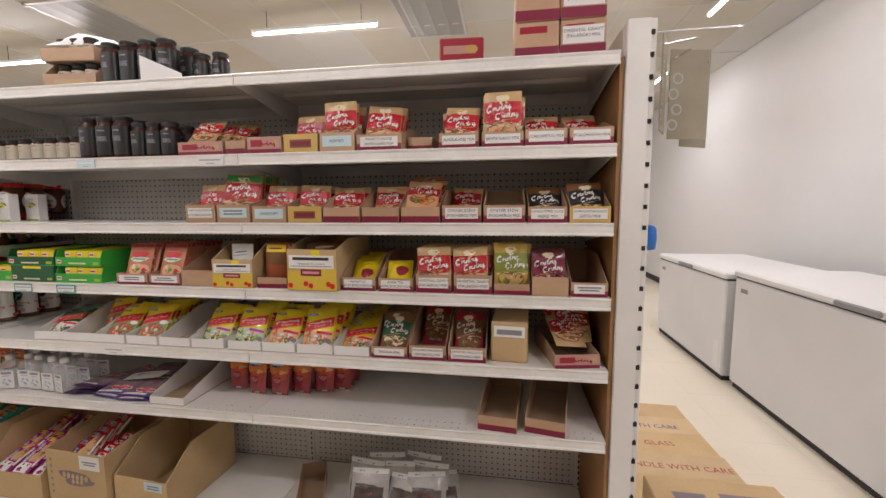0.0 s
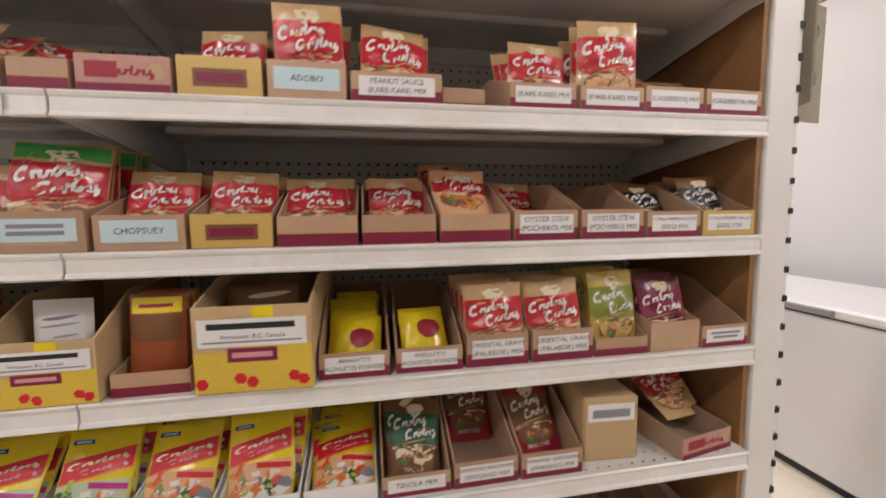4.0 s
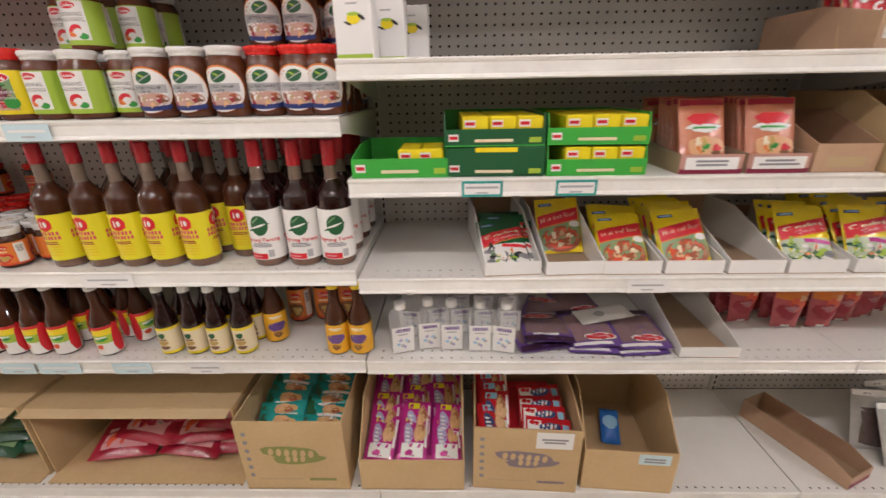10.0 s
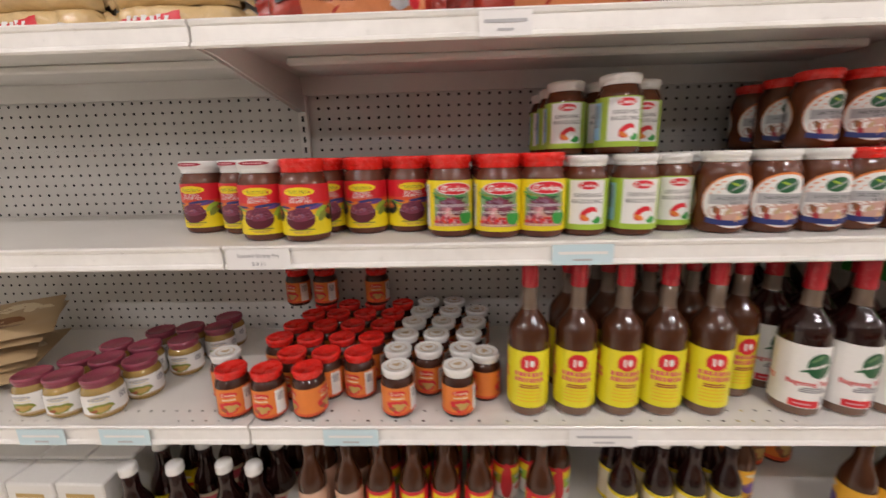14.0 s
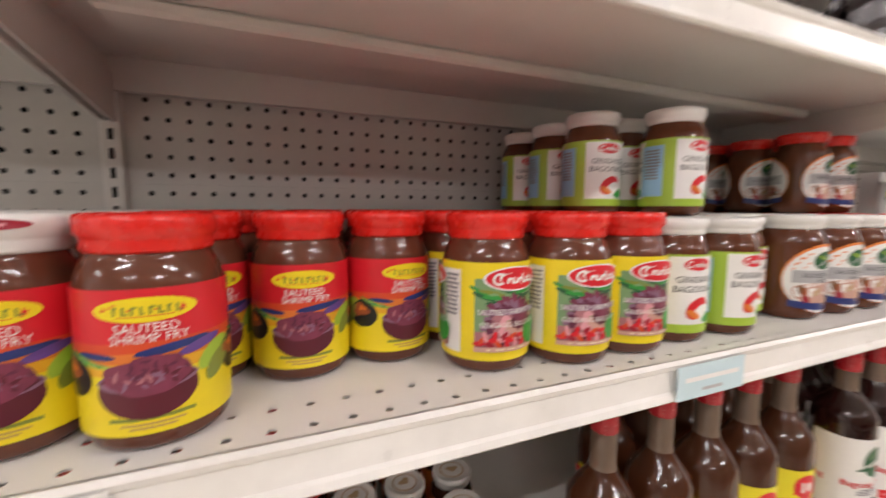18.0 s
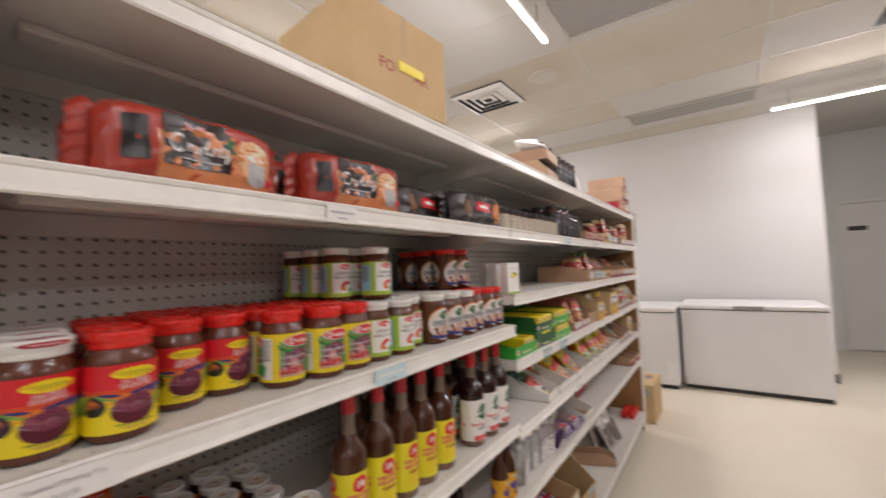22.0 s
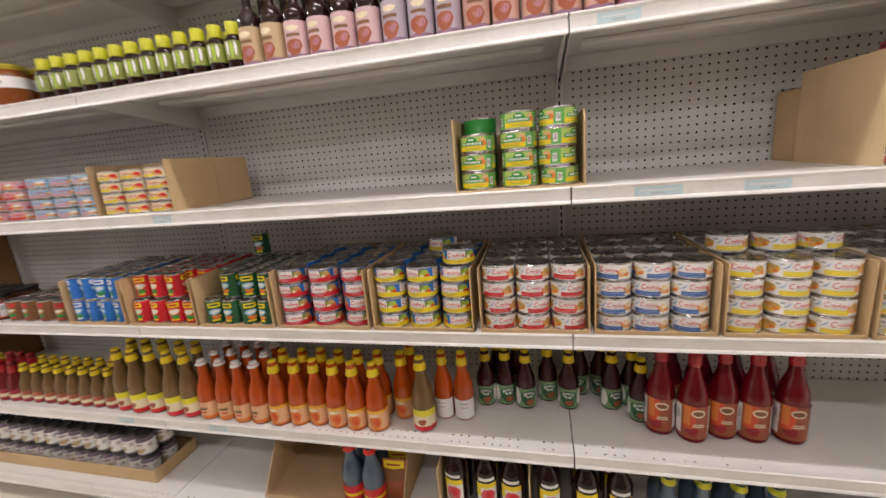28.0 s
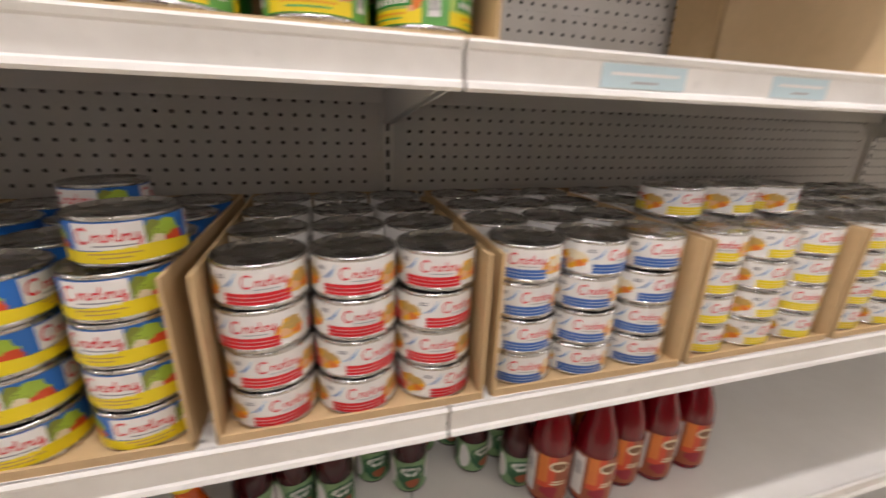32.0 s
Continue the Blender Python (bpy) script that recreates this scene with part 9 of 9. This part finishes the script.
soyb = lambda: bottle(0.037, 0.268, sauce_dark, film_red, 0.026, label_soy, "tall soy sauce bottle with a red cap and pictured label", group="soy bottles", neck=0.42, shoulder=0.66, slope=0.20, cap_r=1.2)
for x in (-1.576, -1.674, -1.759, -1.872, -1.984, -2.079):
    for r in range(3):
        putb("soyb", soyb, x, 0.05 + 0.08 * r, T5, jit(12))
slate = material("bottle_slate_blue", (0.07, 0.11, 0.16), 0.15, grain=0.1, scale=12, coat=0.5)
olv = lambda: bottle(0.036, 0.23, slate, lid_lime, 0.03, label_band(navy, 0.05, 0.5, strips=[(sky, 0.4, 0.6)]), "slate blue bottle with a lime cap", **lo)
for x in (-2.21, -2.30, -2.39, -2.48):
    for r in range(2):
        putb("olv", olv, x, 0.05 + 0.08 * r, T5, jit(12))
for x in (-1.525, -1.815):
    ob = body_thing("card_divider", Shape().box(-0.002, 0.002, 0, 0.32, 0, 0.21, cardboard_pale), "upright kraft card divider on the deck", "card divider")
    ob.matrix_basis = pose(x, by(0.0), T5, 0, 0, 180)
ob = open_carton(0.54, 0.36, 0.20, "open kraft carton with a few bright bottles", cut=0.185)
ob.matrix_basis = pose(-1.12, by(0.0), T5, 0, 0, 180)
shm = lambda: bottle(0.040, 0.225, slate, lid_red, 0.03, label_band(red, 0.1, 0.7, strips=[(yellow, 0.3, 0.5)]), "blue bottle with a red cap and red label", **lo)
for x, b in ((-1.19, 0.06), (-1.19, 0.15), (-1.27, 0.055), (-1.27, 0.15)):
    putb("shm", shm, x, b, T5 + 0.0045, 10)
for k in range(3):
    put("yellow_red_pack", None, -1.345, by(0.06 + 0.05 * k), T5 + 0.006, 184 + jit(5), -8)

# top shelf
def top_carton(x, back, z, w, d, h, words, mat=None, turn=0.0, label=True):
    ob = closed_carton(w, d, h, words, None, True, (), mat)
    ob.matrix_basis = pose(x, by(back), z, 0, 0, 180 + turn)
    if label:
        f = lambda u, v, hh: (u, -hh, v)
        s = Shape().sheet(f, -w * 0.48, w * 0.48, h * 0.04, h * 0.96, paper_white, 1, 1, 0.0012).sheet(f, -w * 0.3, w * 0.1, h * 0.12, h * 0.20, ink_grey, 1, 1, 0.0016)
        part("label", s, ob, "white printed panel")
        g = lambda u, v, hh: (w / 2 + hh, d / 2 + u, v)
        s = Shape().sheet(g, -d * 0.36, d * 0.40, h * 0.42, h * 0.70, paper_white, 1, 1, 0.0008).disc(g, d * 0.12, h * 0.56, d * 0.05, h * 0.10, gold, 0.0012)
        part("end_label", s, ob, "white strip label with a gold mark")
    return ob


TT = 1.952
top_carton(-1.385, 0.02, TT, 0.265, 0.36, 0.195, "kraft carton with white ends on the top shelf", None, 1)
top_carton(-1.382, 0.02, TT + 0.196, 0.262, 0.36, 0.195, "kraft carton with white ends stacked on another", None, -1)
top_carton(0.18, 0.03, TT, 0.39, 0.30, 0.135, "kraft carton with a white end on the top shelf", None, 0)
top_carton(0.60, 0.08, TT, 0.40, 0.3, 0.12, "white carton on the top shelf", paper_white, 0, False)
top_carton(0.58, 0.10, TT + 0.121, 0.40, 0.3, 0.16, "worn kraft carton on the top shelf", None, -4, False)
top_carton(0.18, 0.10, TT + 0.137, 0.34, 0.28, 0.17, "worn kraft carton on top of another", None, 3, False)
top_carton(0.24, 0.12, TT + 0.308, 0.46, 0.26, 0.12, "worn kraft carton on top of another", None, 1, False)


def plastic_bin(w, d, h):
    s = Shape()
    s.box(-w / 2, w / 2, 0, d, 0, h, lid_white, 0.02)
    ob = body_thing("white_bin", s, "white plastic bin with a rim on the top shelf", "bin")
    part("rim", Shape().box(-w / 2 - 0.008, w / 2 + 0.008, -0.008, d + 0.008, h - 0.03, h - 0.015, lid_white, 0.006), ob)
    return ob


b1 = plastic_bin(0.26, 0.26, 0.30)
b1.matrix_basis = pose(-0.70, by(0.10), TT, 0, 0, 184)
b2 = plastic_bin(0.26, 0.28, 0.34)
b2.matrix_basis = pose(-1.13, by(0.06), TT, 0, 0, 178)
put("wrap_bag", lambda: sachet(0.20, 0.26, 0.05, cellophane, "crumpled clear plastic bag on the top shelf", face_plain((white, 0, 0.5, 0.1, 0.1)), 12, 0.05, "plastic_bag", "bag"), -0.93, by(0.10), TT + 0.10, 185, -5)
ob = closed_carton(0.18, 0.16, 0.10, "small kraft carton on the top shelf", None, False)
ob.matrix_basis = pose(-0.92, by(0.04), TT, 0, 0, 186)
ob = body_thing("red_box", Shape().box(-0.06, 0.06, 0, 0.1, 0, 0.065, red, 0.006), "bright red packet lying on the top shelf", "packet")
ob.matrix_basis = pose(-2.22, by(0.05), TT, 0, 0, 188)


def rows_behind():
    """Those next behind the front are cans of their own, those further back one joined mass."""
    step = lambda r, h, side: [silver, silver, side, silver, silver, silver, silver]
    skin = lambda r, h, z: [(r * 0.97, z), (r, z + 0.003), (r * 0.97, z + 0.005), (r * 0.97, z + h - 0.005), (r, z + h - 0.002), (r * 0.94, z + h - 0.001), (r * 0.92, z + h - 0.004), (0, z + h - 0.004)]
    meshes, rest = {}, Shape()
    near = sorted(BEHIND, key=lambda c: -c[1])[:75]
    for x, y, z, r, h, side in near:
        key = (r, h, side.name)
        if key not in meshes:
            meshes[key] = Shape().lathe(skin(r, h, 0.0), step(r, h, side), 18, True).data("tin_can")
        ob = tagged(part("tin_can", meshes[key]), "tin can with a bare metal lid behind the front row", "tin can", "tin cans behind")
        ob.matrix_basis = pose(x + jit(0.002), y + jit(0.002), z, 0, 0, 0)
    for x, y, z, r, h, side in BEHIND:
        if (x, y, z, r, h, side) not in near:
            rest.lathe(skin(r, h, z), step(r, h, side), 14, True, (x, y))
    tagged(part("tin_cans_behind", rest), "rows of tin cans stacked far behind the front ones", "tin cans", kind="stuff")


rows_behind()

# ---- price tags on the rails ----
def price_tag(side, x, ztop, w, h, mat, text="", rim=None):
    """A paper tag in the price rail."""
    ob = thing("price_tag", {"paper_blue": "pale blue paper price tag in the shelf rail", "paper_white": "white paper price tag in the shelf rail"}.get(mat.name, "paper price tag in the shelf rail"), "price tag",
               pose(x, (A_FRONT - 0.0012) if side == "A" else (B_FRONT - 0.0034), ztop - 0.002 - 0.020, 0, 0, 0 if side == "A" else 180), "price tags")
    f = lambda u, v, hh: (u, -hh, v)
    s = Shape().box(-w / 2, w / 2, 0.0, 0.0008, -h / 2, h / 2, mat)
    part("card", s, ob)
    s = Shape()
    if rim:
        s.sheet(f, -w / 2, w / 2, -h / 2, h / 2, rim, 1, 1, 0.0003)
        s.sheet(f, -w / 2 + 0.005, w / 2 - 0.005, -h / 2 + 0.005, h / 2 - 0.005, paper_white, 1, 1, 0.0006)
    if text:
        for k, line in enumerate(text):
            s.words(line, f, 0, h * (0.18 - 0.40 * k), h * 0.20, ink_grey, 0.0009)
    else:
        s.sheet(f, -w * 0.4, w * 0.4, h * 0.02, h * 0.16, paper_white if mat is paper_blue else grey, 1, 1, 0.0009)
        s.sheet(f, -w * 0.15, w * 0.15, -h * 0.3, -h * 0.20, grey, 1, 1, 0.0009)
    part("writing", s, ob, "handwritten lines")


price_tag("A", -3.326, S2, 0.104, 0.034, paper_white, ("Sauteed Shrimp Fry", "$ 8.35"))
for x, z, w, mat, rim in ((-2.805, S2, 0.096, paper_blue, None), (-2.93, Z1, 0.075, paper_white, None), (-1.885, Z3, 0.085, paper_white, teal), (-1.690, Z3, 0.085, paper_white, teal),
                          (-1.505, Z4, 0.09, paper_white, None), (-3.07, S4_, 0.09, paper_blue, None), (-2.96, S4_, 0.11, paper_blue, None), (-2.77, S4_, 0.10, paper_blue, None), (-2.58, S4_, 0.09, paper_white, None),
                          (-3.20, S3_, 0.10, paper_blue, None), (-2.75, S3_, 0.12, paper_white, None), (-3.62, S3_, 0.095, paper_blue, None), (-3.78, S3_, 0.09, paper_blue, None), (-3.47, S5_, 0.09, paper_blue, None),
                          (-1.55, Z1, 0.075, paper_blue, None), (-1.05, Z1, 0.10, paper_white, None)):
    price_tag("A", x, z, w, 0.033, mat, "", rim)
for x, z, w, mat in ((-2.56, T1, 0.16, paper_blue), (-2.05, T1, 0.12, paper_blue), (-0.70, T2, 0.10, paper_blue), (-2.14, T2, 0.14, paper_blue), (-2.36, T2, 0.12, paper_blue), (-0.72, T4, 0.10, paper_blue), (-0.3, T4, 0.10, paper_blue), (-2.3, TT, 0.16, paper_blue), (-1.95, TT, 0.2, paper_white)):
    price_tag("B", x, z, w * 0.74, 0.0225, mat)

# ---- hanging card sheets at the end of run one ----
def hung_card(x, y, turn, w, h, rings=0):
    ob = thing("hanging_card", "grey-brown cardboard sheet hung from a peg hook", "card", pose(x, y, 1.70 + 0.15 * (0.56 - x), 0, 0, turn), "hung card sheets")
    part("sheet", Shape().box(-w / 2, w / 2, -0.002, 0.002, -h / 2, h / 2, card_grey), ob)
    f = lambda u, v, hh: (u, -0.002 - hh, v)
    s = Shape()
    for k in range(rings):
        for q in range(14):
            a0, a1 = math.tau * q / 14, math.tau * (q + 1) / 14
            cx, cz, r0, r1 = -w * 0.40 + 0.012 * (k % 2), -h * 0.34 + 0.046 * k, 0.012, 0.017
            s.add([f(cx + r * math.cos(a), cz + r * math.sin(a), 0.0006) for a in (a0, a1) for r in (r0, r1)], [(0, 1, 3, 2)], grey)
    if rings:
        part("scroll_cutout", s, ob, "white paper scrolls")
    part("hook", Shape().box(-w * 0.45, -w * 0.45 + 0.004, -0.08, 0.004, h / 2 - 0.03, h / 2 - 0.026, chrome), ob, "wire peg hook")


card_grey = material("card_grey", (0.36, 0.32, 0.24), 0.85, grain=0.08, scale=60, second=(0.31, 0.27, 0.20), mottling=7)
hung_card(0.500, 1.33, 12, 0.125, 0.265, 4)
hung_card(0.405, 1.27, 64, 0.10, 0.265, 4)
hung_card(0.560, 1.43, 30, 0.12, 0.27)
body_thing("wire_hook", Shape().box(0.372, 0.62, 1.29, 1.294, 1.885, 1.889, chrome), "thin wire peg hook on the end post", "hook")
bl = body_thing("blue_clip", Shape().lathe([(0.0, 0), (0.022, 0.006), (0.026, 0.045), (0.024, 0.085), (0.012, 0.098), (0.0, 0.1)], blue, 14), "bright blue plastic scoop hung on the end post", "scoop")
bl.matrix_basis = pose(0.498, 1.60, 1.20)
part("hook", Shape().box(-0.128, 0.002, -0.002, 0.002, 0.086, 0.09, chrome), bl, "wire peg hook")

# ---- floor: flattened cartons, boxes, tape ----
for k, (y0, txt, print_) in enumerate(((2.37, "", navy), (2.165, "WITH CARE", navy), (1.96, "GLASS", crimson), (1.735, "HANDLE WITH CARE", crimson), (1.53, "WITH CARE", faded_slate))):
    w, d = (0.60, 0.62, 0.66, 0.68, 0.74)[k], 0.42
    ob = closed_carton(w, d, 0.010, "flattened kraft carton lying on the floor in a row of others", None, False, (), cardboard_pale if k % 2 else cardboard)
    ob.matrix_basis = pose(1.112 - w / 2 + jit(0.006), y0, 0.0104 * k, 0, 0, jit(1.6))
    g = lambda u, v, hh: (u, v, 0.0103 + hh)
    if txt:
        part("print", Shape().words(txt, g, 0.05, 0.30, 0.045, print_, 0.0006), ob, "faded warning print")
    else:
        part("print", Shape().sheet(g, -0.12, -0.04, 0.26, 0.36, print_, 1, 1, 0.0006), ob, "faded print")
ob = closed_carton(0.46, 0.34, 0.33, "closed kraft carton with grey prints by the shelf end", None, True)
ob.matrix_basis = pose(0.72, 1.180, 0.0, 0, 0, 0)
g = lambda u, v, hh: (u, v, 0.3304 + hh)
s = Shape().sheet(g, 0.00, 0.14, 0.215, 0.265, faded_slate, 1, 1, 0.0006).sheet(g, -0.16, -0.05, 0.215, 0.255, faded_slate, 1, 1, 0.0006).sheet(g, 0.0, 0.13, 0.05, 0.105, faded_slate, 1, 1, 0.0006)
s.sheet(g, -0.23, 0.23, 0.168, 0.170, brown, 1, 1, 0.0006)
part("print", s, ob, "grey print on the flaps")
g2 = lambda u, v, hh: (-0.2304 - hh, u, v)
part("label", Shape().sheet(g2, 0.03, 0.16, 0.24, 0.29, grey, 1, 1, 0.0006), ob, "worn pale label")
gt = body_thing("green_tape", Shape().box(-0.055, 0.055, -0.022, 0.022, 0, 0.0012, box_green), "scrap of green tape on a closed carton", "tape")
gt.matrix_basis = pose(0.675, 1.335, 0.3325, 0, 0, 20)
ob = closed_carton(0.16, 0.11, 0.80, "tall flat kraft carton leaning by the shelf end", None, True)
ob.matrix_basis = pose(0.95, -0.585, 0.0, 0, 0, 180)
tp = tagged(part("tape_mark", Shape().box(-0.105, 0.105, -0.012, 0.012, 0.0002, 0.0012, tape_red)), "strip of red floor tape stuck to the vinyl", "tape")
tp.matrix_basis = pose(-0.235, -0.26, 0.0, 0, 0, -92)

# ---- vinyl floor tiles ----
def floor_tiles():
    t = 0.305
    mesh = Shape().box(0.00035, t - 0.00035, 0.00035, t - 0.00035, -0.006, 0.0, vinyl).data("floor_tile")
    fl = bpy.data.objects["floor"]
    rest = Shape()
    count = 0
    nx0, nx1 = int(LEFT_X / t) - 1, int(5.1 / t) + 1
    ny0, ny1 = int(NEAR_Y / t) - 1, int(FAR_Y / t) + 1
    rng = random.Random(3)
    for i in range(nx0, nx1):
        for j in range(ny0, ny1):
            x, y = i * t + 0.07, j * t - 0.04
            if x < LEFT_X or y < NEAR_Y or y + t > FAR_Y or x + t > 5.15:
                continue
            if -4.3 < x < 1.7 and -0.9 < y < 1.25 and count < 300:
                o = part("floor_tile", mesh, fl, "", pose(x, y, rng.uniform(-0.0003, 0.0)))
                count += 1
            else:
                rest.box(x + 0.00035, x + t - 0.00035, y + 0.00035, y + t - 0.00035, -0.006, rng.uniform(-0.0003, 0.0), vinyl)
    tagged(part("floor_tile_rest", rest, fl), kind="stuff")


floor_tiles()
